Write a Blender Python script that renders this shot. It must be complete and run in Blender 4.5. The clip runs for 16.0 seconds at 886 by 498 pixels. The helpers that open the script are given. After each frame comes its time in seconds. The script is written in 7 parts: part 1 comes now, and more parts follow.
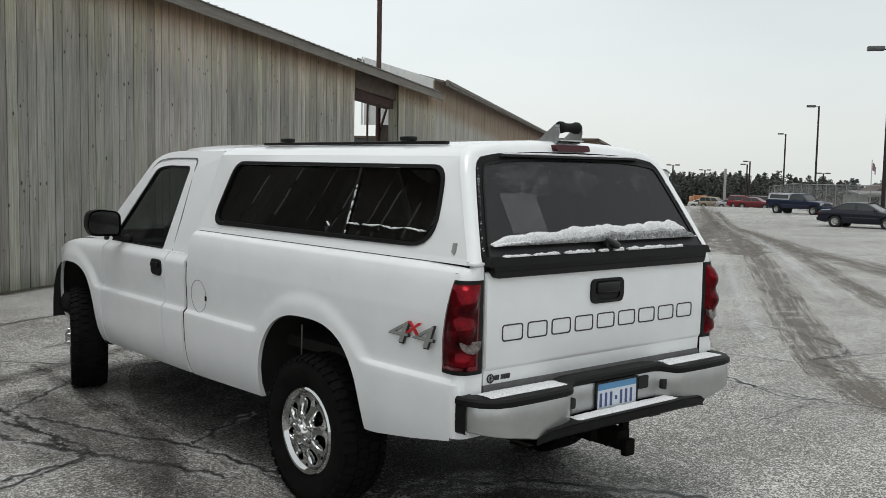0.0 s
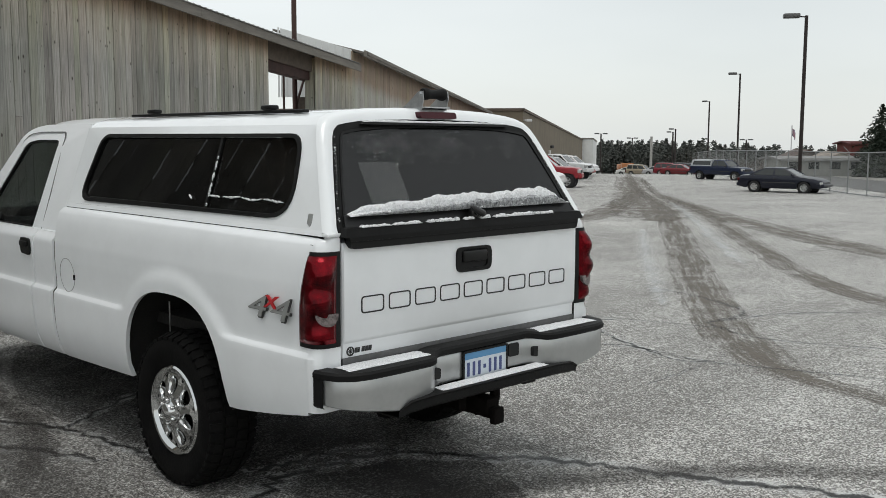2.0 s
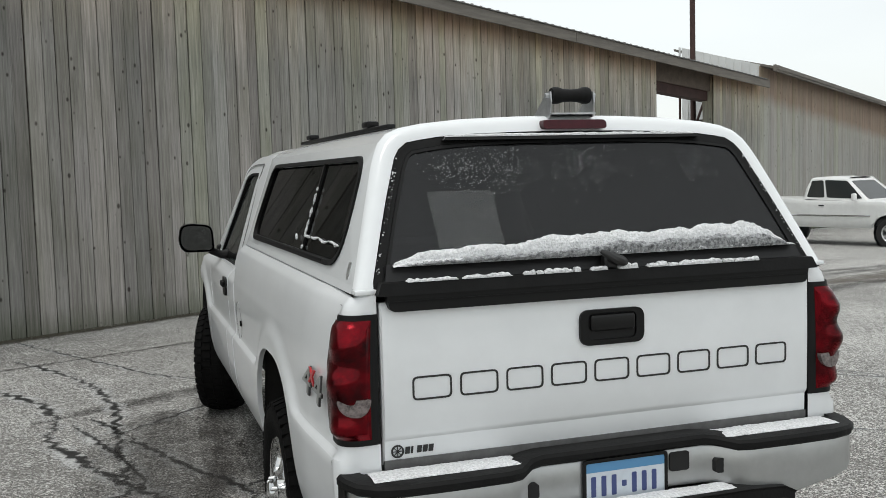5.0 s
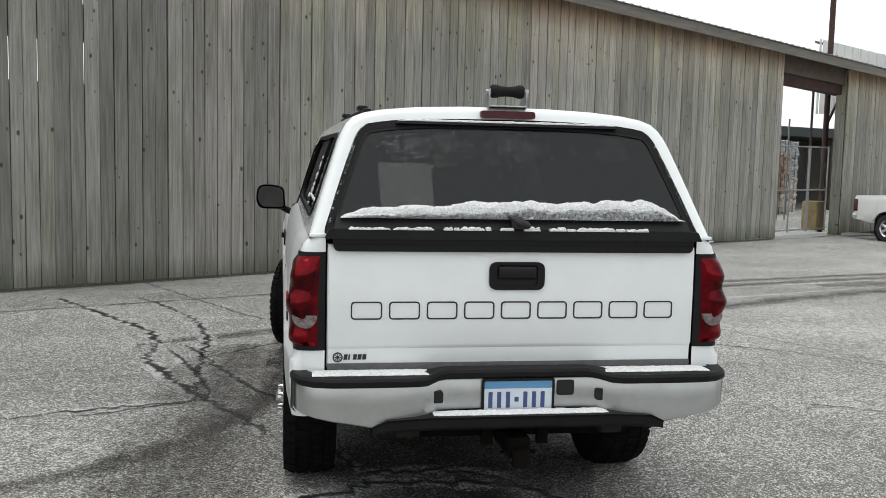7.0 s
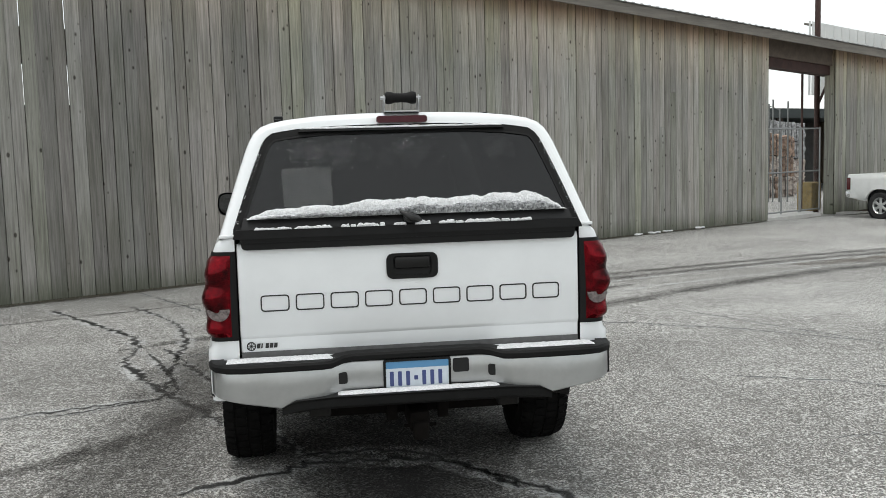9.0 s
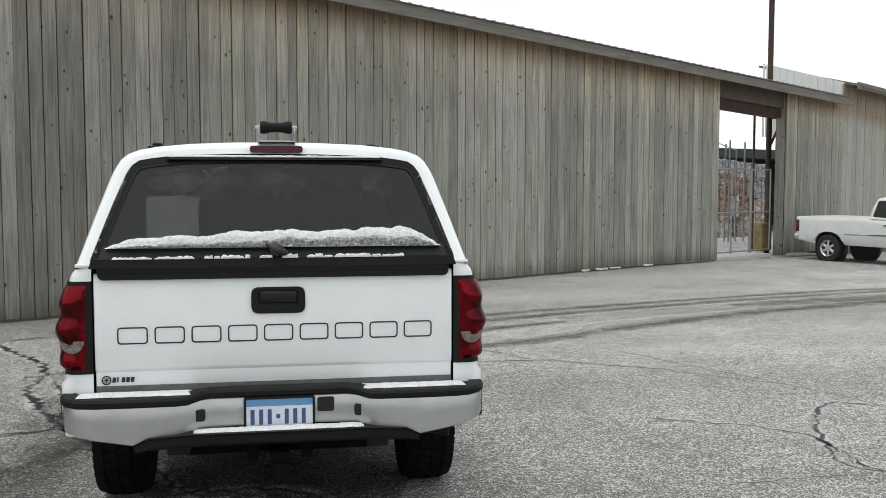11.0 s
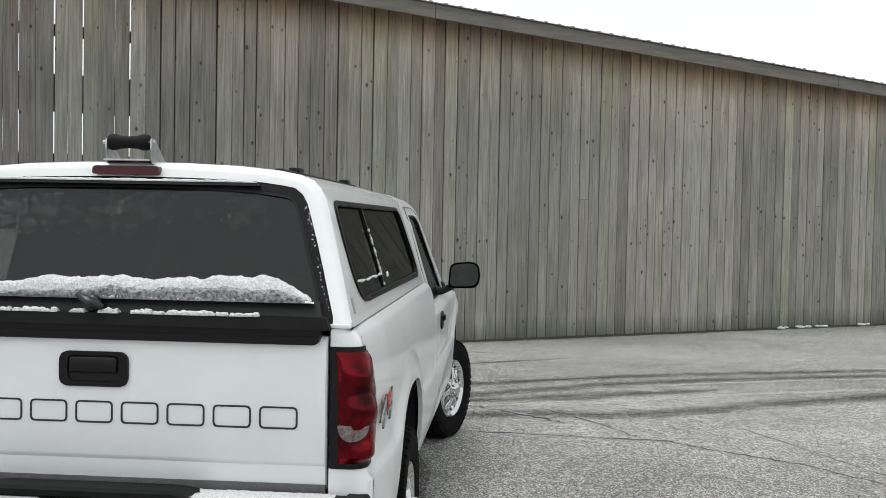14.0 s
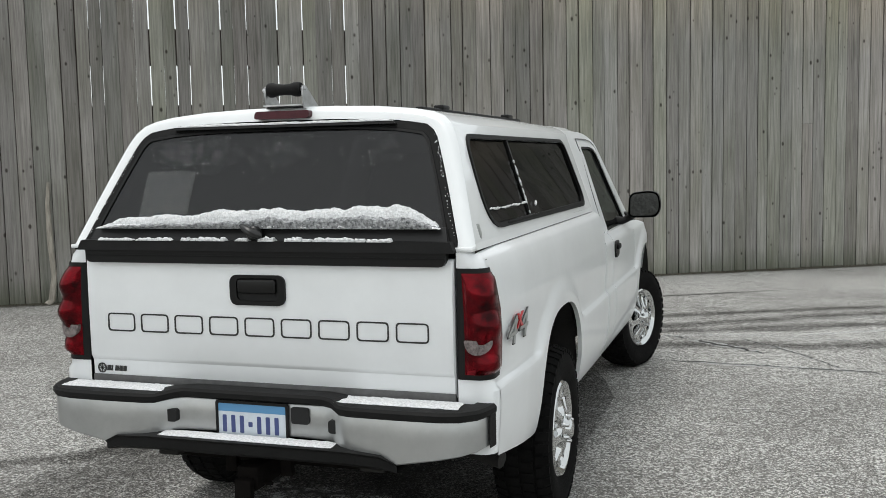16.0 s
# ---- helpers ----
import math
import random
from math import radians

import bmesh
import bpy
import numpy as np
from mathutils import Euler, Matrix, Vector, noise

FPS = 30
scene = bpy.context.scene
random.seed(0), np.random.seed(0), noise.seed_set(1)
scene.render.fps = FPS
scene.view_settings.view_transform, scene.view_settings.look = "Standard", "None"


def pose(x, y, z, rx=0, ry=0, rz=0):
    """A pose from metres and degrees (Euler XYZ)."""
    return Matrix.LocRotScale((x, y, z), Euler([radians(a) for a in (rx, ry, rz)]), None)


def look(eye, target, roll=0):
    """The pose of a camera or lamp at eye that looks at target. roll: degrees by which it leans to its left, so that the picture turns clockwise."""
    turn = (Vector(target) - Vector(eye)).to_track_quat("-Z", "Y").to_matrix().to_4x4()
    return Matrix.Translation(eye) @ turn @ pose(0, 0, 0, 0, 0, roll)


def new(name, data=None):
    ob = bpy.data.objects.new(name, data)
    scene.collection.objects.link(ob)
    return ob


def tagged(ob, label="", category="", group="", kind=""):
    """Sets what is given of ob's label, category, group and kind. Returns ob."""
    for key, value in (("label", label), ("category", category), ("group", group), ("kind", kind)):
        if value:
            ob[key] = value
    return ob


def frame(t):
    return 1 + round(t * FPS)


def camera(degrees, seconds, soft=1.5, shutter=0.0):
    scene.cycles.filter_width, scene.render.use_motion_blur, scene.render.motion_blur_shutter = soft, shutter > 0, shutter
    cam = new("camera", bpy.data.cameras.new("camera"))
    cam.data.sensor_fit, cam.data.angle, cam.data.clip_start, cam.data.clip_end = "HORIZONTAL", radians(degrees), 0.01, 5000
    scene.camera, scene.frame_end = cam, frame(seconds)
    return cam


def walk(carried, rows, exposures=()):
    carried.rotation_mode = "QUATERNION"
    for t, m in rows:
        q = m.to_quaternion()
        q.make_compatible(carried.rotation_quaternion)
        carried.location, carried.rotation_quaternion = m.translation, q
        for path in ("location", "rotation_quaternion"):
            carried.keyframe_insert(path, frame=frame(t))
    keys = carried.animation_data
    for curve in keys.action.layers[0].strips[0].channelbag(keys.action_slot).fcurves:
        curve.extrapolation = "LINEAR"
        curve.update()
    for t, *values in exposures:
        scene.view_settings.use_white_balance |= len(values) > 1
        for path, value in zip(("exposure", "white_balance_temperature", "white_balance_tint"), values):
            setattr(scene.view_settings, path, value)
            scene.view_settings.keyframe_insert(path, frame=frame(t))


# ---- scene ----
# camera and its way round the truck
cam = camera(49.0, 16.0, soft=0.75)
walk(cam, (
    (0.0, pose(-3.661, -3.059, 1.785, 85.20, -1.13, -40.47)),
    (0.5, pose(-3.701, -3.051, 1.789, 85.21, -1.41, -41.36)),
    (1.0, pose(-3.704, -3.057, 1.761, 84.30, -0.71, -44.06)),
    (1.5, pose(-3.641, -3.095, 1.776, 83.56, 0.61, -45.47)),
    (2.0, pose(-3.361, -3.222, 1.772, 83.60, -0.23, -44.48)),
    (2.5, pose(-3.073, -3.190, 1.747, 83.52, 1.23, -43.24)),
    (3.0, pose(-2.765, -3.050, 1.759, 82.74, 0.08, -38.87)),
    (3.5, pose(-2.356, -3.052, 1.737, 82.88, 0.59, -32.51)),
    (4.0, pose(-2.124, -2.874, 1.720, 83.97, -1.74, -27.66)),
    (4.5, pose(-1.825, -2.796, 1.733, 84.61, -0.45, -25.61)),
    (4.7, pose(-1.708, -2.813, 1.733, 85.48, 0.88, -22.48)),
    (6.8, pose(-1.032, -3.915, 1.719, 84.75, -0.16, -9.03)),
    (7.0, pose(-0.989, -3.993, 1.719, 84.34, -1.30, -9.41)),
    (7.5, pose(-0.715, -4.156, 1.713, 83.61, -0.03, -10.32)),
    (8.0, pose(-0.520, -4.273, 1.719, 83.07, 2.00, -9.11)),
    (8.2, pose(-0.507, -4.321, 1.727, 83.34, 1.89, -8.66)),
    (10.3, pose(-0.454, -4.595, 1.721, 84.92, 0.24, -9.42)),
    (10.5, pose(-0.339, -4.565, 1.716, 85.10, -0.02, -9.95)),
    (11.0, pose(-0.024, -4.437, 1.735, 86.09, -0.02, -9.98)),
    (11.5, pose(0.109, -4.131, 1.705, 86.24, -1.46, -7.61)),
    (12.0, pose(0.321, -3.912, 1.712, 86.01, -0.02, -6.18)),
    (12.5, pose(0.653, -3.772, 1.722, 86.23, -1.03, -3.11)),
    (13.0, pose(0.825, -3.507, 1.695, 86.37, -0.87, 2.02)),
    (13.5, pose(1.032, -3.270, 1.719, 86.38, -0.45, 4.06)),
    (14.0, pose(1.412, -3.200, 1.729, 88.35, -1.09, 4.24)),
    (14.5, pose(1.625, -3.361, 1.721, 89.48, -0.75, 6.95)),
    (15.0, pose(1.790, -3.404, 1.715, 88.42, -0.62, 12.52)),
    (15.5, pose(1.889, -3.356, 1.702, 85.76, 1.15, 17.45)),
    (16.0, pose(1.867, -3.347, 1.699, 84.72, 1.18, 18.23)),
), exposures=((0, 0.06), (4.5, 0.17), (7, 0.36), (16, 0.36)))

# overcast winter daylight
world = bpy.data.worlds.new("overcast_sky")
scene.world = world
world.use_nodes = True
wn = world.node_tree
wn.nodes.clear()
w_out = wn.nodes.new("ShaderNodeOutputWorld")
w_bg = wn.nodes.new("ShaderNodeBackground")
w_sky = wn.nodes.new("ShaderNodeTexSky")
w_sky.sky_type, w_sky.sun_disc = "NISHITA", False
w_sky.sun_elevation, w_sky.sun_rotation = radians(35), radians(200)
w_mix = wn.nodes.new("ShaderNodeMix")
w_mix.data_type = "RGBA"
w_mix.inputs[0].default_value = 0.985
w_tc = wn.nodes.new("ShaderNodeTexCoord")
w_noise = wn.nodes.new("ShaderNodeTexNoise")
w_noise.inputs["Scale"].default_value = 1.6
w_noise.inputs["Detail"].default_value = 4
w_map = wn.nodes.new("ShaderNodeMapping")
w_map.inputs["Scale"].default_value = (1, 1, 3.5)
w_ramp = wn.nodes.new("ShaderNodeValToRGB")
w_ramp.color_ramp.elements[0].position, w_ramp.color_ramp.elements[0].color = 0.3, (0.66, 0.69, 0.685, 1)
w_ramp.color_ramp.elements[1].position, w_ramp.color_ramp.elements[1].color = 0.75, (0.79, 0.815, 0.805, 1)
wn.links.new(w_tc.outputs["Generated"], w_map.inputs["Vector"])
wn.links.new(w_map.outputs[0], w_noise.inputs["Vector"])
wn.links.new(w_noise.outputs[0], w_ramp.inputs[0])
wn.links.new(w_sky.outputs[0], w_mix.inputs[6])
# the cloud is thicker low over the car park
w_dot = wn.nodes.new("ShaderNodeVectorMath")
w_dot.operation = "DOT_PRODUCT"
w_dot.inputs[1].default_value = (0.62, 0.20, -0.76)
wn.links.new(w_tc.outputs["Generated"], w_dot.inputs[0])
w_thick = wn.nodes.new("ShaderNodeMapRange")
w_thick.interpolation_type = "SMOOTHSTEP"
w_thick.inputs["From Min"].default_value, w_thick.inputs["From Max"].default_value = 0.38, 0.70
w_thick.inputs["To Min"].default_value, w_thick.inputs["To Max"].default_value = 1.0, 0.95
wn.links.new(w_dot.outputs["Value"], w_thick.inputs["Value"])
w_cloud = wn.nodes.new("ShaderNodeMix")
w_cloud.data_type, w_cloud.blend_type = "RGBA", "MULTIPLY"
w_cloud.inputs[0].default_value = 1.0
wn.links.new(w_ramp.outputs[0], w_cloud.inputs[6])
wn.links.new(w_thick.outputs[0], w_cloud.inputs[7])
wn.links.new(w_cloud.outputs[2], w_mix.inputs[7])
wn.links.new(w_mix.outputs[2], w_bg.inputs[0])
w_bg.inputs[1].default_value = 1.0
wn.links.new(w_bg.outputs[0], w_out.inputs[0])
sun_data = bpy.data.lights.new("sun", "SUN")
sun_data.energy, sun_data.angle, sun_data.color = 1.0, radians(30), (1.0, 0.97, 0.93)
sun = new("sun", sun_data)
sun.matrix_world = look((-2.0, -1, 12), (0, 0, 0))


# materials
def mat(name, color, rough=0.5, metal=0.0, var=0.0, scale=8.0, bump=0.0, bscale=60.0, coat=0.0, stretch=(1, 1, 1), color2=None, spec=0.5):
    """A plain surface with blotches of a second colour and fine relief."""
    m = bpy.data.materials.new(name)
    m.use_nodes = True
    nt = m.node_tree
    b = nt.nodes["Principled BSDF"]
    b.inputs["Base Color"].default_value = (*color, 1)
    b.inputs["Roughness"].default_value = rough
    b.inputs["Metallic"].default_value = metal
    b.inputs["Coat Weight"].default_value = coat
    b.inputs["Specular IOR Level"].default_value = spec
    if var or bump:
        tc = nt.nodes.new("ShaderNodeTexCoord")
        mp = nt.nodes.new("ShaderNodeMapping")
        mp.inputs["Scale"].default_value = stretch
        nt.links.new(tc.outputs["Object"], mp.inputs["Vector"])
    if var:
        nz = nt.nodes.new("ShaderNodeTexNoise")
        nz.inputs["Scale"].default_value, nz.inputs["Detail"].default_value = scale, 6
        nz.inputs["Roughness"].default_value = 0.65
        nt.links.new(mp.outputs[0], nz.inputs["Vector"])
        rp = nt.nodes.new("ShaderNodeValToRGB")
        c2 = color2 or [c * (1 - var) for c in color]
        rp.color_ramp.elements[0].position, rp.color_ramp.elements[0].color = 0.35, (*c2, 1)
        rp.color_ramp.elements[1].position, rp.color_ramp.elements[1].color = 0.62, (*color, 1)
        nt.links.new(nz.outputs[0], rp.inputs[0])
        nt.links.new(rp.outputs[0], b.inputs["Base Color"])
    if bump:
        nb = nt.nodes.new("ShaderNodeTexNoise")
        nb.inputs["Scale"].default_value, nb.inputs["Detail"].default_value = bscale, 5
        nt.links.new(mp.outputs[0], nb.inputs["Vector"])
        bp = nt.nodes.new("ShaderNodeBump")
        bp.inputs["Strength"].default_value, bp.inputs["Distance"].default_value = bump, 0.01
        nt.links.new(nb.outputs[0], bp.inputs["Height"])
        nt.links.new(bp.outputs[0], b.inputs["Normal"])
    return m


def glass_mat(name, tint, dust=0.05, dust_color=(0.25, 0.26, 0.26), gloss=0.6):
    """Tinted pane: clear tint below, mirror gloss by angle, a film of dust."""
    m = bpy.data.materials.new(name)
    m.use_nodes = True
    nt = m.node_tree
    nt.nodes.remove(nt.nodes["Principled BSDF"])
    out = nt.nodes["Material Output"]
    tr = nt.nodes.new("ShaderNodeBsdfTransparent")
    tr.inputs[0].default_value = (*tint, 1)
    df = nt.nodes.new("ShaderNodeBsdfDiffuse")
    df.inputs[0].default_value = (*dust_color, 1)
    gl = nt.nodes.new("ShaderNodeBsdfGlossy")
    gl.inputs["Roughness"].default_value = 0.02
    lw = nt.nodes.new("ShaderNodeLayerWeight")
    lw.inputs[0].default_value = 0.5
    pw = nt.nodes.new("ShaderNodeMath")
    pw.operation = "POWER"
    pw.inputs[1].default_value = 4.0
    nt.links.new(lw.outputs["Facing"], pw.inputs[0])
    fr = nt.nodes.new("ShaderNodeMath")
    fr.operation = "MULTIPLY_ADD"
    fr.inputs[1].default_value, fr.inputs[2].default_value = gloss, 0.04
    nt.links.new(pw.outputs[0], fr.inputs[0])
    m1 = nt.nodes.new("ShaderNodeMixShader")
    m1.inputs[0].default_value = dust
    m2 = nt.nodes.new("ShaderNodeMixShader")
    nt.links.new(tr.outputs[0], m1.inputs[1])
    nt.links.new(df.outputs[0], m1.inputs[2])
    nt.links.new(fr.outputs[0], m2.inputs[0])
    nt.links.new(m1.outputs[0], m2.inputs[1])
    nt.links.new(gl.outputs[0], m2.inputs[2])
    nt.links.new(m2.outputs[0], out.inputs[0])
    return m


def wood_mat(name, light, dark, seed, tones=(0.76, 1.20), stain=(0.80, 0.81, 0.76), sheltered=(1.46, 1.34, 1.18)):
    """Weathered vertical boards: grey grain, knots, stains, a tone of its own for each board."""
    m = bpy.data.materials.new(name)
    m.use_nodes = True
    nt = m.node_tree
    L, N = nt.links.new, nt.nodes.new
    b = nt.nodes["Principled BSDF"]
    b.inputs["Roughness"].default_value = 0.9
    b.inputs["Specular IOR Level"].default_value = 0.15
    tc, info = N("ShaderNodeTexCoord"), N("ShaderNodeObjectInfo")
    shift = N("ShaderNodeVectorMath")
    shift.operation = "SCALE"
    shift.inputs["Scale"].default_value = 37.0 + seed
    comb = N("ShaderNodeCombineXYZ")
    L(info.outputs["Random"], comb.inputs[0]), L(info.outputs["Random"], comb.inputs[2])
    L(comb.outputs[0], shift.inputs[0])
    add = N("ShaderNodeVectorMath")
    L(tc.outputs["Object"], add.inputs[0]), L(shift.outputs[0], add.inputs[1])
    mp = N("ShaderNodeMapping")
    mp.inputs["Scale"].default_value = (16, 16, 0.55)
    L(add.outputs[0], mp.inputs["Vector"])
    grain = N("ShaderNodeTexNoise")
    grain.inputs["Scale"].default_value, grain.inputs["Detail"].default_value, grain.inputs["Distortion"].default_value = 2.2, 8, 0.35
    grain.inputs["Roughness"].default_value = 0.7
    L(mp.outputs[0], grain.inputs["Vector"])
    ramp = N("ShaderNodeValToRGB")
    ramp.color_ramp.elements[0].position, ramp.color_ramp.elements[0].color = 0.3, (*dark, 1)
    ramp.color_ramp.elements[1].position, ramp.color_ramp.elements[1].color = 0.68, (*light, 1)
    L(grain.outputs[0], ramp.inputs[0])
    # tone of the whole board
    tone = N("ShaderNodeMapRange")
    tone.inputs["To Min"].default_value, tone.inputs["To Max"].default_value = tones
    L(info.outputs["Random"], tone.inputs["Value"])
    mul = N("ShaderNodeMix")
    mul.data_type, mul.blend_type = "RGBA", "MULTIPLY"
    mul.inputs[0].default_value = 1
    # some boards are greener with algae, some redder
    hue = N("ShaderNodeValToRGB")
    for k, (at, c) in enumerate(((0.0, (1.03, 0.985, 1.0)), (0.30, (1.0, 0.995, 0.99)), (0.5, (1.035, 0.985, 0.985)), (0.75, (1.0, 1.0, 1.01)), (0.86, (0.995, 1.0, 0.95)), (1.0, (0.98, 0.995, 0.90)))):
        el = hue.color_ramp.elements[k] if k < 2 else hue.color_ramp.elements.new(at)
        el.position, el.color = at, (*c, 1)
    wrapn = N("ShaderNodeMath")
    wrapn.operation = "FRACT"
    mul7 = N("ShaderNodeMath")
    mul7.operation = "MULTIPLY"
    mul7.inputs[1].default_value = 7.3
    L(info.outputs["Random"], mul7.inputs[0]), L(mul7.outputs[0], wrapn.inputs[0]), L(wrapn.outputs[0], hue.inputs[0])
    hm = N("ShaderNodeMix")
    hm.data_type, hm.blend_type = "RGBA", "MULTIPLY"
    hm.inputs[0].default_value = 1
    L(ramp.outputs[0], hm.inputs[6]), L(hue.outputs[0], hm.inputs[7])
    L(hm.outputs[2], mul.inputs[6]), L(tone.outputs[0], mul.inputs[7])
    # knots
    mk = N("ShaderNodeMapping")
    mk.inputs["Scale"].default_value = (7.4, 0.0, 4.6)
    mk.inputs["Rotation"].default_value = (0, radians(14), 0)
    L(add.outputs[0], mk.inputs["Vector"])
    vor = N("ShaderNodeTexVoronoi")
    vor.inputs["Scale"].default_value = 1.0
    L(mk.outputs[0], vor.inputs["Vector"])
    kr = N("ShaderNodeValToRGB")
    kr.color_ramp.elements[0].position, kr.color_ramp.elements[0].color = 0.10, (0.13, 0.11, 0.10, 1)
    kr.color_ramp.elements[1].position, kr.color_ramp.elements[1].color = 0.19, (1, 1, 1, 1)
    # knots differ in size, and some cells have none
    vsep, ksize = N("ShaderNodeSeparateColor"), N("ShaderNodeMath")
    ksize.operation = "MULTIPLY_ADD"
    ksize.inputs[1].default_value = 0.12
    L(vor.outputs["Color"], vsep.inputs[0]), L(vsep.outputs[0], ksize.inputs[0]), L(vor.outputs["Distance"], ksize.inputs[2])
    L(ksize.outputs[0], kr.inputs[0])
    mul2 = N("ShaderNodeMix")
    mul2.data_type, mul2.blend_type = "RGBA", "MULTIPLY"
    mul2.inputs[0].default_value = 0.85
    L(mul.outputs[2], mul2.inputs[6]), L(kr.outputs[0], mul2.inputs[7])
    # broad damp and greenish stains
    st = N("ShaderNodeTexNoise")
    st.inputs["Scale"].default_value, st.inputs["Detail"].default_value = 1.3, 5
    ms = N("ShaderNodeMapping")
    ms.inputs["Scale"].default_value = (2.0, 2.0, 0.5)
    L(add.outputs[0], ms.inputs["Vector"]), L(ms.outputs[0], st.inputs["Vector"])
    sr = N("ShaderNodeValToRGB")
    sr.color_ramp.elements[0].position, sr.color_ramp.elements[0].color = 0.36, (*stain, 1)
    sr.color_ramp.elements[1].position, sr.color_ramp.elements[1].color = 0.58, (1, 1, 1, 1)
    L(st.outputs[0], sr.inputs[0])
    mul3 = N("ShaderNodeMix")
    mul3.data_type, mul3.blend_type = "RGBA", "MULTIPLY"
    mul3.inputs[0].default_value = 1
    L(mul2.outputs[2], mul3.inputs[6]), L(sr.outputs[0], mul3.inputs[7])
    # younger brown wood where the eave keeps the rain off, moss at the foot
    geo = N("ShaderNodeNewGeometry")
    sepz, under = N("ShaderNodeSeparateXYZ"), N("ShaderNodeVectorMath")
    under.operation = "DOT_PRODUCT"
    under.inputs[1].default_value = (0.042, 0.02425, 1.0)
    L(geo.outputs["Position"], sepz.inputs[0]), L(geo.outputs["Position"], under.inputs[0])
    # the board colour is ramped along the wall, darker at the left, paler onwards
    along, run_tone = N("ShaderNodeVectorMath"), N("ShaderNodeMapRange")
    along.operation, run_tone.interpolation_type = "DOT_PRODUCT", "SMOOTHSTEP"
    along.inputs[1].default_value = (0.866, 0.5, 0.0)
    run_tone.inputs["From Min"].default_value, run_tone.inputs["From Max"].default_value = -1.0, 11.0
    run_tone.inputs["To Min"].default_value, run_tone.inputs["To Max"].default_value = 0.93, 1.18
    L(geo.outputs["Position"], along.inputs[0]), L(along.outputs["Value"], run_tone.inputs["Value"])
    run_toned = N("ShaderNodeMix")
    run_toned.data_type, run_toned.blend_type = "RGBA", "MULTIPLY"
    run_toned.inputs[0].default_value = 1
    L(mul3.outputs[2], run_toned.inputs[6]), L(run_tone.outputs[0], run_toned.inputs[7])
    last = run_toned.outputs[2]
    # the second tint paints brown stain and the overhang's shadow right under the eave
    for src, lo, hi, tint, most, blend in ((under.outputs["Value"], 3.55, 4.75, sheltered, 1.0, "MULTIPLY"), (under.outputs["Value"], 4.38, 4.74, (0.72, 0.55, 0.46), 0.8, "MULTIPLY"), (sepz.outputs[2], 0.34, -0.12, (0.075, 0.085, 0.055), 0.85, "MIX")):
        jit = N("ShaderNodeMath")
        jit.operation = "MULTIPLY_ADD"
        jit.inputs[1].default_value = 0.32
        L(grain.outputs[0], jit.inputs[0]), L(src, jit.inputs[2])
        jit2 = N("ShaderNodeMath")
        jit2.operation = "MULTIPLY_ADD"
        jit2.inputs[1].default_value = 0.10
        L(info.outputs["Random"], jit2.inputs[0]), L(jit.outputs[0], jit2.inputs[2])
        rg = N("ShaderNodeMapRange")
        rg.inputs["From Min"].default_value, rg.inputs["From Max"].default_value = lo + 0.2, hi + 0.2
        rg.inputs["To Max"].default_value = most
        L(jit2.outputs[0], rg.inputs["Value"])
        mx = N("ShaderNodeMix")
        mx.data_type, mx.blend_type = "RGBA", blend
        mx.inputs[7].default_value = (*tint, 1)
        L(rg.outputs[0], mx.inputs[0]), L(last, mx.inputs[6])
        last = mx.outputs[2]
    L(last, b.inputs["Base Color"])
    bp = N("ShaderNodeBump")
    bp.inputs["Strength"].default_value, bp.inputs["Distance"].default_value = 0.5, 0.006
    L(grain.outputs[0], bp.inputs["Height"]), L(bp.outputs[0], b.inputs["Normal"])
    return m


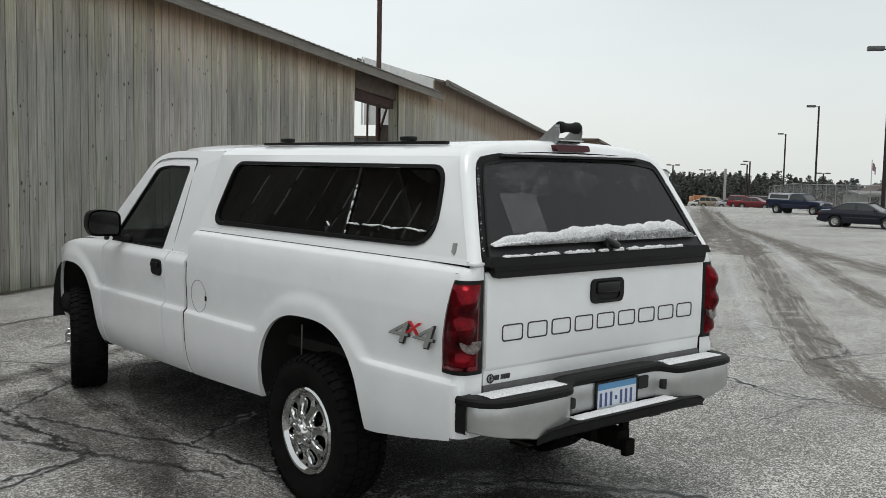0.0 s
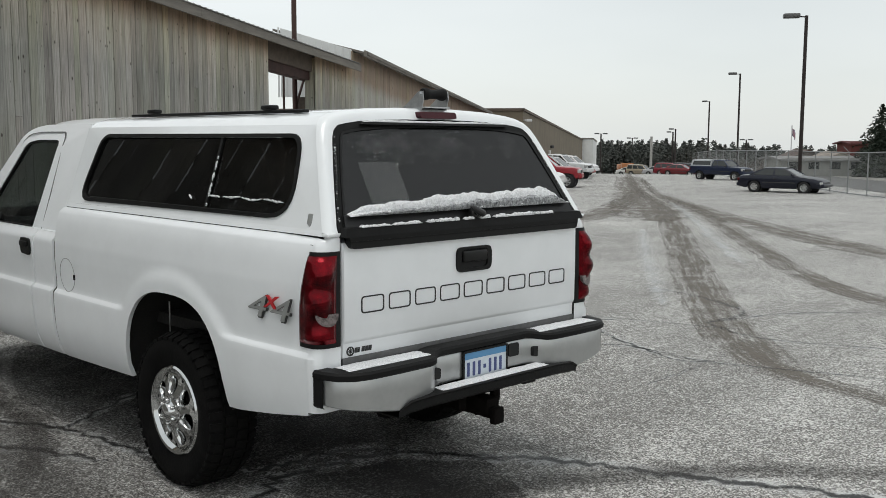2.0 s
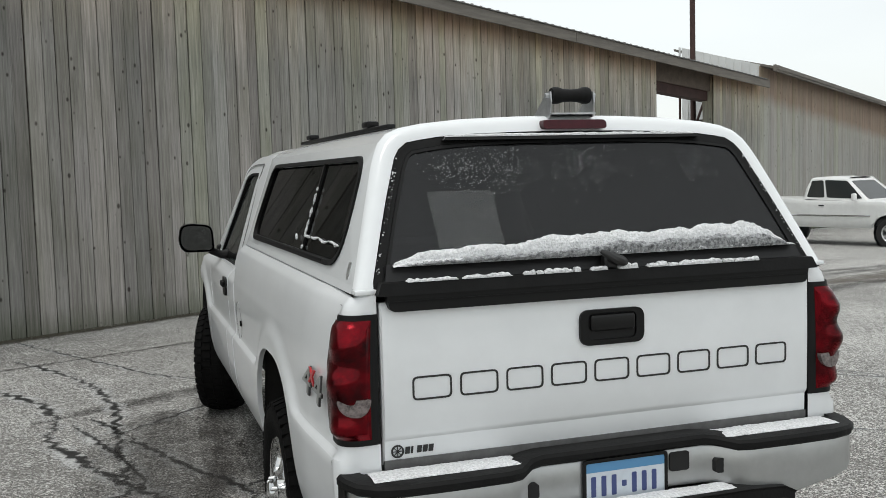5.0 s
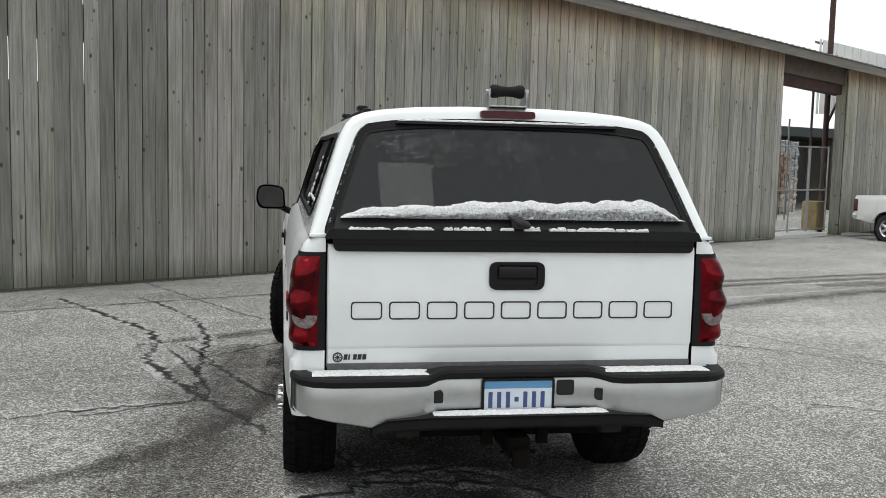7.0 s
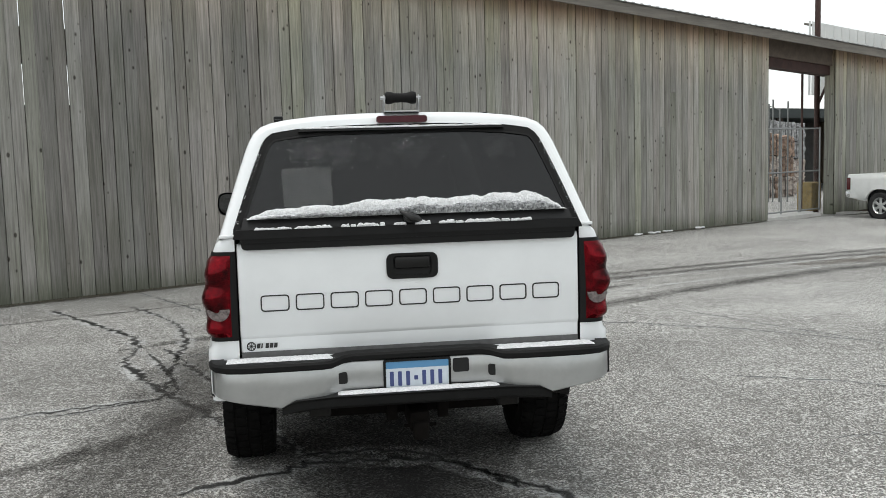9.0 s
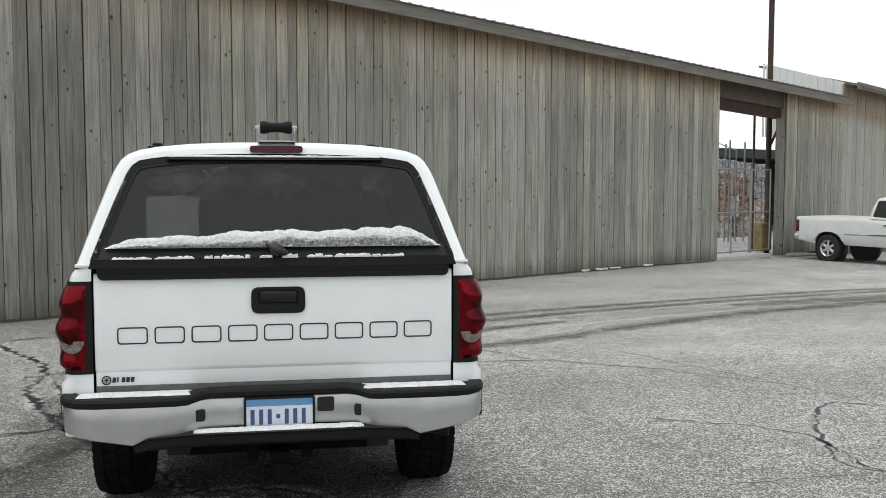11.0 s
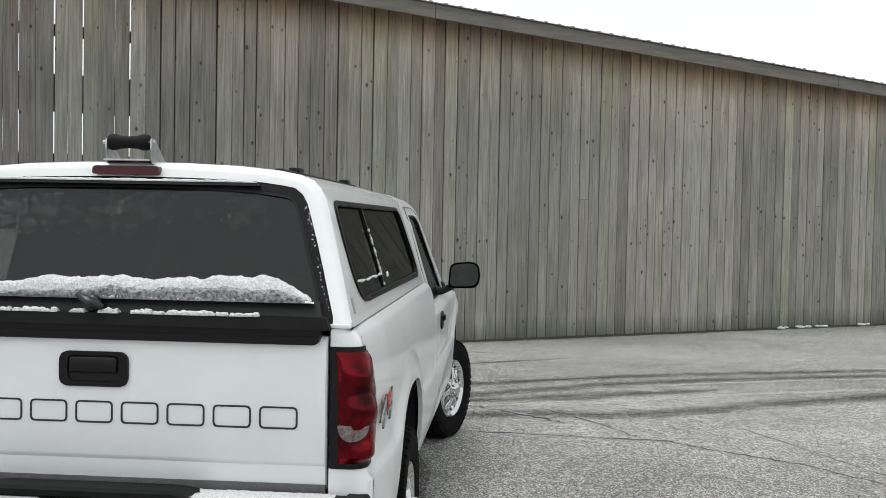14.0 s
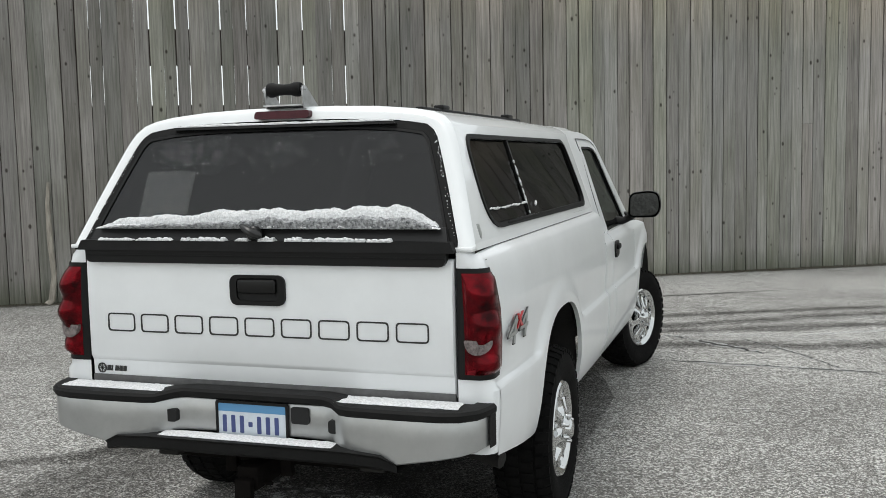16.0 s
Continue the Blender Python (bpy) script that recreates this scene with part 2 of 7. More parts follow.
def ground_mat():
    """Coarse old asphalt with a thin dusting of snow caught between the stones, bare where wheels ran."""
    m = bpy.data.materials.new("snow_dusted_asphalt")
    m.use_nodes = True
    nt = m.node_tree
    L, N = nt.links.new, nt.nodes.new
    b = nt.nodes["Principled BSDF"]
    tc = N("ShaderNodeTexCoord")

    def noise_at(scale, detail, rough=0.55, vec=None):
        n = N("ShaderNodeTexNoise")
        n.inputs["Scale"].default_value, n.inputs["Detail"].default_value, n.inputs["Roughness"].default_value = scale, detail, rough
        L(vec or tc.outputs["Object"], n.inputs["Vector"])
        return n.outputs[0]

    def madd(a, k, c=0.0):
        n = N("ShaderNodeMath")
        n.operation = "MULTIPLY_ADD"
        n.inputs[1].default_value = k
        L(a, n.inputs[0])
        if isinstance(c, float):
            n.inputs[2].default_value = c
        else:
            L(c, n.inputs[2])
        return n.outputs[0]

    # single stones of the chippings, each with a chance of its own to hold snow
    stones = N("ShaderNodeTexVoronoi")
    stones.inputs["Scale"].default_value = 105
    grit = N("ShaderNodeTexVoronoi")
    grit.inputs["Scale"].default_value = 200
    for n in (stones, grit):
        L(tc.outputs["Object"], n.inputs["Vector"])
    s1, s2 = N("ShaderNodeSeparateColor"), N("ShaderNodeSeparateColor")
    L(stones.outputs["Color"], s1.inputs[0]), L(grit.outputs["Color"], s2.inputs[0])
    chance = madd(s1.outputs[0], 0.62, madd(s2.outputs[1], 0.38))
    # streaks swept along the drive lane
    mp = N("ShaderNodeMapping")
    mp.inputs["Rotation"].default_value = (0, 0, radians(-32))
    mp.inputs["Scale"].default_value = (0.05, 0.55, 1)
    L(tc.outputs["Object"], mp.inputs["Vector"])
    lane = noise_at(1.0, 7, 0.6, mp.outputs[0])
    # the snow lies thinner where vehicles turned by the gate wall, thicker on the open car park
    dot = N("ShaderNodeVectorMath")
    dot.operation = "DOT_PRODUCT"
    dot.inputs[1].default_value = (0.85, 0.53, 0)
    L(tc.outputs["Object"], dot.inputs[0])
    open_ = N("ShaderNodeMapRange")
    open_.inputs["From Min"].default_value, open_.inputs["From Max"].default_value = -2.5, 6.0
    open_.inputs["To Min"].default_value, open_.inputs["To Max"].default_value = 0.0, 0.11
    L(dot.outputs["Value"], open_.inputs["Value"])
    cover = madd(noise_at(0.16, 5), 0.28, madd(lane, 0.42, madd(noise_at(1.1, 6, 0.68), 0.36, madd(noise_at(9.0, 4, 0.6), 0.30, madd(noise_at(36.0, 3, 0.6), 0.55, madd(open_.outputs[0], 1.0, -0.655))))))
    diff = N("ShaderNodeMath")
    diff.operation = "SUBTRACT"
    L(cover, diff.inputs[0]), L(chance, diff.inputs[1])
    snow = N("ShaderNodeMapRange")
    snow.inputs["From Min"].default_value, snow.inputs["From Max"].default_value = -0.15, 0.15
    L(diff.outputs[0], snow.inputs["Value"])
    stone = N("ShaderNodeValToRGB")
    stone.color_ramp.elements[0].position, stone.color_ramp.elements[0].color = 0.1, (0.048, 0.047, 0.045, 1)
    stone.color_ramp.elements[1].position, stone.color_ramp.elements[1].color = 0.95, (0.25, 0.24, 0.224, 1)
    L(s2.outputs[2], stone.inputs[0])
    mix = N("ShaderNodeMix")
    mix.data_type = "RGBA"
    mix.inputs[7].default_value = (0.67, 0.668, 0.642, 1)
    L(snow.outputs[0], mix.inputs[0]), L(stone.outputs[0], mix.inputs[6])
    L(mix.outputs[2], b.inputs["Base Color"])
    b.inputs["Roughness"].default_value = 0.8
    b.inputs["Specular IOR Level"].default_value = 0.25
    bp = N("ShaderNodeBump")
    bp.inputs["Strength"].default_value, bp.inputs["Distance"].default_value = 0.4, 0.004
    L(chance, bp.inputs["Height"]), L(bp.outputs[0], b.inputs["Normal"])
    return m


def ragged_mat(name, color, rough, keep=0.5, scale=30, soft=0.12, most=1.0, streak=0.0, color2=None, breaks=0.0, gritty=1.5):
    """A mark on the ground that frays out through noise; U runs along it, V across. most: how dense it gets; streak: lengthwise bands."""
    m = bpy.data.materials.new(name)
    m.use_nodes = True
    nt = m.node_tree
    L, N = nt.links.new, nt.nodes.new
    b = nt.nodes["Principled BSDF"]
    b.inputs["Base Color"].default_value = (*color, 1)
    b.inputs["Roughness"].default_value = rough
    b.inputs["Specular IOR Level"].default_value = 0.3
    uv = N("ShaderNodeUVMap")
    sep = N("ShaderNodeSeparateXYZ")
    L(uv.outputs[0], sep.inputs[0])
    edge = N("ShaderNodeMath")
    edge.operation = "PINGPONG"
    edge.inputs[1].default_value = 0.5
    L(sep.outputs[1], edge.inputs[0])
    tc = N("ShaderNodeTexCoord")
    nz = N("ShaderNodeTexNoise")
    nz.inputs["Scale"].default_value, nz.inputs["Detail"].default_value, nz.inputs["Roughness"].default_value = scale, 6, 0.8
    L(tc.outputs["Object"], nz.inputs["Vector"])
    grit = N("ShaderNodeTexNoise")
    grit.inputs["Scale"].default_value, grit.inputs["Detail"].default_value = 70, 3
    L(tc.outputs["Object"], grit.inputs["Vector"])
    sm = N("ShaderNodeMath")
    sm.operation = "MULTIPLY_ADD"
    sm.inputs[1].default_value = 1.1
    L(edge.outputs[0], sm.inputs[0]), L(nz.outputs[0], sm.inputs[2])
    last = sm
    gr = N("ShaderNodeMath")
    gr.operation = "MULTIPLY_ADD"
    gr.inputs[1].default_value = gritty
    L(grit.outputs[0], gr.inputs[0]), L(last.outputs[0], gr.inputs[2])
    off = N("ShaderNodeMath")
    off.operation = "SUBTRACT"
    off.inputs[1].default_value = gritty * 0.5 + breaks * 0.5
    L(gr.outputs[0], off.inputs[0])
    last = off
    if breaks:
        gapn = N("ShaderNodeTexNoise")
        gapn.inputs["Scale"].default_value, gapn.inputs["Detail"].default_value = 2.3, 3
        L(tc.outputs["Object"], gapn.inputs["Vector"])
        br = N("ShaderNodeMath")
        br.operation = "MULTIPLY_ADD"
        br.inputs[1].default_value = breaks
        L(gapn.outputs[0], br.inputs[0]), L(off.outputs[0], br.inputs[2])
        last = br
    if streak:
        mp = N("ShaderNodeMapping")
        mp.inputs["Scale"].default_value = (0.35, 5.0, 1)
        L(uv.outputs[0], mp.inputs["Vector"])
        sn = N("ShaderNodeTexNoise")
        sn.inputs["Scale"].default_value, sn.inputs["Detail"].default_value, sn.inputs["Roughness"].default_value = 1.6, 6, 0.7
        L(mp.outputs[0], sn.inputs["Vector"])
        ad = N("ShaderNodeMath")
        ad.operation = "MULTIPLY_ADD"
        ad.inputs[1].default_value = streak
        L(sn.outputs[0], ad.inputs[0]), L(last.outputs[0], ad.inputs[2])
        of2 = N("ShaderNodeMath")
        of2.operation = "SUBTRACT"
        of2.inputs[1].default_value = streak * 0.5
        L(ad.outputs[0], of2.inputs[0])
        last = of2
    mr = N("ShaderNodeMapRange")
    mr.inputs["From Min"].default_value, mr.inputs["From Max"].default_value = 1.05 - keep - soft, 1.05 - keep + soft
    mr.inputs["To Max"].default_value = most
    L(last.outputs[0], mr.inputs["Value"])
    L(mr.outputs[0], b.inputs["Alpha"])
    if color2:
        rp = N("ShaderNodeMix")
        rp.data_type = "RGBA"
        rp.inputs[6].default_value, rp.inputs[7].default_value = (*color, 1), (*color2, 1)
        L(grit.outputs[0], rp.inputs[0]), L(rp.outputs[2], b.inputs["Base Color"])
    return m


PAINT = mat("white_car_paint", (0.835, 0.855, 0.868), 0.28, var=0.05, scale=3, coat=0.6)
CAP_PAINT = mat("white_fibreglass_paint", (0.84, 0.862, 0.872), 0.22, var=0.04, scale=2.5, coat=0.7)
RUBBER = mat("black_rubber_trim", (0.009, 0.009, 0.009), 0.6, spec=0.16, var=0.3, scale=14, bump=0.15)
PLASTIC = mat("black_plastic", (0.008, 0.008, 0.008), 0.45, spec=0.2, bump=0.1, bscale=200)
TIRE = mat("tyre_rubber", (0.005, 0.005, 0.005), 0.9, var=0.4, scale=9, bump=0.3, bscale=90, color2=(0.009, 0.0088, 0.0085), spec=0.08)
CHROME = mat("chrome", (0.60, 0.61, 0.61), 0.07, 1.0)
STEEL = mat("satin_bumper_steel", (0.47, 0.48, 0.48), 0.32, 0.85, var=0.15, scale=5)
UNDER = mat("dirty_underbody", (0.012, 0.011, 0.010), 0.9, var=0.4, scale=12, bump=0.3)
GAP = mat("panel_gap", (0.012, 0.012, 0.012), 0.9)
SNOW = mat("wet_snow", (0.90, 0.91, 0.92), 0.6, var=0.3, color2=(0.60, 0.61, 0.62), scale=110, bump=0.8, bscale=160)
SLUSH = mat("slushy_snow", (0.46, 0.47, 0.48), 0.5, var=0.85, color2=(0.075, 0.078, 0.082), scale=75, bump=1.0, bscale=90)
TINT = glass_mat("tinted_glass", (0.15, 0.155, 0.155), 0.02, (0.12, 0.12, 0.12), 0.3)
REAR_TINT = glass_mat("dusty_tinted_glass", (0.2, 0.203, 0.205), 0.09, (0.11, 0.112, 0.118))
DOOR_GLASS = glass_mat("door_glass", (0.42, 0.45, 0.44), 0.03, (0.2, 0.2, 0.2), 0.4)
CLEAR = glass_mat("car_glass", (0.7, 0.74, 0.73), 0.04)
RED_LENS = mat("red_lens", (0.20, 0.002, 0.008), 0.22, 0.85, var=0.9, scale=10, color2=(0.022, 0.001, 0.002), bump=0.04, bscale=120, coat=0.08)
DARK_RED = mat("dark_red_lens", (0.055, 0.008, 0.013), 0.4, var=0.3, scale=40, spec=0.25)
CLEAR_LENS = mat("clear_ribbed_lens", (0.20, 0.17, 0.165), 0.25, var=0.7, scale=60, spec=0.25, bump=0.3, bscale=160)
MIRROR = mat("mirror_glass", (0.10, 0.105, 0.105), 0.03, 1.0)
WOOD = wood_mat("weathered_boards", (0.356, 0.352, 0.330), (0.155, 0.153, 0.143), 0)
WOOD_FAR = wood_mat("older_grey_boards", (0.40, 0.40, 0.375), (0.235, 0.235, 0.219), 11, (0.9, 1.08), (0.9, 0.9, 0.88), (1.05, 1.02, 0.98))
TIMBER = mat("dark_timber", (0.075, 0.058, 0.046), 0.85, var=0.4, scale=6, bump=0.4, bscale=30)
FASCIA = mat("grey_painted_fascia", (0.195, 0.178, 0.156), 0.8, var=0.3, scale=5, bump=0.2, stretch=(0.3, 0.3, 3))
ROOF_TIN = mat("dull_roof_sheet", (0.24, 0.24, 0.235), 0.6, var=0.2, scale=6)
ASPHALT = ground_mat()
CRACK = ragged_mat("wet_crack", (0.014, 0.014, 0.014), 0.5, keep=0.30, scale=26, soft=0.22, most=0.85, breaks=1.3)
FRINGE = ragged_mat("crack_snow", (0.74, 0.75, 0.74), 0.7, keep=0.22, scale=9, soft=0.25, most=0.55, breaks=1.5, gritty=2.6)
WET = ragged_mat("wet_tyre_track", (0.05, 0.046, 0.042), 0.6, keep=0.26, scale=7, soft=0.42, most=0.6, streak=1.3, breaks=1.0)
MUD = ragged_mat("thawed_lane", (0.070, 0.058, 0.046), 0.65, keep=0.30, scale=3.2, soft=0.36, most=0.72, streak=3.4, color2=(0.21, 0.185, 0.155), breaks=1.5, gritty=2.6)
# shade beneath the truck, painted as a dark mark on the ground
TRUCK_SHADE = ragged_mat("under_truck_shade", (0.016, 0.016, 0.016), 0.85, keep=0.35, scale=5, soft=0.55, most=0.93, color2=(0.05, 0.048, 0.046), breaks=0.5)
SOIL = ragged_mat("damp_soil", (0.035, 0.032, 0.022), 0.9, keep=0.42, scale=8, soft=0.25, most=0.85, breaks=0.8, color2=(0.09, 0.08, 0.055))
SNOWLINE = ragged_mat("thin_snow_line", (0.72, 0.74, 0.75), 0.7, keep=0.16, scale=5, soft=0.3, most=0.4, streak=1.0, breaks=1.0)


# builders
def part(name, bm, material, parent, label="", smooth=True, angle=35):
    """One bmesh as one mesh object under a thing or part (or top-level, with no parent)."""
    bmesh.ops.recalc_face_normals(bm, faces=bm.faces)
    if smooth:
        lim = radians(angle)
        for f in bm.faces:
            f.smooth = True
        for e in bm.edges:
            e.smooth = len(e.link_faces) == 2 and e.calc_face_angle(9) < lim
    me = bpy.data.meshes.new(name)
    bm.to_mesh(me)
    bm.free()
    me.materials.append(material)
    ob = new(name, me)
    if parent:
        ob.parent = parent
    if label:
        ob["label"] = label
    return ob


def thing(name, label, category, group="", kind=""):
    ob = new(name)
    ob.empty_display_size = 0.2
    return tagged(ob, label, category, group, kind)


def box(bm, c, s, bevel=0.0, m=None, seg=2):
    """A box round c with full sizes s, its edges rounded."""
    r = bmesh.ops.create_cube(bm, size=1.0)
    vs = r["verts"]
    for v in vs:
        v.co = Vector((v.co.x * s[0], v.co.y * s[1], v.co.z * s[2]))
    if bevel:
        es = list({e for v in vs for e in v.link_edges})
        r2 = bmesh.ops.bevel(bm, geom=es, offset=bevel, segments=seg, profile=0.5, affect="EDGES")
        vs = list({v for f in r2["faces"] for v in f.verts} | {v for v in vs if v.is_valid})
    for v in vs:
        v.co = v.co + Vector(c)
        if m:
            v.co = m @ v.co
    return vs


def tube(bm, pts, r, n=10, cap=True):
    """A round bar along a line of points; r may be one radius or one for each point."""
    pts = [Vector(p) for p in pts]
    rings = []
    for i, p in enumerate(pts):
        d = (pts[min(i + 1, len(pts) - 1)] - pts[max(i - 1, 0)]).normalized()
        a = d.orthogonal().normalized() if i == 0 else (rings_a - d * rings_a.dot(d)).normalized()
        rings_a = a
        b = d.cross(a)
        rr = r[i] if isinstance(r, (list, tuple)) else r
        rings.append([bm.verts.new(p + (a * math.cos(k * math.tau / n) + b * math.sin(k * math.tau / n)) * rr) for k in range(n)])
    for A, B in zip(rings, rings[1:]):
        for k in range(n):
            bm.faces.new((A[k], A[(k + 1) % n], B[(k + 1) % n], B[k]))
    if cap:
        bm.faces.new(rings[0][::-1]), bm.faces.new(rings[-1])
    return rings


def lathe(bm, profile, n=32, m=None):
    """Turns (radius, height) pairs about z; m places it."""
    rings = []
    for r, h in profile:
        ring = []
        for k in range(n):
            a = k * math.tau / n
            co = Vector((r * math.cos(a), r * math.sin(a), h))
            ring.append(bm.verts.new(m @ co if m else co))
        rings.append(ring)
    for A, B in zip(rings, rings[1:]):
        for k in range(n):
            bm.faces.new((A[k], A[(k + 1) % n], B[(k + 1) % n], B[k]))
    return rings


def sheet(bm, fn, us, vs):
    """A grid of points fn(u, v)."""
    g = [[bm.verts.new(fn(u, v)) for v in vs] for u in us]
    for a, b in zip(g, g[1:]):
        for k in range(len(vs) - 1):
            bm.faces.new((a[k], b[k], b[k + 1], a[k + 1]))
    return g


def slab(bm, outline, fn, depth):
    """A flat outline of (a, b) pairs put in place by fn(a, b, d), with the given depth."""
    top = [bm.verts.new(fn(a, b, 0)) for a, b in outline]
    bot = [bm.verts.new(fn(a, b, depth)) for a, b in outline]
    n = len(outline)
    bm.faces.new(top), bm.faces.new(bot[::-1])
    for k in range(n):
        bm.faces.new((top[k], bot[k], bot[(k + 1) % n], top[(k + 1) % n]))


def frame_ring(bm, outer, inner, fn, depth):
    """A flat ring between two outlines with the same number of points."""
    n = len(outer)
    o0, i0 = [bm.verts.new(fn(a, b, 0)) for a, b in outer], [bm.verts.new(fn(a, b, 0)) for a, b in inner]
    o1, i1 = [bm.verts.new(fn(a, b, depth)) for a, b in outer], [bm.verts.new(fn(a, b, depth)) for a, b in inner]
    for k in range(n):
        j = (k + 1) % n
        bm.faces.new((o0[k], o0[j], i0[j], i0[k]))
        bm.faces.new((o1[k], i1[k], i1[j], o1[j]))
        bm.faces.new((o0[k], o1[k], o1[j], o0[j]))
        bm.faces.new((i0[k], i0[j], i1[j], i1[k]))


def rounded(pts, r, seg=4):
    """A polygon of (a, b) pairs with rounded corners; r is one radius or one for each corner."""
    out = []
    n = len(pts)
    for k in range(n):
        p = Vector(pts[k])
        a, b = Vector(pts[k - 1]) - p, Vector(pts[(k + 1) % n]) - p
        rr = r[k] if isinstance(r, (list, tuple)) else r
        rr = min(rr, a.length * 0.49, b.length * 0.49)
        p0, p1 = p + a.normalized() * rr, p + b.normalized() * rr
        for i in range(seg + 1):
            t = i / seg
            q = p0 * (1 - t) ** 2 + p * 2 * t * (1 - t) + p1 * t * t
            out.append((q.x, q.y))
    return out


def lerp(x, table):
    """A straight-line look-up in (x, y) pairs."""
    if x <= table[0][0]:
        return table[0][1]
    for (x0, y0), (x1, y1) in zip(table, table[1:]):
        if x <= x1:
            return y0 + (y1 - y0) * (x - x0) / (x1 - x0)
    return table[-1][1]


def smooth01(t):
    t = min(max(t, 0.0), 1.0)
    return t * t * (3 - 2 * t)


def steps(a, b, n):
    return [a + (b - a) * i / n for i in range(n + 1)]


def ground_z(x, y):
    """The yard lies flat round the truck and falls gently towards the far car park, more beyond its crest."""
    q = 0.85 * x + 0.53 * y
    return -1.1 * smooth01((q - 13) / 42) - 0.2 * smooth01((q - 60) / 28) - 0.038 * max(0.0, q - 88)


# the board wall runs along WD; s counts along it, d is the depth behind its face
WA, WOFF = radians(30.0), 9.026
WD, WN = Vector((math.cos(WA), math.sin(WA), 0)), Vector((-math.sin(WA), math.cos(WA), 0))


def on_wall(s, d, z):
    p = WD * s + WN * (WOFF + d)
    return Vector((p.x, p.y, z))


# ground: one sheet to the horizon
def build_ground():
    bm = bmesh.new()
    a = [-2500, -900, -300, -120, -60] + steps(-40, 80, 60) + [95, 120, 160, 220, 320, 500, 900, 2000]
    sheet(bm, lambda u, v: (u, v, ground_z(u, v)), a, a)
    ob = part("ground", bm, ASPHALT, None, smooth=False)
    tagged(ob, "cracked grey asphalt yard thinly dusted with snow", "ground", kind="structure")


def strip(pts, width, material, name, label, lift=0.004, wobble=0.0, seed=0, step=0.12):
    """A mark on the ground along a bent line, cut into short pieces."""
    rng = random.Random(seed)
    pts = [Vector((p[0], p[1], 0)) for p in pts]
    line = []
    for i in range(len(pts) - 1):
        p0, p1, p2, p3 = pts[max(i - 1, 0)], pts[i], pts[i + 1], pts[min(i + 2, len(pts) - 1)]
        n = max(2, int((p2 - p1).length / step))
        for k in range(n):
            t = k / n
            line.append(0.5 * (2 * p1 + (p2 - p0) * t + (2 * p0 - 5 * p1 + 4 * p2 - p3) * t * t + (3 * p1 - p0 - 3 * p2 + p3) * t ** 3))
    line.append(pts[-1])
    bm = bmesh.new()
    uvl = bm.loops.layers.uv.new("UVMap")
    rows = []
    dist = 0
    for i, p in enumerate(line):
        d = (line[min(i + 1, len(line) - 1)] - line[max(i - 1, 0)]).normalized()
        side = Vector((-d.y, d.x, 0))
        w = width * (0.75 + 0.5 * rng.random()) if wobble else width
        w *= min(1, 0.25 + i * 0.2, 0.25 + (len(line) - 1 - i) * 0.2)
        c = p + side * rng.uniform(-wobble, wobble)
        row = []
        for v in (0, 0.5, 1):
            q = c + side * (v - 0.5) * w
            row.append((bm.verts.new((q.x, q.y, ground_z(q.x, q.y) + lift)), dist, v))
        rows.append(row)
        dist += (line[min(i + 1, len(line) - 1)] - p).length
    for a, b in zip(rows, rows[1:]):
        for k in range(2):
            f = bm.faces.new((a[k][0], b[k][0], b[k + 1][0], a[k + 1][0]))
            for lp, src in zip(f.loops, (a[k], b[k], b[k + 1], a[k + 1])):
                lp[uvl].uv = (src[1], src[2])
    ob = part(name, bm, material, None, smooth=False)
    tagged(ob, label, "pavement mark", kind="structure")
    return ob


build_ground()

# wall buildings -------------------------------------------------------------
EAVE_A = lambda s: 4.74 - 0.0485 * s
S_LEFT, S_OPEN0, S_OPEN1, S_AEND = -16.0, 16.65, 19.45, 22.2
B0, B1 = on_wall(22.2, 0.0, 0), on_wall(56.5, 4.0, 0)
BD = (B1 - B0).normalized()
BNORM = Vector((-BD.y, BD.x, 0))
B_LEN = (B1 - B0).length
EAVE_B = lambda s: 4.12 - 0.0214 * s


def on_b(s, d, z):
    p = B0 + BD * s + BNORM * d
    return Vector((p.x, p.y, z))


def beam(bm, at, s0, s1, d0, d1, z0, z1):
    """A straight timber along a wall; z0 and z1 are functions of s or numbers."""
    f0 = z0 if callable(z0) else (lambda s: z0)
    f1 = z1 if callable(z1) else (lambda s: z1)
    v = [bm.verts.new(at(s, d, f(s))) for s in (s0, s1) for d in (d0, d1) for f in (f0, f1)]
    for q in ((0, 1, 3, 2), (4, 6, 7, 5), (0, 4, 5, 1), (2, 3, 7, 6), (0, 2, 6, 4), (1, 5, 7, 3)):
        bm.faces.new([v[i] for i in q])


wall_a = tagged(new("wall_board_fence"), "tall wall of weathered grey vertical boards", "wall", kind="structure")
wall_b = tagged(new("wall_board_shed"), "long shed wall of old grey vertical boards", "wall", kind="structure")
roof_a = tagged(new("roof_fence"), "low lean-to roof with grey-brown fascia and ribbed metal edge", "roof", kind="structure")
roof_b = tagged(new("roof_shed"), "stepped shed roof with dark fascia", "roof", kind="structure")

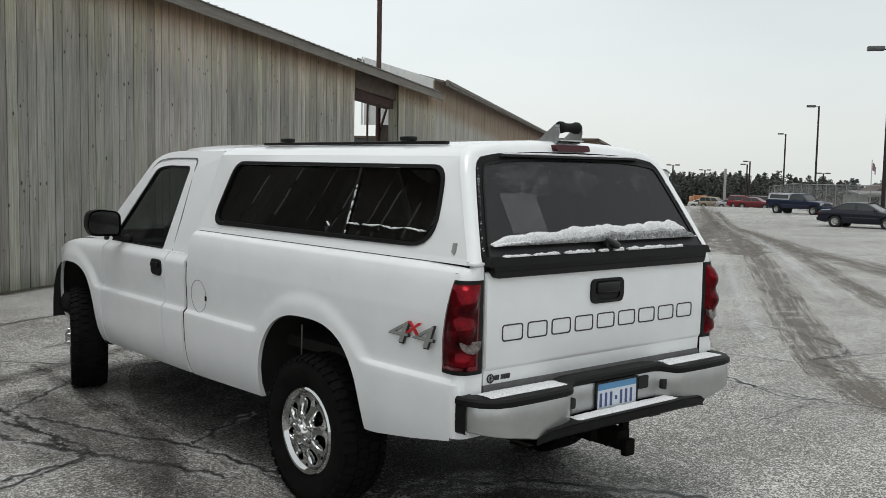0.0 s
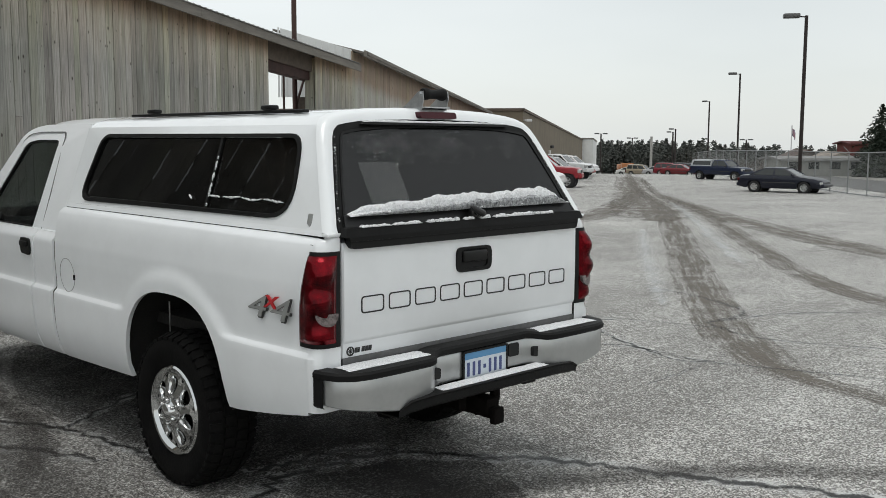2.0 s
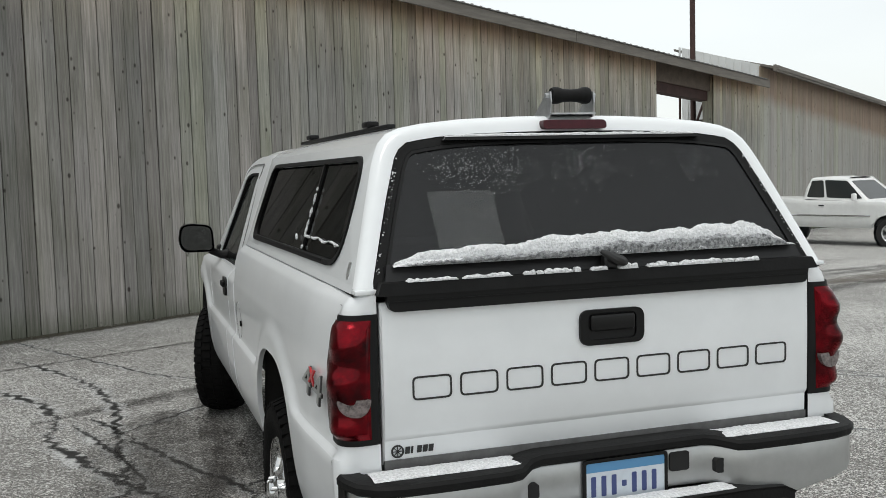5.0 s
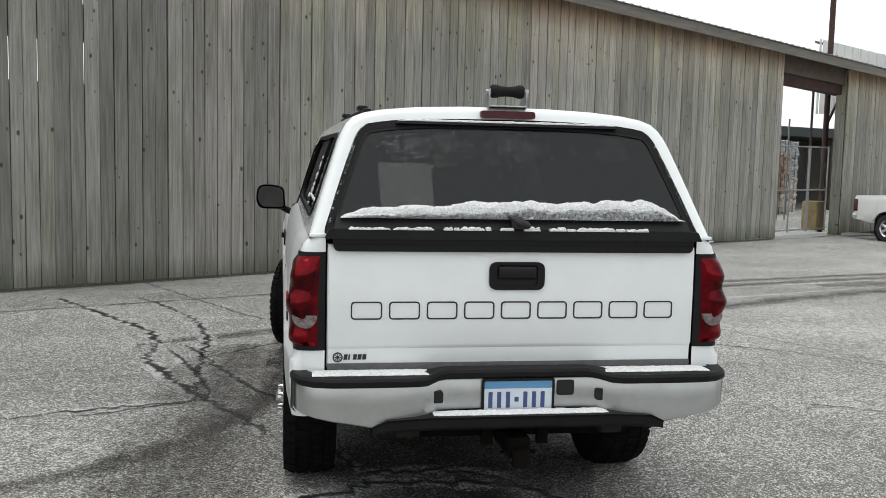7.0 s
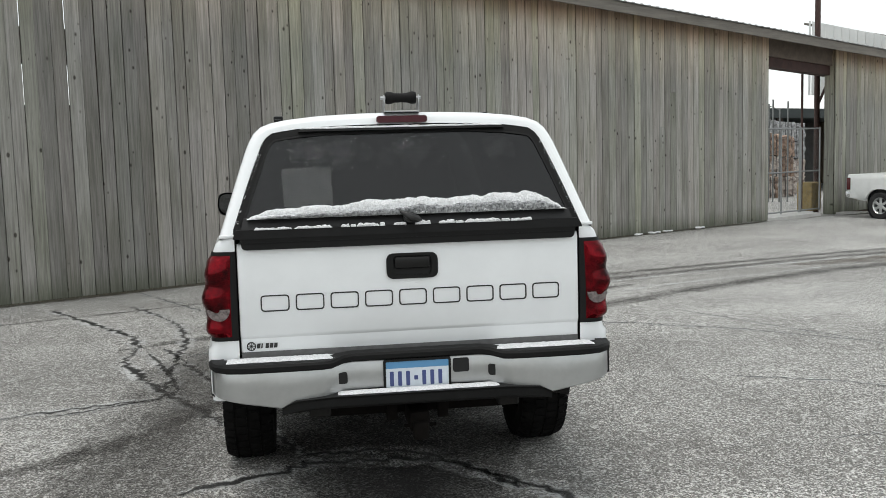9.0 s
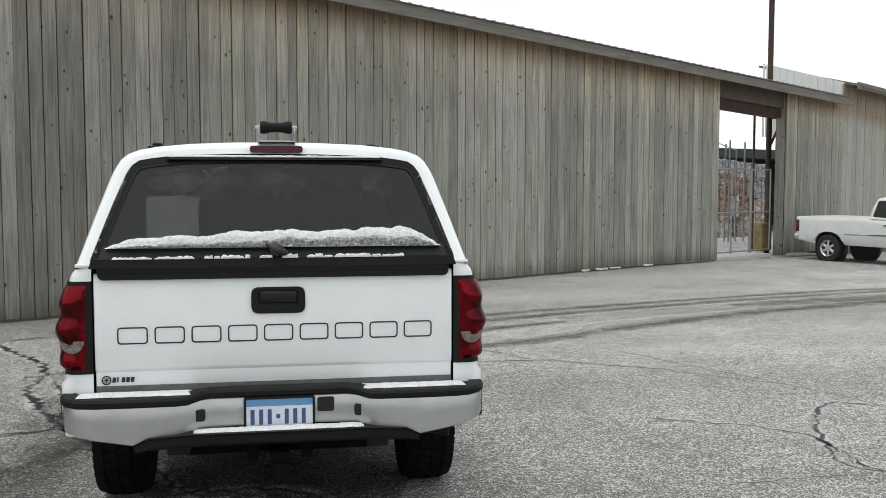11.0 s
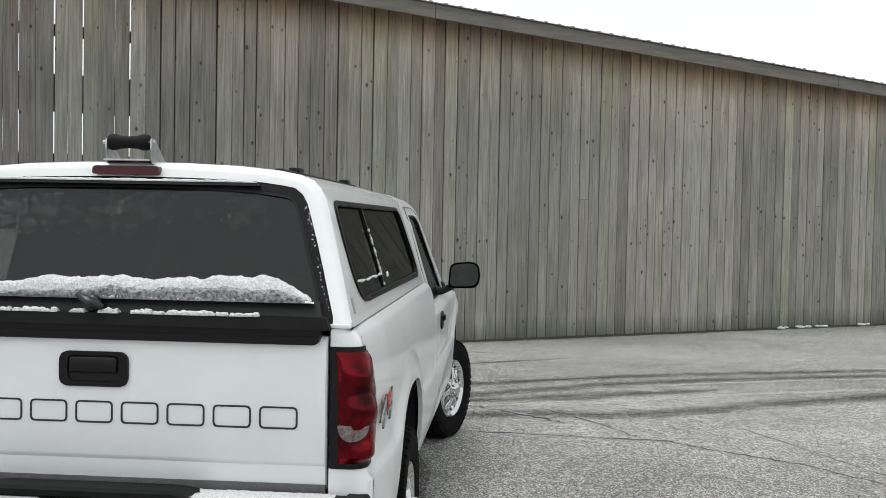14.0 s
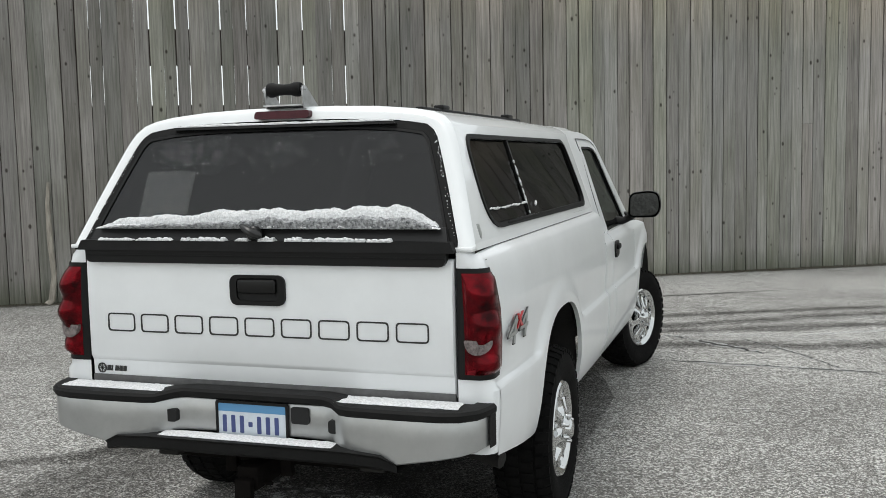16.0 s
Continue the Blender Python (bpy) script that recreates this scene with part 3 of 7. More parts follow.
# fascia boards in lengths, with butt joints
joints = [S_LEFT, -9.5, -2.2, 5.3, 12.93, 21.9]
for s0, s1 in zip(joints, joints[1:]):
    bm = bmesh.new()
    beam(bm, on_wall, s0 + 0.004, s1 - 0.004, -0.38, -0.34, lambda s: EAVE_A(s) + 0.02, lambda s: EAVE_A(s) + 0.21)
    part("fascia_board", bm, FASCIA, roof_a, smooth=False)
bm = bmesh.new()
beam(bm, on_wall, S_LEFT, 21.9, -0.34, 0.9, lambda s: EAVE_A(s) + 0.165, lambda s: EAVE_A(s) + 0.195)
part("roof_deck", bm, TIMBER, roof_a, smooth=False)
bm = bmesh.new()
n = int((21.9 - S_LEFT) / 0.23)
for i in range(n):
    s = S_LEFT + i * 0.23
    beam(bm, on_wall, s, s + 0.228, -0.42, 0.9, lambda s: EAVE_A(s) + 0.215, lambda s: EAVE_A(s) + 0.225)
    beam(bm, on_wall, s + 0.03, s + 0.075, -0.42, 0.9, lambda s: EAVE_A(s) + 0.225, lambda s: EAVE_A(s) + 0.238)
tagged(part("roof_sheeting", bm, ROOF_TIN, roof_a, "dull ribbed metal roofing", smooth=False), kind="stuff")
# rails that the boards are nailed to
for k, h in enumerate((0.35, 1.7, 2.95, 3.85)):
    bm = bmesh.new()
    beam(bm, on_wall, S_LEFT, S_OPEN0, 0.045, 0.085, h, h + 0.14)
    part("rail", bm, TIMBER, wall_a, smooth=False)
for i in range(13):
    s = S_LEFT + 0.4 + i * 2.5
    if s < S_OPEN0:
        bm = bmesh.new()
        beam(bm, on_wall, s, s + 0.16, 0.09, 0.25, -0.05, EAVE_A)
        part("post", bm, TIMBER, wall_a, smooth=False)
# dark added backing blocks daylight in the gaps; at the far end only low
under_eave = lambda s: EAVE_A(s) + 0.1
for s0, s1, z0, z1 in ((S_LEFT, -1.95, 0.0, under_eave), (-1.95, 1.4, 0.0, 2.45), (-1.95, 1.4, 2.97, 3.40), (1.4, S_OPEN0 - 0.02, 0.0, under_eave), (S_OPEN1 + 0.18, S_AEND, 0.0, under_eave)):
    bm = bmesh.new()
    beam(bm, on_wall, s0, s1, 0.030, 0.042, z0, z1)
    part("gap_backing", bm, TIMBER, wall_a, smooth=False)
# header and jambs of the gateway
bm = bmesh.new()
beam(bm, on_wall, S_OPEN0 - 0.1, S_OPEN1 + 0.1, 0.10, 0.16, lambda s: EAVE_A(s) - 0.26, lambda s: EAVE_A(s) + 0.16)
part("header_board", bm, mat("brown_header_board", (0.115, 0.088, 0.068), 0.85, var=0.35, scale=5, bump=0.2), wall_a, smooth=False)
bm = bmesh.new()
beam(bm, on_wall, S_OPEN0 - 0.2, S_OPEN1 + 0.2, 0.17, 0.45, lambda s: EAVE_A(s) - 0.48, lambda s: EAVE_A(s) - 0.2)
part("header_beam", bm, mat("dark_red_beam", (0.05, 0.022, 0.018), 0.8, var=0.4, scale=5), wall_a, smooth=False)
for s in (S_OPEN0 - 0.16, S_OPEN1 + 0.01):
    bm = bmesh.new()
    beam(bm, on_wall, s, s + 0.16, 0.05, 0.30, -0.05, lambda q: EAVE_A(q) + 0.1)
    part("jamb", bm, WOOD, wall_a, smooth=False)
# shed behind: roof, fascia, far gable
bm = bmesh.new()
beam(bm, on_b, -0.12, B_LEN + 0.3, -0.42, -0.36, lambda s: EAVE_B(s) + 0.02, lambda s: EAVE_B(s) + 0.19)
part("fascia_board", bm, FASCIA, roof_b, smooth=False)
bm = bmesh.new()
v = [bm.verts.new(on_b(s, d, EAVE_B(s) + z)) for s, d, z in ((0.04, -0.45, 0.08), (B_LEN + 0.3, -0.45, 0.08), (B_LEN + 0.3, 2.4, 0.80), (0.04, 2.4, 0.80))]
w = [bm.verts.new(q.co + Vector((0, 0, 0.06))) for q in v]
bm.faces.new(v), bm.faces.new(w)
for i in range(4):
    bm.faces.new((v[i], v[(i + 1) % 4], w[(i + 1) % 4], w[i]))
part("roof_deck", bm, FASCIA, roof_b, smooth=False)
bm = bmesh.new()
beam(bm, on_b, 0.0, B_LEN, 0.06, 0.12, -1.2, lambda s: EAVE_B(s) + 0.1)
beam(bm, on_b, B_LEN - 0.06, B_LEN, 0.0, 1.8, -1.6, lambda s: EAVE_B(s) + 0.2)
part("backing", bm, TIMBER, wall_b, smooth=False)
# white sheet gable end of the shed, rising with its roof
WHITE_SHEET = mat("white_ribbed_sheet", (0.72, 0.73, 0.72), 0.5, var=0.08, scale=2)
gable = lambda d: EAVE_B(0) + 0.18 + 0.30 * d
bm = bmesh.new()
slab(bm, [(0.02, 3.0), (2.15, 3.0), (2.15, gable(2.15) + 0.04), (0.02, gable(0.02) + 0.04)], lambda a, b, d: on_b(-0.02 + d, a, b), 0.05)
for i in range(11):
    a = 0.08 + i * 0.21
    slab(bm, [(a, 3.0), (a + 0.05, 3.0), (a + 0.05, gable(a) + 0.045), (a, gable(a) + 0.045)], lambda p, q, d: on_b(-0.045 + d, p, q), 0.03)
part("gable_sheet", bm, WHITE_SHEET, wall_b, "white ribbed metal gable sheet", smooth=False)
bm = bmesh.new()
beam(bm, on_b, 0.0, 0.05, 0.05, 1.7, -1.2, 3.0)
part("gable_base", bm, TIMBER, wall_b, smooth=False)

# the white pickup ------------------------------------------------------------
HALF = [(0.40, 0.862), (0.46, 0.908), (0.52, 0.938), (0.60, 0.958), (0.70, 0.967), (0.79, 0.971), (0.838, 0.972), (0.850, 0.970), (0.858, 0.965), (0.865, 0.957), (0.872, 0.951), (0.882, 0.948), (0.915, 0.948), (1.05, 0.955),
        (1.15, 0.953), (1.25, 0.941), (1.30, 0.930), (1.335, 0.916), (1.352, 0.900), (1.362, 0.882)]
LEVELS = (0.40, 0.43, 0.46, 0.50, 0.55, 0.62, 0.70, 0.78, 0.81, 0.838, 0.845, 0.850, 0.854, 0.858, 0.865, 0.872, 0.877, 0.882, 0.90, 0.92, 0.95, 0.97, 0.99, 1.01, 1.03, 1.05, 1.07, 1.09, 1.11, 1.13, 1.145, 1.16, 1.172, 1.184, 1.194, 1.202, 1.208, 1.23, 1.265, 1.29, 1.31, 1.325, 1.335, 1.345, 1.355, 1.362)
BELT = 1.208
REAR_AXLE, FRONT_AXLE, ARCH = 1.18, 4.55, 0.50


def arch_z(y, yc):
    u = abs(y - yc) / ARCH
    return 0.40 + 0.60 * max(0.0, 1 - u ** 2.7) ** (1 / 2.7) if u < 1 else 0.0


def side_low(y):
    base = lerp(y, [(0.0, 0.61), (0.3, 0.56), (0.6, 0.52), (1.65, 0.48), (2.5, 0.455), (3.9, 0.44), (5.0, 0.46), (5.4, 0.52)])
    return max(base, arch_z(y, REAR_AXLE), arch_z(y, FRONT_AXLE))


def side_x(y, z):
    x = lerp(z, HALF)
    for yc in (REAR_AXLE, FRONT_AXLE):
        d = math.hypot((y - yc) * 0.98, (z - 0.42))
        x += max(0.0, 0.972 - x) * smooth01((0.72 - d) / 0.09) * smooth01((z - 0.80) / 0.03)
    x -= 0.02 * smooth01((0.5 - y) / 0.5)
    x -= 0.13 * smooth01((y - 4.55) / 0.75)
    if y > 2.58:
        x -= 0.036 * smooth01((z - 1.135) / 0.075) ** 2
    if y > 3.9:
        x -= 0.012 * smooth01((z - 1.1) / 0.1)
    return x


def flank(y0, y1, ys=None, top=None, low=None):
    """A body panel between two stations of the flank, for x > 0, with a returned lip all round."""
    bm = bmesh.new()
    ends = {y0, y1}
    for yc in (REAR_AXLE, FRONT_AXLE):
        for k in range(25):
            y = yc - ARCH * math.cos(math.pi * k / 24)
            if y0 < y < y1:
                ends.add(y)
    ends |= {y0 + 0.003, y1 - 0.003}
    y = y0
    while y < y1:
        ends.add(y)
        y += 0.09
    for yc in (REAR_AXLE, FRONT_AXLE):
        ends |= {yc + k * 0.025 for k in range(-30, 31) if y0 < yc + k * 0.025 < y1}
    cols = []
    for y in sorted(ends):
        zl = side_low(y)
        inset = 0.014 if y in (y0, y1) and y > 0.1 else 0.0
        col = [bm.verts.new((side_x(y, zl) - 0.022, y, zl + 0.003))]
        for z in LEVELS:
            zz = max(z, zl)
            if top:
                zz = min(zz, top(y))
            col.append(bm.verts.new((side_x(y, zz) - inset, y, zz)))
        zt = min(1.362, top(y)) if top else 1.362
        col.append(bm.verts.new((side_x(y, zt) - 0.07, y, zt)))
        cols.append(col)
    for a, b in zip(cols, cols[1:]):
        for k in range(len(a) - 1):
            bm.faces.new((a[k], b[k], b[k + 1], a[k + 1]))
    bmesh.ops.remove_doubles(bm, verts=bm.verts, dist=0.0008)
    return bm


def mirrored(bm):
    for v in bm.verts:
        v.co.x = -v.co.x
    return bm


def wrap(p, z, o):
    """A point on the rounded rear corner of the bed: p runs outwards from the tailgate, then forwards; o is the height above the skin."""
    S = side_x(0.05, z)
    rc = 0.055
    L1 = S - rc - 0.806
    La = rc * math.pi / 2
    if p < L1:
        return Vector((0.806 + p, -o, z))
    if p < L1 + La:
        a = (p - L1) / rc
        return Vector((S - rc + (rc + o) * math.sin(a), rc - (rc + o) * math.cos(a), z))
    return Vector((S + o, rc + p - L1 - La, z))


def wrap_len(z):
    return side_x(0.05, z) - 0.055 - 0.806 + 0.055 * math.pi / 2


truck = thing("pickup_truck", "white long-bed pickup with chrome wheels parked on asphalt", "pickup truck")
for sgn in (1, -1):
    fix = (lambda b: b) if sgn > 0 else mirrored
    part("bed_side", fix(flank(0.055, 2.562)), PAINT, truck, angle=22)
    part("cab_corner", fix(flank(2.600, 2.882, top=lambda y: BELT)), PAINT, truck, angle=22)
    door = part("door", fix(flank(2.896, 3.927, top=lambda y: BELT)), PAINT, truck, angle=22)
    part("front_fender", fix(flank(3.941, 5.06, top=lambda y: BELT - 0.012 * smooth01((y - 4.0) / 0.3) - 0.13 * smooth01((y - 4.3) / 0.85))), PAINT, truck)
    for y in (2.581, 2.889, 3.934):
        bm = bmesh.new()
        sheet(bm, lambda yy, z: (side_x(yy, z) - 0.020, yy, z), (y - 0.028, y + 0.028), [max(z, side_low(y) + 0.01) + 0.0001 * k for k, z in enumerate(LEVELS) if z < (1.3 if y < 2.6 else BELT - 0.01)])
        part("panel_gap", fix(bm), GAP, truck)
    # rear corner of the bed, wrapping round to the tailgate
    bm = bmesh.new()
    ps = steps(0, 0.09, 5) + steps(0.1, 0.20, 7)
    zs = [0.615, 0.66, 0.74, 0.80, 0.85, 0.868, 0.90, 1.0, 1.1, 1.2, 1.29, 1.318, 1.335, 1.352, 1.362]
    sheet(bm, lambda p, z: wrap(min(p, wrap_len(z) + 0.008), z, -0.0008 * smooth01((p - wrap_len(z) + 0.01) / 0.01)), ps, zs)
    part("corner_panel", fix(bm), PAINT, truck)
    bm = bmesh.new()
    sheet(bm, lambda p, z: wrap(min(p, wrap_len(0.63) + 0.001), 0.62 - 0.006 * z, -0.06 * z), ps, [0, 1])
    part("corner_lip", fix(bm), PAINT, truck)
    # tail lamp
    lamp = part("tail_light", (lambda bm: (sheet(bm, lambda u, z: wrap(u * (wrap_len(z) + 0.075 - 0.06 * ((z - 0.895) / 0.42) ** 2), z, 0.006 * min(1, 12 * u, 12 * (1 - u))), steps(0, 1, 16), steps(0.893, 1.303, 12)), fix(bm))[1])(bmesh.new()), PLASTIC, truck, "red tail light in a black surround")

    # one moulded lens with two bulb domes and a waist between them
    def lens_pt(u, z):
        width = wrap_len(z) + 0.075 - 0.06 * ((z - 0.895) / 0.42) ** 2
        rim = smooth01(min((u - 0.13) / 0.10, (0.945 - u) / 0.10, (z - 0.912) / 0.022, (1.285 - z) / 0.022))
        up = 0.007 + 0.011 * rim
        for uc, zc, r, h in ((0.48, 1.208, 0.066, 0.024), (0.52, 1.092, 0.066, 0.027), (0.52, 0.945, 0.075, 0.010)):
            d = math.hypot((u - uc) * width, (z - zc) * (0.85 if zc > 1 else 1.3)) / r
            up += h * (0.5 + 0.5 * math.cos(math.pi * min(d, 1.0))) * rim
        return wrap(u * width, z, up)

    bm = bmesh.new()
    sheet(bm, lens_pt, steps(0.13, 0.945, 34), steps(0.912, 1.285, 46))
    part("red_lens", fix(bm), RED_LENS, lamp, "moulded red lens with domes", angle=60)
    bm = bmesh.new()
    pts = []
    for k in range(13):
        a = math.pi + math.pi * k / 12
        pts.append((0.066 + 0.043 * math.cos(a), 1.042 + 0.052 * math.sin(a)))
    slab(bm, pts, lambda a, b, d: wrap(a + 0.010, b, 0.030 - d), 0.02)
    part("reversing_lens", fix(bm), CLEAR_LENS, lamp, "clear ribbed lens")
    # door handle
    bm = bmesh.new()
    fr = rounded([(2.918, 1.040), (3.062, 1.050), (3.068, 1.150), (2.924, 1.146)], 0.035, 4)
    slab(bm, fr, lambda a, b, d: Vector((side_x(a, b) + 0.012 - d, a, b)), 0.02)
    h = part("door_handle", fix(bm), PLASTIC, door)
    bm = bmesh.new()
    box(bm, (side_x(2.99, 1.12) + 0.02, 2.993, 1.112), (0.018, 0.105, 0.035), 0.008)
    part("grip", fix(bm), RUBBER, h)
    # greenhouse side: painted frame round the window
    GH = [(1.19, 0.896), (1.28, 0.881), (1.33, 0.872), (1.5, 0.825), (1.7, 0.758), (1.80, 0.715), (1.86, 0.665)]
    gx = lambda z: lerp(z, GH)
    outer = rounded([(2.585, 1.195), (4.18, 1.185), (3.50, 1.835), (3.3, 1.862), (2.585, 1.862)], [0.01, 0.02, 0.12, 0.2, 0.05], 5)
    inner = rounded([(3.03, 1.206), (3.92, 1.202), (3.44, 1.742), (3.30, 1.762), (2.93, 1.762)], [0.03, 0.02, 0.04, 0.06, 0.06], 5)
    bm = bmesh.new()
    frame_ring(bm, outer, inner, lambda a, b, d: Vector((gx(b) - d, a, b)), 0.04)
    part("window_surround", fix(bm), PAINT, truck)
    bm = bmesh.new()
    inner2 = rounded([(3.045, 1.216), (3.895, 1.212), (3.43, 1.729), (3.30, 1.748), (2.947, 1.748)], [0.03, 0.02, 0.04, 0.06, 0.06], 5)
    frame_ring(bm, inner, inner2, lambda a, b, d: Vector((gx(b) - 0.006 - d, a, b)), 0.02)
    part("window_seal", fix(bm), RUBBER, truck)
    bm = bmesh.new()
    slab(bm, inner2, lambda a, b, d: Vector((gx(b) - 0.016 - d, a, b)), 0.004)
    part("door_window", fix(bm), DOOR_GLASS, truck, smooth=False)
    # cut line of the door round its window frame
    bm = bmesh.new()
    cut_o = rounded([(2.890, 1.196), (4.02, 1.19), (3.475, 1.796), (3.31, 1.816), (2.868, 1.816)], [0.01, 0.02, 0.06, 0.08, 0.07], 5)
    cut_i = rounded([(2.896, 1.202), (4.01, 1.196), (3.472, 1.790), (3.31, 1.810), (2.874, 1.810)], [0.01, 0.02, 0.06, 0.08, 0.07], 5)
    frame_ring(bm, cut_o, cut_i, lambda a, b, d: Vector((gx(b) + 0.0012 - d, a, b)), 0.004)
    part("door_cut", fix(bm), mat("door_cut_line", (0.10, 0.10, 0.10), 0.8), truck)
    # door mirror
    bm = bmesh.new()
    tube(bm, [(0.85, 3.66, 1.232), (0.91, 3.66, 1.236), (0.965, 3.655, 1.262), (0.99, 3.65, 1.29)], [0.040, 0.026, 0.024, 0.03], 10)
    stem = part("mirror_arm", fix(bm), PLASTIC, truck)
    bm = bmesh.new()
    shape = rounded([(0.955, 1.262), (1.150, 1.262), (1.178, 1.335), (1.160, 1.432), (1.10, 1.448), (0.965, 1.432)], [0.035, 0.045, 0.06, 0.05, 0.05, 0.045], 5)
    rings = []
    for q, dy in ((1.0, -0.028), (1.03, 0.0), (1.0, 0.05), (0.85, 0.10), (0.5, 0.13)):
        rings.append([bm.verts.new((1.065 + (a - 1.065) * q, 3.615 + dy + (a - 1.065) * 0.25, 1.355 + (b - 1.355) * q)) for a, b in shape])
    for A, B in zip(rings, rings[1:]):
        for k in range(len(shape)):
            j = (k + 1) % len(shape)
            bm.faces.new((A[k], A[j], B[j], B[k]))
    bm.faces.new(rings[-1])
    mir = part("wing_mirror", fix(bm), PLASTIC, truck)
    bm = bmesh.new()
    slab(bm, [(1.065 + (a - 1.065) * 0.90, 1.355 + (b - 1.355) * 0.88) for a, b in shape], lambda a, b, d: Vector((a, 3.602 + d + (a - 1.065) * 0.25 - (b - 1.355) * 0.16, b)), 0.006)
    part("mirror_glass", fix(bm), MIRROR, mir)
    # inner wheel houses
    for yc in (REAR_AXLE, FRONT_AXLE):
        bm = bmesh.new()
        us = [yc + ARCH * 1.02 * math.cos(math.pi * k / 18) for k in range(19)]
        sheet(bm, lambda x, k: (x, us[k], 0.50 + 0.52 * max(0, 1 - abs((us[k] - yc) / (ARCH * 1.02)) ** 2.7) ** (1 / 2.7)), (0.50, 0.93), range(19))
        c0 = [bm.verts.new((0.50, us[k], 0.50 + 0.52 * max(0, 1 - abs((us[k] - yc) / (ARCH * 1.02)) ** 2.7) ** (1 / 2.7))) for k in range(19)]
        bm.faces.new(c0)
        part("wheel_house", fix(bm), UNDER, truck)
    # front lamp and bumper corner
    bm = bmesh.new()
    box(bm, (0.70, 5.03, 0.97), (0.26, 0.10, 0.18), 0.03)
    part("headlight", fix(bm), CLEAR_LENS, truck)
    # mud guard rod seen in the arch
    bm = bmesh.new()
    tube(bm, [(0.80, 1.47, 0.55), (0.84, 1.40, 0.92)], 0.004, 6)
    part("brake_line", fix(bm), STEEL, truck)

# tub, floor, frame
bm = bmesh.new()
box(bm, (0, 1.27, 0.80), (1.56, 2.40, 0.06))
box(bm, (0, 2.50, 1.05), (1.70, 0.05, 0.55))
part("bed_floor", bm, UNDER, truck, smooth=False)
bm = bmesh.new()
for x in (-0.45, 0.45):
    box(bm, (x, 2.6, 0.58), (0.10, 5.2, 0.14), 0.01)
box(bm, (0, 3.3, 0.62), (1.5, 1.5, 0.10))
box(bm, (0, 4.5, 0.75), (1.0, 1.4, 0.5), 0.05)
part("chassis", bm, UNDER, truck, smooth=False)
bm = bmesh.new()
tube(bm, [(-0.72, REAR_AXLE, 0.40), (0.72, REAR_AXLE, 0.40)], 0.05, 12)
bmesh.ops.create_uvsphere(bm, u_segments=16, v_segments=10, radius=0.16, matrix=Matrix.Translation((0.05, REAR_AXLE, 0.40)))
part("rear_axle", bm, UNDER, truck)
bm = bmesh.new()
tube(bm, [(-0.72, FRONT_AXLE, 0.40), (0.72, FRONT_AXLE, 0.40)], 0.05, 12)
part("front_axle", bm, UNDER, truck)
bm = bmesh.new()
tube(bm, [(0.55, 1.6, 0.52), (0.60, 0.9, 0.56), (0.66, 0.45, 0.50), (0.86, 0.40, 0.47)], 0.035, 12)
part("exhaust_pipe", bm, UNDER, truck)
bm = bmesh.new()
lathe(bm, [(0.0, -0.1), (0.33, -0.1), (0.37, -0.05), (0.37, 0.08), (0.3, 0.12), (0.0, 0.12)], 28, pose(0, 0.62, 0.56))
part("spare_wheel", bm, TIRE, truck)

# cab roof, windscreen, hood, nose
bm = bmesh.new()
prof = [(0.665, 1.862), (0.60, 1.888), (0.45, 1.905), (0.25, 1.915), (0, 1.918)]
prof = prof + [(-x, z) for x, z in prof[-2::-1]]
sheet(bm, lambda y, k: (prof[k][0] * (1 - 0.03 * smooth01((y - 3.2) / 0.3)), y, prof[k][1] - 0.05 * smooth01((y - 3.1) / 0.45)), [2.585, 2.60] + steps(2.65, 3.5, 6), range(len(prof)))
sheet(bm, lambda z, k: (prof[k][0] * 1.0, 2.585, prof[k][1] - z), (0, 0.05), range(len(prof)))
part("cab_roof", bm, PAINT, truck)
bm = bmesh.new()
sheet(bm, lambda t, u: (u * (0.63 + 0.19 * t), 3.50 + 0.66 * t + 0.06 * (1 - u * u), 1.835 - 0.630 * t), steps(0, 1, 6), steps(-1, 1, 10))
ws = part("windscreen", bm, CLEAR, truck)
ws.visible_shadow = False
bm = bmesh.new()
frame_ring(bm, rounded([(-0.86, 1.28), (0.86, 1.28), (0.66, 1.86), (-0.66, 1.86)], 0.06), rounded([(-0.66, 1.36), (0.66, 1.36), (0.56, 1.74), (-0.56, 1.74)], 0.06), lambda a, b, d: Vector((a, 2.59 + d, b)), 0.03)
part("cab_back", bm, PAINT, truck)
bm = bmesh.new()
slab(bm, rounded([(-0.66, 1.36), (0.66, 1.36), (0.56, 1.74), (-0.56, 1.74)], 0.06), lambda a, b, d: Vector((a, 2.60 + d, b)), 0.004)
part("cab_back_window", bm, TINT, truck)
bm = bmesh.new()
sheet(bm, lambda y, u: (u * (0.895 - 0.13 * smooth01((y - 4.5) / 0.75)), y, 1.203 - 0.12 * smooth01((y - 4.3) / 0.85) + 0.05 * (1 - u ** 4) - 0.14 * smooth01((y - 4.95) / 0.16)), steps(4.05, 5.10, 12), steps(-1, 1, 12))
part("hood", bm, PAINT, truck)
bm = bmesh.new()
box(bm, (0, 5.04, 0.95), (1.24, 0.10, 0.30), 0.03)
part("grille", bm, PLASTIC, truck)
bm = bmesh.new()
box(bm, (0, 5.09, 0.62), (1.76, 0.24, 0.22), 0.09, seg=4)
part("front_bumper", bm, PLASTIC, truck)
bm = bmesh.new()
box(bm, (0, 4.0, 0.85), (1.80, 0.10, 0.86), 0.02)
box(bm, (0, 3.92, 1.13), (1.6, 0.35, 0.16), 0.06)
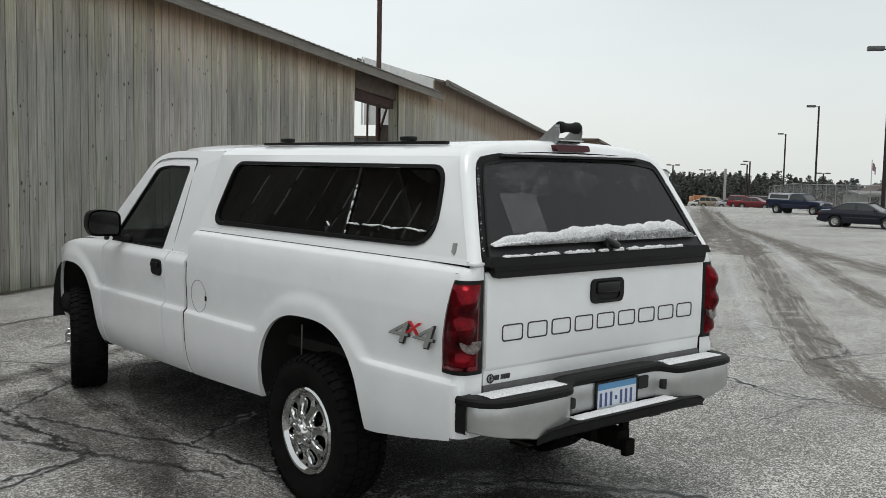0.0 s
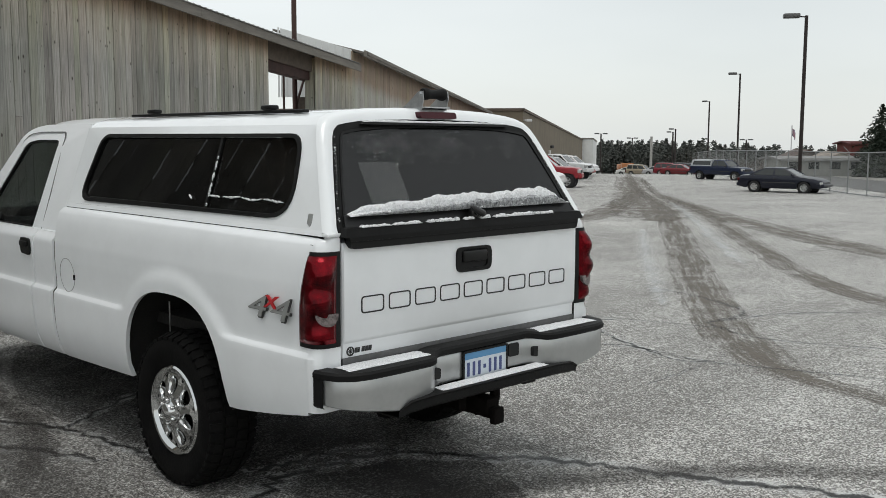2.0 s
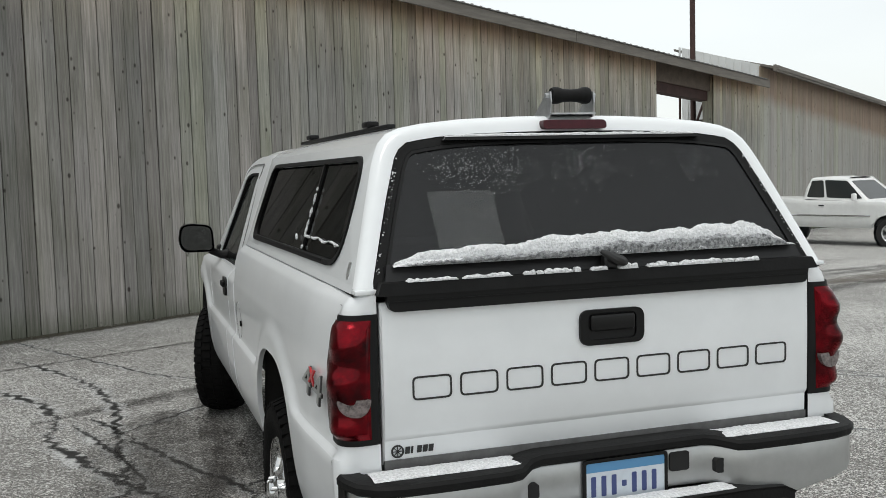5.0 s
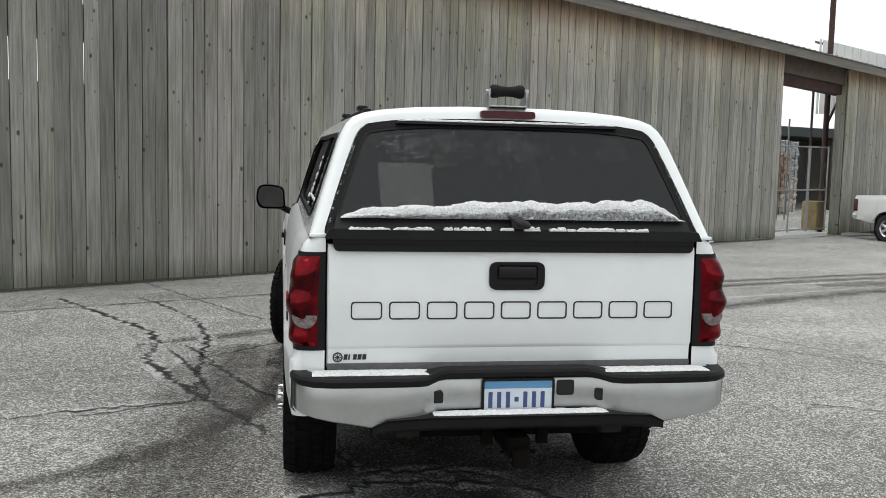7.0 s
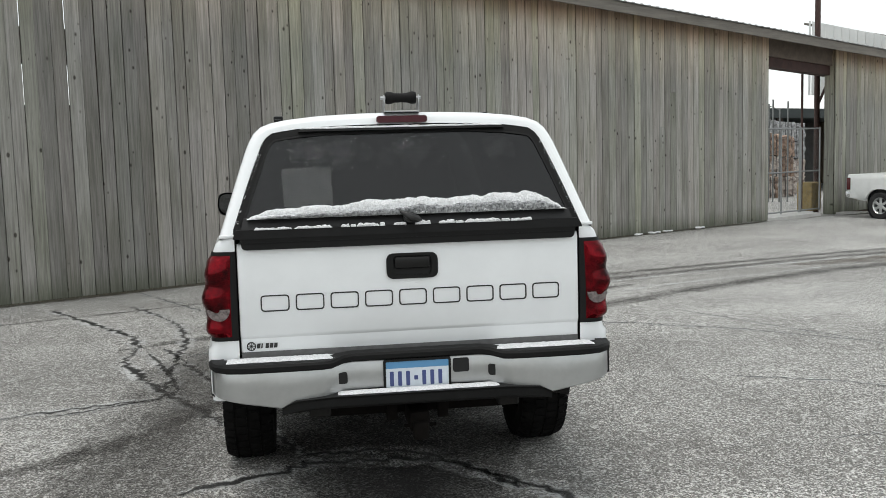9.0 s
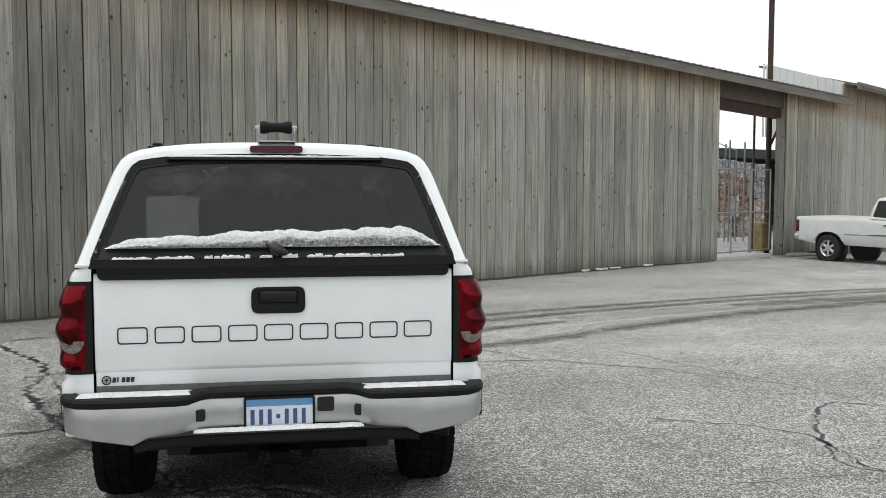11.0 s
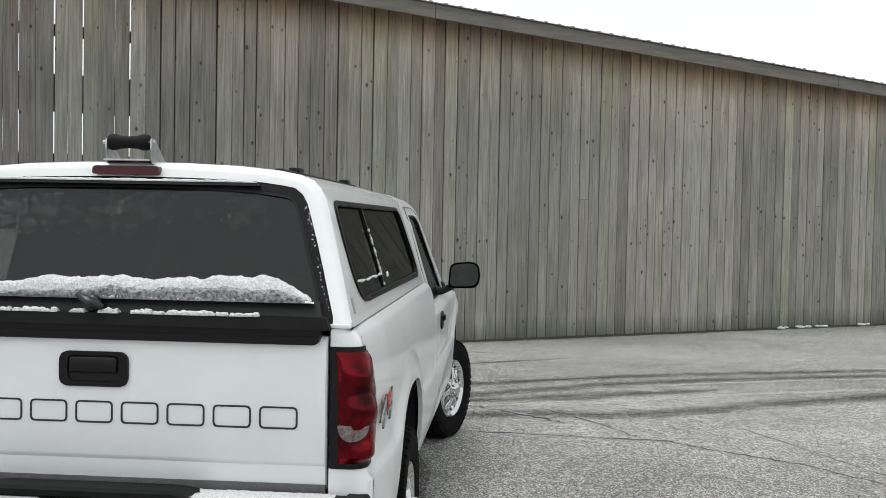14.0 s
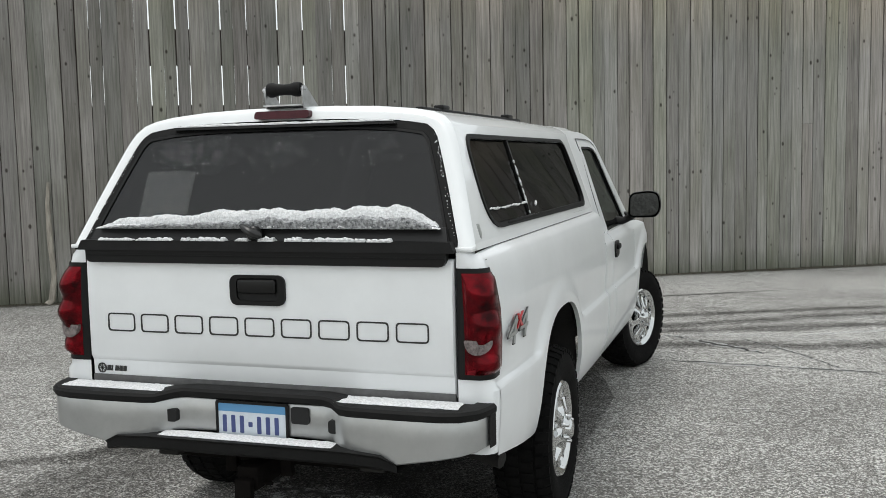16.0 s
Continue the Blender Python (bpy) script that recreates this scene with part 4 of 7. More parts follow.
part("dashboard", bm, PLASTIC, truck)
for x in (-0.42, 0.42):
    bm = bmesh.new()
    box(bm, (x, 3.25, 0.82), (0.62, 0.55, 0.16), 0.05)
    box(bm, (x, 2.86, 1.12), (0.60, 0.16, 0.62), 0.06)
    box(bm, (x, 2.84, 1.51), (0.26, 0.11, 0.18), 0.05)
    part("seat", bm, mat("grey_seat_cloth", (0.07, 0.068, 0.066), 0.95, var=0.2, scale=40), truck)
bm = bmesh.new()
wm = pose(-0.42, 3.62, 1.20, 62)
ring = [(wm @ Vector((0.19 * math.cos(a), 0.19 * math.sin(a), 0))) for a in steps(0, math.tau, 28)]
tube(bm, ring, 0.014, 8)
tube(bm, [wm @ Vector((-0.18, 0, 0)), wm @ Vector((0.18, 0, 0))], 0.012, 6)
part("steering_wheel", bm, PLASTIC, truck)

# tailgate
bm = bmesh.new()
gp = [(0.05, 1.333), (0.004, 1.335), (-0.006, 1.326), (-0.010, 1.31), (-0.012, 1.12), (-0.010, 0.918), (-0.004, 0.906), (0.002, 0.898), (0.004, 0.835), (0.012, 0.82), (0.05, 0.815)]
sheet(bm, lambda x, k: (x, gp[k][0] + (0.01 if abs(x) > 0.7955 else 0), gp[k][1]), [-0.798, -0.793] + steps(-0.78, 0.78, 12) + [0.793, 0.798], range(len(gp)))
for x in (-0.798, 0.798):
    bm.faces.new([bm.verts.new((x, y + 0.01, z)) for y, z in gp])
gate = part("tailgate", bm, PAINT, truck)
bm = bmesh.new()
slab(bm, [(-0.795, 0.775), (0.795, 0.775), (0.795, 0.836), (-0.795, 0.836)], lambda a, b, d: Vector((a, -0.001 + d, b)), 0.05)
part("gate_sill", bm, mat("grey_sill", (0.13, 0.13, 0.13), 0.6, var=0.3, scale=20), truck)
bm = bmesh.new()
slab(bm, [(-0.90, 0.62), (0.90, 0.62), (0.90, 1.33), (-0.90, 1.33)], lambda a, b, d: Vector((a, 0.062 + d, b)), 0.02)
part("rear_inner_panel", bm, GAP, truck)
bm = bmesh.new()
frame_ring(bm, rounded([(-0.120, 1.147), (0.120, 1.147), (0.120, 1.266), (-0.120, 1.266)], 0.036, 6), rounded([(-0.090, 1.164), (0.090, 1.164), (0.090, 1.254), (-0.090, 1.254)], 0.024, 6), lambda a, b, d: Vector((a, -0.022 + d, b)), 0.02)
gh = part("gate_handle", bm, PLASTIC, gate)
bm = bmesh.new()
slab(bm, rounded([(-0.092, 1.162), (0.092, 1.162), (0.092, 1.256), (-0.092, 1.256)], 0.02, 5), lambda a, b, d: Vector((a, -0.0125 + d, b)), 0.004)
part("handle_recess", bm, GAP, gh)
bm = bmesh.new()
box(bm, (0, -0.021, 1.222), (0.166, 0.022, 0.056), 0.0105, seg=4)
part("handle_lever", bm, mat("satin_black_lever", (0.006, 0.006, 0.006), 0.3, spec=0.3), gh)
# brand lettering as plain outlined blocks
LETTER_INK = mat("black_decal", (0.02, 0.02, 0.02), 0.4)
xs = steps(-0.715, 0.715, 9)
for k in range(9):
    a0, a1 = xs[k] + 0.014, xs[k + 1] - 0.014
    bm = bmesh.new()
    sh = [(a0, 1.022), (a1, 1.022), (a1, 1.098), (a0, 1.098)]
    si = [(a0 + 0.006, 1.028), (a1 - 0.006, 1.028), (a1 - 0.006, 1.092), (a0 + 0.006, 1.092)]
    frame_ring(bm, rounded(sh, 0.018, 4), rounded(si, 0.013, 4), lambda a, b, d: Vector((a, -0.0142 + d, b)), 0.003)
    part("outlined_block", bm, LETTER_INK, gate)
bm = bmesh.new()
ring_o = [(-0.752 + 0.021 * math.cos(a), 0.862 + 0.021 * math.sin(a)) for a in steps(0, math.tau, 24)[:-1]]
ring_i = [(-0.752 + 0.016 * math.cos(a), 0.862 + 0.016 * math.sin(a)) for a in steps(0, math.tau, 24)[:-1]]
frame_ring(bm, ring_o, ring_i, lambda a, b, d: Vector((a, -0.001 + d, b)), 0.004)
for k in range(4):
    a = k * math.pi / 4
    c, s = math.cos(a), math.sin(a)
    slab(bm, [(-0.752 + 0.016 * c + 0.0012 * s, 0.862 + 0.016 * s - 0.0012 * c), (-0.752 + 0.016 * c - 0.0012 * s, 0.862 + 0.016 * s + 0.0012 * c), (-0.752 - 0.016 * c - 0.0012 * s, 0.862 - 0.016 * s + 0.0012 * c), (-0.752 - 0.016 * c + 0.0012 * s, 0.862 - 0.016 * s - 0.0012 * c)], lambda p, q, d: Vector((p, -0.0005 + d * 0.5, q)), 0.004)
part("dealer_sticker_ring", bm, LETTER_INK, gate)
for k in range(5):
    bm = bmesh.new()
    x0 = -0.728 + k * 0.0195
    w = 0.006 if k == 1 else 0.015
    slab(bm, [(x0, 0.852), (x0 + w, 0.852), (x0 + w + 0.003, 0.874), (x0 + 0.003, 0.874)], lambda p, q, d: Vector((p, -0.001 + d, q)), 0.004)
    part("dealer_sticker_bar", bm, LETTER_INK, gate)

# 4x4 emblems
def text_mesh(body, size, extrude, material, parent, place, name):
    cu = bpy.data.curves.new(name, "FONT")
    cu.body, cu.size, cu.extrude, cu.shear = body, size, extrude, 0.22
    cu.resolution_u = 3
    tmp = bpy.data.objects.new(name, cu)
    scene.collection.objects.link(tmp)
    me = bpy.data.meshes.new_from_object(tmp.evaluated_get(bpy.context.evaluated_depsgraph_get()))
    bpy.data.objects.remove(tmp)
    me.transform(place)
    me.materials.clear()
    me.materials.append(material)
    ob = new(name, me)
    ob.parent = parent
    return ob


EMBLEM = mat("grey_emblem", (0.36, 0.37, 0.36), 0.4, 0.5)
EMBLEM_RED = mat("red_emblem", (0.5, 0.015, 0.02), 0.35)
for sgn in (1, -1):
    em = new("four_by_four_emblem")
    em.parent = truck
    for body, dy, dz, size, m_, off, wide in (("4", -0.185, -0.050, 0.160, LETTER_INK, 0.0, 2.05), ("4", -0.177, -0.044, 0.143, EMBLEM, 0.002, 2.05), ("x", -0.040, 0.004, 0.125, EMBLEM_RED, 0.004, 1.6),
                                              ("4", -0.010, -0.050, 0.160, LETTER_INK, 0.0, 2.05), ("4", -0.002, -0.044, 0.143, EMBLEM, 0.002, 2.05)):
        face = Matrix(((0, 0, sgn, 0), (sgn * wide, 0, 0, 0), (0, 1, 0, 0), (0, 0, 0, 1)))
        text_mesh(body, size, 0.003, m_, em, Matrix.Translation((sgn * (0.958 + off), 0.305 + sgn * dy, 1.035 + dz)) @ face, "emblem_digit")

# fuel flap
bm = bmesh.new()
oo = [(2.40 + 0.100 * math.cos(a), 0.97 + 0.100 * math.sin(a)) for a in steps(0, math.tau, 36)[:-1]]
ii = [(2.40 + 0.097 * math.cos(a), 0.97 + 0.097 * math.sin(a)) for a in steps(0, math.tau, 36)[:-1]]
frame_ring(bm, oo, ii, lambda a, b, d: Vector((-side_x(a, b) - 0.0015 + d, a, b)), 0.004)
part("fuel_flap_gap", bm, mat("fine_gap", (0.2, 0.2, 0.2), 0.7), truck)
bm = bmesh.new()
box(bm, (-0.955, 2.30, 0.965), (0.01, 0.012, 0.03), 0.003)
part("fuel_flap_catch", bm, RUBBER, truck)

# rear bumper
BP = [(0, -0.085), (0.30, -0.085), (0.345, -0.095), (0.40, -0.150), (0.44, -0.162), (0.62, -0.166), (0.78, -0.162), (0.85, -0.145), (0.90, -0.10), (0.922, -0.04), (0.93, 0.015)]
BPATH = [(-x, y) for x, y in BP[:0:-1]] + BP


def bump_pt(k, out, z):
    x, y = BPATH[k]
    x0, y0 = BPATH[max(k - 1, 0)]
    x1, y1 = BPATH[min(k + 1, len(BPATH) - 1)]
    n = Vector((y1 - y0, -(x1 - x0), 0)).normalized()
    return Vector((x, y, z)) + n * out


def bump_low(x):
    return lerp(abs(x), [(0, 0.66), (0.45, 0.645), (0.60, 0.605), (0.66, 0.60), (0.70, 0.62), (0.80, 0.635), (0.93, 0.66)])


bumper = new("rear_bumper")
bumper.parent = truck
bm = bmesh.new()
rows = ((0.02, 0.0), (0.0, 0.008), (0, 0.04), (0, 0.5), (0, 0.92), (0.0, 1.0))
sheet(bm, lambda k, r: bump_pt(k, -rows[r][0] * (1 if r else 1.5) + (0.006 if 1 < r < 5 else 0), bump_low(BPATH[k][0]) + (0.785 - bump_low(BPATH[k][0])) * rows[r][1]), range(len(BPATH)), range(6))
part("bumper_face", bm, STEEL, bumper, "satin steel face")
bm = bmesh.new()
lift = lambda k: 0.014 * smooth01((0.38 - abs(BPATH[k][0])) / 0.06)
prof = ((-0.02, 0.770), (0.010, 0.772), (0.018, 0.780), (0.018, 0.798), (0.008, 0.808), (-0.05, 0.811), (-0.14, 0.811))
sheet(bm, lambda k, r: bump_pt(k, prof[r][0] if r < 5 else max(prof[r][0], -0.14), prof[r][1] + lift(k)) if r < 6 else Vector((BPATH[k][0] * 0.96, max(BPATH[k][1], 0.02), prof[r][1] + lift(k) - 0.01)), range(len(BPATH)), range(7))
part("top_pad", bm, RUBBER, bumper, "black rubber pad")
for sgn in (-1, 1):
    bm = bmesh.new()
    ks = [k for k in range(len(BPATH)) if BPATH[k][0] * sgn > 0.915]
    sheet(bm, lambda k, r: bump_pt(k, (0.0, 0.014, 0.014, 0.0)[r], (bump_low(0.93) - 0.015, bump_low(0.93) - 0.005, 0.775, 0.785)[r]), ks, range(4))
    part("end_cap", bm, RUBBER, bumper)
bm = bmesh.new()
st = [(-0.62, 0.610, -0.165), (-0.56, 0.640, -0.18), (-0.46, 0.648, -0.19), (-0.40, 0.655, -0.205), (0.40, 0.655, -0.205), (0.46, 0.648, -0.19), (0.56, 0.640, -0.18), (0.62, 0.610, -0.165)]
pr = ((0.03, 0.0), (-0.012, 0.0), (0.0, -0.012), (0.0, -0.045), (0.02, -0.06), (0.20, -0.06))
sheet(bm, lambda k, r: (st[k][0], st[k][2] + pr[r][0] + (0.06 if r == 0 else 0), max(st[k][1] + pr[r][1], 0.575)), range(len(st)), range(6))
part("step_pad", bm, RUBBER, bumper, "black ribbed step")
for x, z, w, h in ((-0.345, 0.715, 0.045, 0.05), (0.355, 0.715, 0.045, 0.05), (0.205, 0.742, 0.075, 0.065)):
    bm = bmesh.new()
    yy = -0.115 if abs(x) > 0.3 else -0.092
    slab(bm, rounded([(x - w / 2, z - h / 2), (x + w / 2, z - h / 2), (x + w / 2, z + h / 2), (x - w / 2, z + h / 2)], 0.012), lambda a, b, d: Vector((a, yy - 0.006 + d, b)), 0.03)
    part("bumper_hole", bm, GAP, bumper)
# number plate with bars
plate = part("number_plate", (lambda bm: (slab(bm, rounded([(-0.15, 0.622), (0.15, 0.622), (0.15, 0.772), (-0.15, 0.772)], 0.012), lambda a, b, d: Vector((a, -0.098 + d, b + 0.008)), 0.003), bm)[1])(bmesh.new()), mat("plate_white", (0.62, 0.68, 0.74), 0.35, var=0.1, scale=20), bumper, "pale blue and white number plate")
bm = bmesh.new()
frame_ring(bm, rounded([(-0.157, 0.622), (0.157, 0.622), (0.157, 0.785), (-0.157, 0.785)], 0.012), rounded([(-0.146, 0.634), (0.146, 0.634), (0.146, 0.774), (-0.146, 0.774)], 0.008), lambda a, b, d: Vector((a, -0.101 + d, b)), 0.008)
part("plate_frame", bm, PLASTIC, plate)
bm = bmesh.new()
slab(bm, [(-0.146, 0.742), (0.146, 0.742), (0.146, 0.774), (-0.146, 0.774)], lambda a, b, d: Vector((a, -0.0985 + d, b)), 0.002)
part("plate_band", bm, mat("plate_blue", (0.10, 0.27, 0.48), 0.35), plate)
ink = mat("plate_ink", (0.05, 0.07, 0.20), 0.4)
for k in range(7):
    x0 = -0.128 + k * 0.0375
    hh = (0.66, 0.728) if k != 3 else (0.685, 0.705)
    bm = bmesh.new()
    slab(bm, rounded([(x0, hh[0]), (x0 + 0.018, hh[0]), (x0 + 0.018, hh[1]), (x0, hh[1])], 0.004), lambda a, b, d: Vector((a, -0.0988 + d, b)), 0.002)
    part("plate_bar", bm, ink, plate)
# tow hitch
bm = bmesh.new()
box(bm, (0, 0.02, 0.50), (0.09, 0.34, 0.09), 0.008)
box(bm, (0, 0.12, 0.52), (0.95, 0.07, 0.07), 0.01)
box(bm, (0.0, -0.145, 0.475), (0.055, 0.09, 0.055), 0.006)
box(bm, (0.0, -0.175, 0.465), (0.07, 0.035, 0.08), 0.008)
box(bm, (0.12, -0.05, 0.55), (0.05, 0.03, 0.12), 0.005)
box(bm, (-0.12, -0.05, 0.55), (0.05, 0.03, 0.12), 0.005)
tube(bm, [(-0.07, -0.10, 0.47), (0.08, -0.10, 0.47)], 0.008, 8)
part("tow_hitch", bm, mat("rusty_hitch", (0.006, 0.005, 0.0045), 0.9, spec=0.08, var=0.5, scale=25, bump=0.3), truck)


def chrome_rim(bm, m, R=0.222):
    """A dished wheel with seven long holes; z looks outwards."""
    h = lambda r: 0.012 + 0.03 * smooth01((0.17 - r) / 0.12) - 0.0 * r
    lathe(bm, [(R + 0.006, -0.02), (R + 0.012, 0.018), (R + 0.002, 0.028), (R - 0.012, 0.022), (R - 0.022, -0.005), (R - 0.03, -0.008)], 42, m)
    lathe(bm, [(R - 0.03, -0.008), (R - 0.035, h(R - 0.035)), ], 42, m)
    n, r0, r1 = 7, 0.072, R - 0.034
    for s in range(n):
        ac = s * math.tau / n
        half = math.pi / n
        rc = (r0 + r1) / 2 + 0.004
        inner, outer, deep = [], [], []
        for k in range(24):
            a = k * math.tau / 24
            rr, ta = rc + 0.046 * math.cos(a), 0.034 * math.sin(a) * (1 + 0.18 * math.cos(a))
            inner.append((rr * math.cos(ta / rr), rr * math.sin(ta / rr)))
            # on the border of the sector
            ca, sa = math.cos(a), math.sin(a)
            ra, rt = (r1 - rc) / ca if ca > 1e-6 else ((rc - r0) / -ca if ca < -1e-6 else 9), None
            best = None
            for q in steps(0, 0.2, 160)[1:]:
                pr, pt = rc + q * ca, q * sa * 1.25
                best = (pr, pt)
                if pr >= r1 or pr <= r0 or abs(pt) >= pr * half:
                    break
            pr, pt = min(max(best[0], r0), r1), best[1]
            th = max(-half, min(half, pt / pr))
            outer.append((pr * math.cos(th), pr * math.sin(th)))
        c, sn = math.cos(ac), math.sin(ac)
        put = lambda p, dz: bm.verts.new(m @ Vector((p[0] * c - p[1] * sn, p[0] * sn + p[1] * c, h(math.hypot(*p)) + dz)))
        O, M2, I, D = [put(p, 0) for p in outer], [put((a[0] * 0.8 + b[0] * 0.2, a[1] * 0.8 + b[1] * 0.2), 0.004) for a, b in zip(inner, outer)], [put(p, -0.004) for p in inner], [put((p[0] * 1.0, p[1] * 0.92), -0.045) for p in inner]
        for k in range(24):
            j = (k + 1) % 24
            bm.faces.new((O[k], O[j], M2[j], M2[k])), bm.faces.new((M2[k], M2[j], I[j], I[k])), bm.faces.new((I[k], I[j], D[j], D[k]))
    lathe(bm, [(r0, h(r0)), (0.062, h(0.062) + 0.004), (0.048, h(0.05) + 0.012), (0.046, 0.065), (0.036, 0.075), (0.0, 0.078)], 28, m)
    for k in range(6):
        a = k * math.tau / 6
        lathe(bm, [(0.010, 0.03), (0.010, 0.062), (0.006, 0.068), (0.0, 0.068)], 8, m @ pose(0.060 * math.cos(a), 0.060 * math.sin(a), 0))


def tyre(bm, m, R=0.40, w=0.27, rim=0.215):
    h = w / 2
    lathe(bm, [(rim, -h * 0.72), (rim + 0.02, -h * 0.86), ((rim + R) / 2, -h), (R - 0.045, -h * 0.97), (R - 0.016, -h * 0.80), (R - 0.010, -h * 0.4), (R - 0.010, h * 0.4), (R - 0.016, h * 0.80), (R - 0.045, h * 0.97), ((rim + R) / 2, h), (rim + 0.02, h * 0.86), (rim, h * 0.72)], 56, m)
def tread(bm, m, R=0.40, w=0.27, blocks=44):
    h = w / 2
    for k in range(blocks):
        for x0, x1, dz in ((-0.97, -0.55, 0.0), (-0.45, -0.05, 0.5), (0.05, 0.45, 0.0), (0.55, 0.97, 0.5)):
            a0 = (k + dz) * math.tau / blocks
            a1 = a0 + math.tau / blocks * 0.68
            vs = []
            for a in (a0, a1):
                for x in (x0, x1):
                    for rr in (R - 0.022 - 0.02 * max(0, abs(x) - 0.8) * 5, R - (0.0 if abs(x) < 0.6 else 0.008 if abs(x) < 0.9 else 0.022)):
                        vs.append(bm.verts.new(m @ Vector((rr * math.cos(a), rr * math.sin(a), x * h))))
            for q in ((0, 1, 3, 2), (4, 6, 7, 5), (0, 4, 5, 1), (2, 3, 7, 6), (1, 5, 7, 3)):
                bm.faces.new([vs[i] for i in q])


for x, y, steer in ((-0.835, REAR_AXLE, 0), (0.835, REAR_AXLE, 0), (-0.83, FRONT_AXLE, -19), (0.83, FRONT_AXLE, -19)):
    sg = 1 if x > 0 else -1
    m = pose(x, y, 0.398, 0, 0, steer) @ pose(0, 0, 0, 0, 90 * sg, 0)
    wheel = new("wheel")
    wheel.parent = truck
    bm = bmesh.new()
    tyre(bm, m)
    ty = part("tyre", bm, TIRE, wheel)
    bm = bmesh.new()
    tread(bm, m)
    tagged(part("tread", bm, TIRE, ty), kind="stuff")
    bm = bmesh.new()
    chrome_rim(bm, m @ pose(0, 0, 0.095))
    part("rim", bm, CHROME, wheel, "chrome rim with seven holes", angle=50)
    bm = bmesh.new()
    lathe(bm, [(0.225, 0.08), (0.215, -0.02), (0.16, -0.04), (0.0, -0.04)], 28, m)
    part("brake_disc", bm, UNDER, wheel)

# topper shell --------------------------------------------------------------
topper = thing("truck_topper", "white fibreglass topper with dark windows on the pickup bed", "truck topper")
CAPZ0 = 1.34
CS = [(0.878, 1.366), (0.8755, 1.372), (0.872, 1.380), (0.868, 1.39), (0.846, 1.46), (0.815, 1.56), (0.783, 1.66), (0.75, 1.76), (0.733, 1.80), (0.712, 1.838), (0.68, 1.868), (0.63, 1.888), (0.55, 1.903), (0.40, 1.918), (0.2, 1.926), (0, 1.928)]
cap_half = lambda z: lerp(z, [(zz, xx) for xx, zz in CS[:11]])
y_rear = lambda z: -0.015 + (z - CAPZ0) * 0.515
CORNER = 0.032


def cap_pt(u, k):
    sg = 1 if k < len(CS) else -1
    x, z = CS[k] if k < len(CS) else CS[2 * len(CS) - 2 - k]
    yr = y_rear(z) + CORNER + 0.012 * smooth01((z - 1.8) / 0.1)
    y = yr + (2.555 - yr) * u
    crown = 1 - 0.012 * smooth01((y - 1.6) / 0.9)
    return Vector((sg * x, y, CAPZ0 + (z - CAPZ0) * crown))


# window openings are cut by leaving the belt between two heights out and bridging it with framed panels
bm = bmesh.new()
NK = 2 * len(CS) - 1
us = [0, 0.006] + steps(0.02, 1.0, 24)
ZW0, ZW1 = 1.39, 1.838
ks_low = [k for k in range(len(CS)) if CS[k][1] <= ZW0 + 1e-6]
ks_top = [k for k in range(NK) if (CS[k] if k < len(CS) else CS[NK - 1 - k])[1] >= ZW1 - 1e-6]
sheet(bm, cap_pt, us, ks_top)
sheet(bm, cap_pt, us, ks_low)
sheet(bm, cap_pt, us, [NK - 1 - k for k in ks_low])
part("shell", bm, CAP_PAINT, topper)
bm = bmesh.new()
LIN = [(0.84, 1.36), (0.80, 1.395), (0.70, 1.80), (0.64, 1.86), (0.5, 1.885), (0, 1.905)]
LIN = LIN + [(-a, b) for a, b in LIN[-2::-1]]
sheet(bm, lambda y, k: (LIN[k][0], y + 0.5 * (LIN[k][1] - 1.36) if y < 1 else y, LIN[k][1]), (0.06, 2.49), [2, 3, 4, 5, 6, 7, 8])
HEADLINER = mat("dark_headliner", (0.03, 0.03, 0.03), 0.95, var=0.2, scale=30)
part("headliner", bm, HEADLINER, topper)
for sgn in (1, -1):
    bm = bmesh.new()
    sheet(bm, lambda y, k: (sgn * (0.82, 0.838, 0.838)[k], y, (1.30, 1.345, 1.40)[k]), (0.05, 2.5), range(3))
    part("side_lining", bm, HEADLINER, topper)
WIN = [(0.27, 1.425), (2.40, 1.415), (2.30, 1.795), (0.34, 1.795)]
WINR = [0.19, 0.12, 0.08, 0.09]
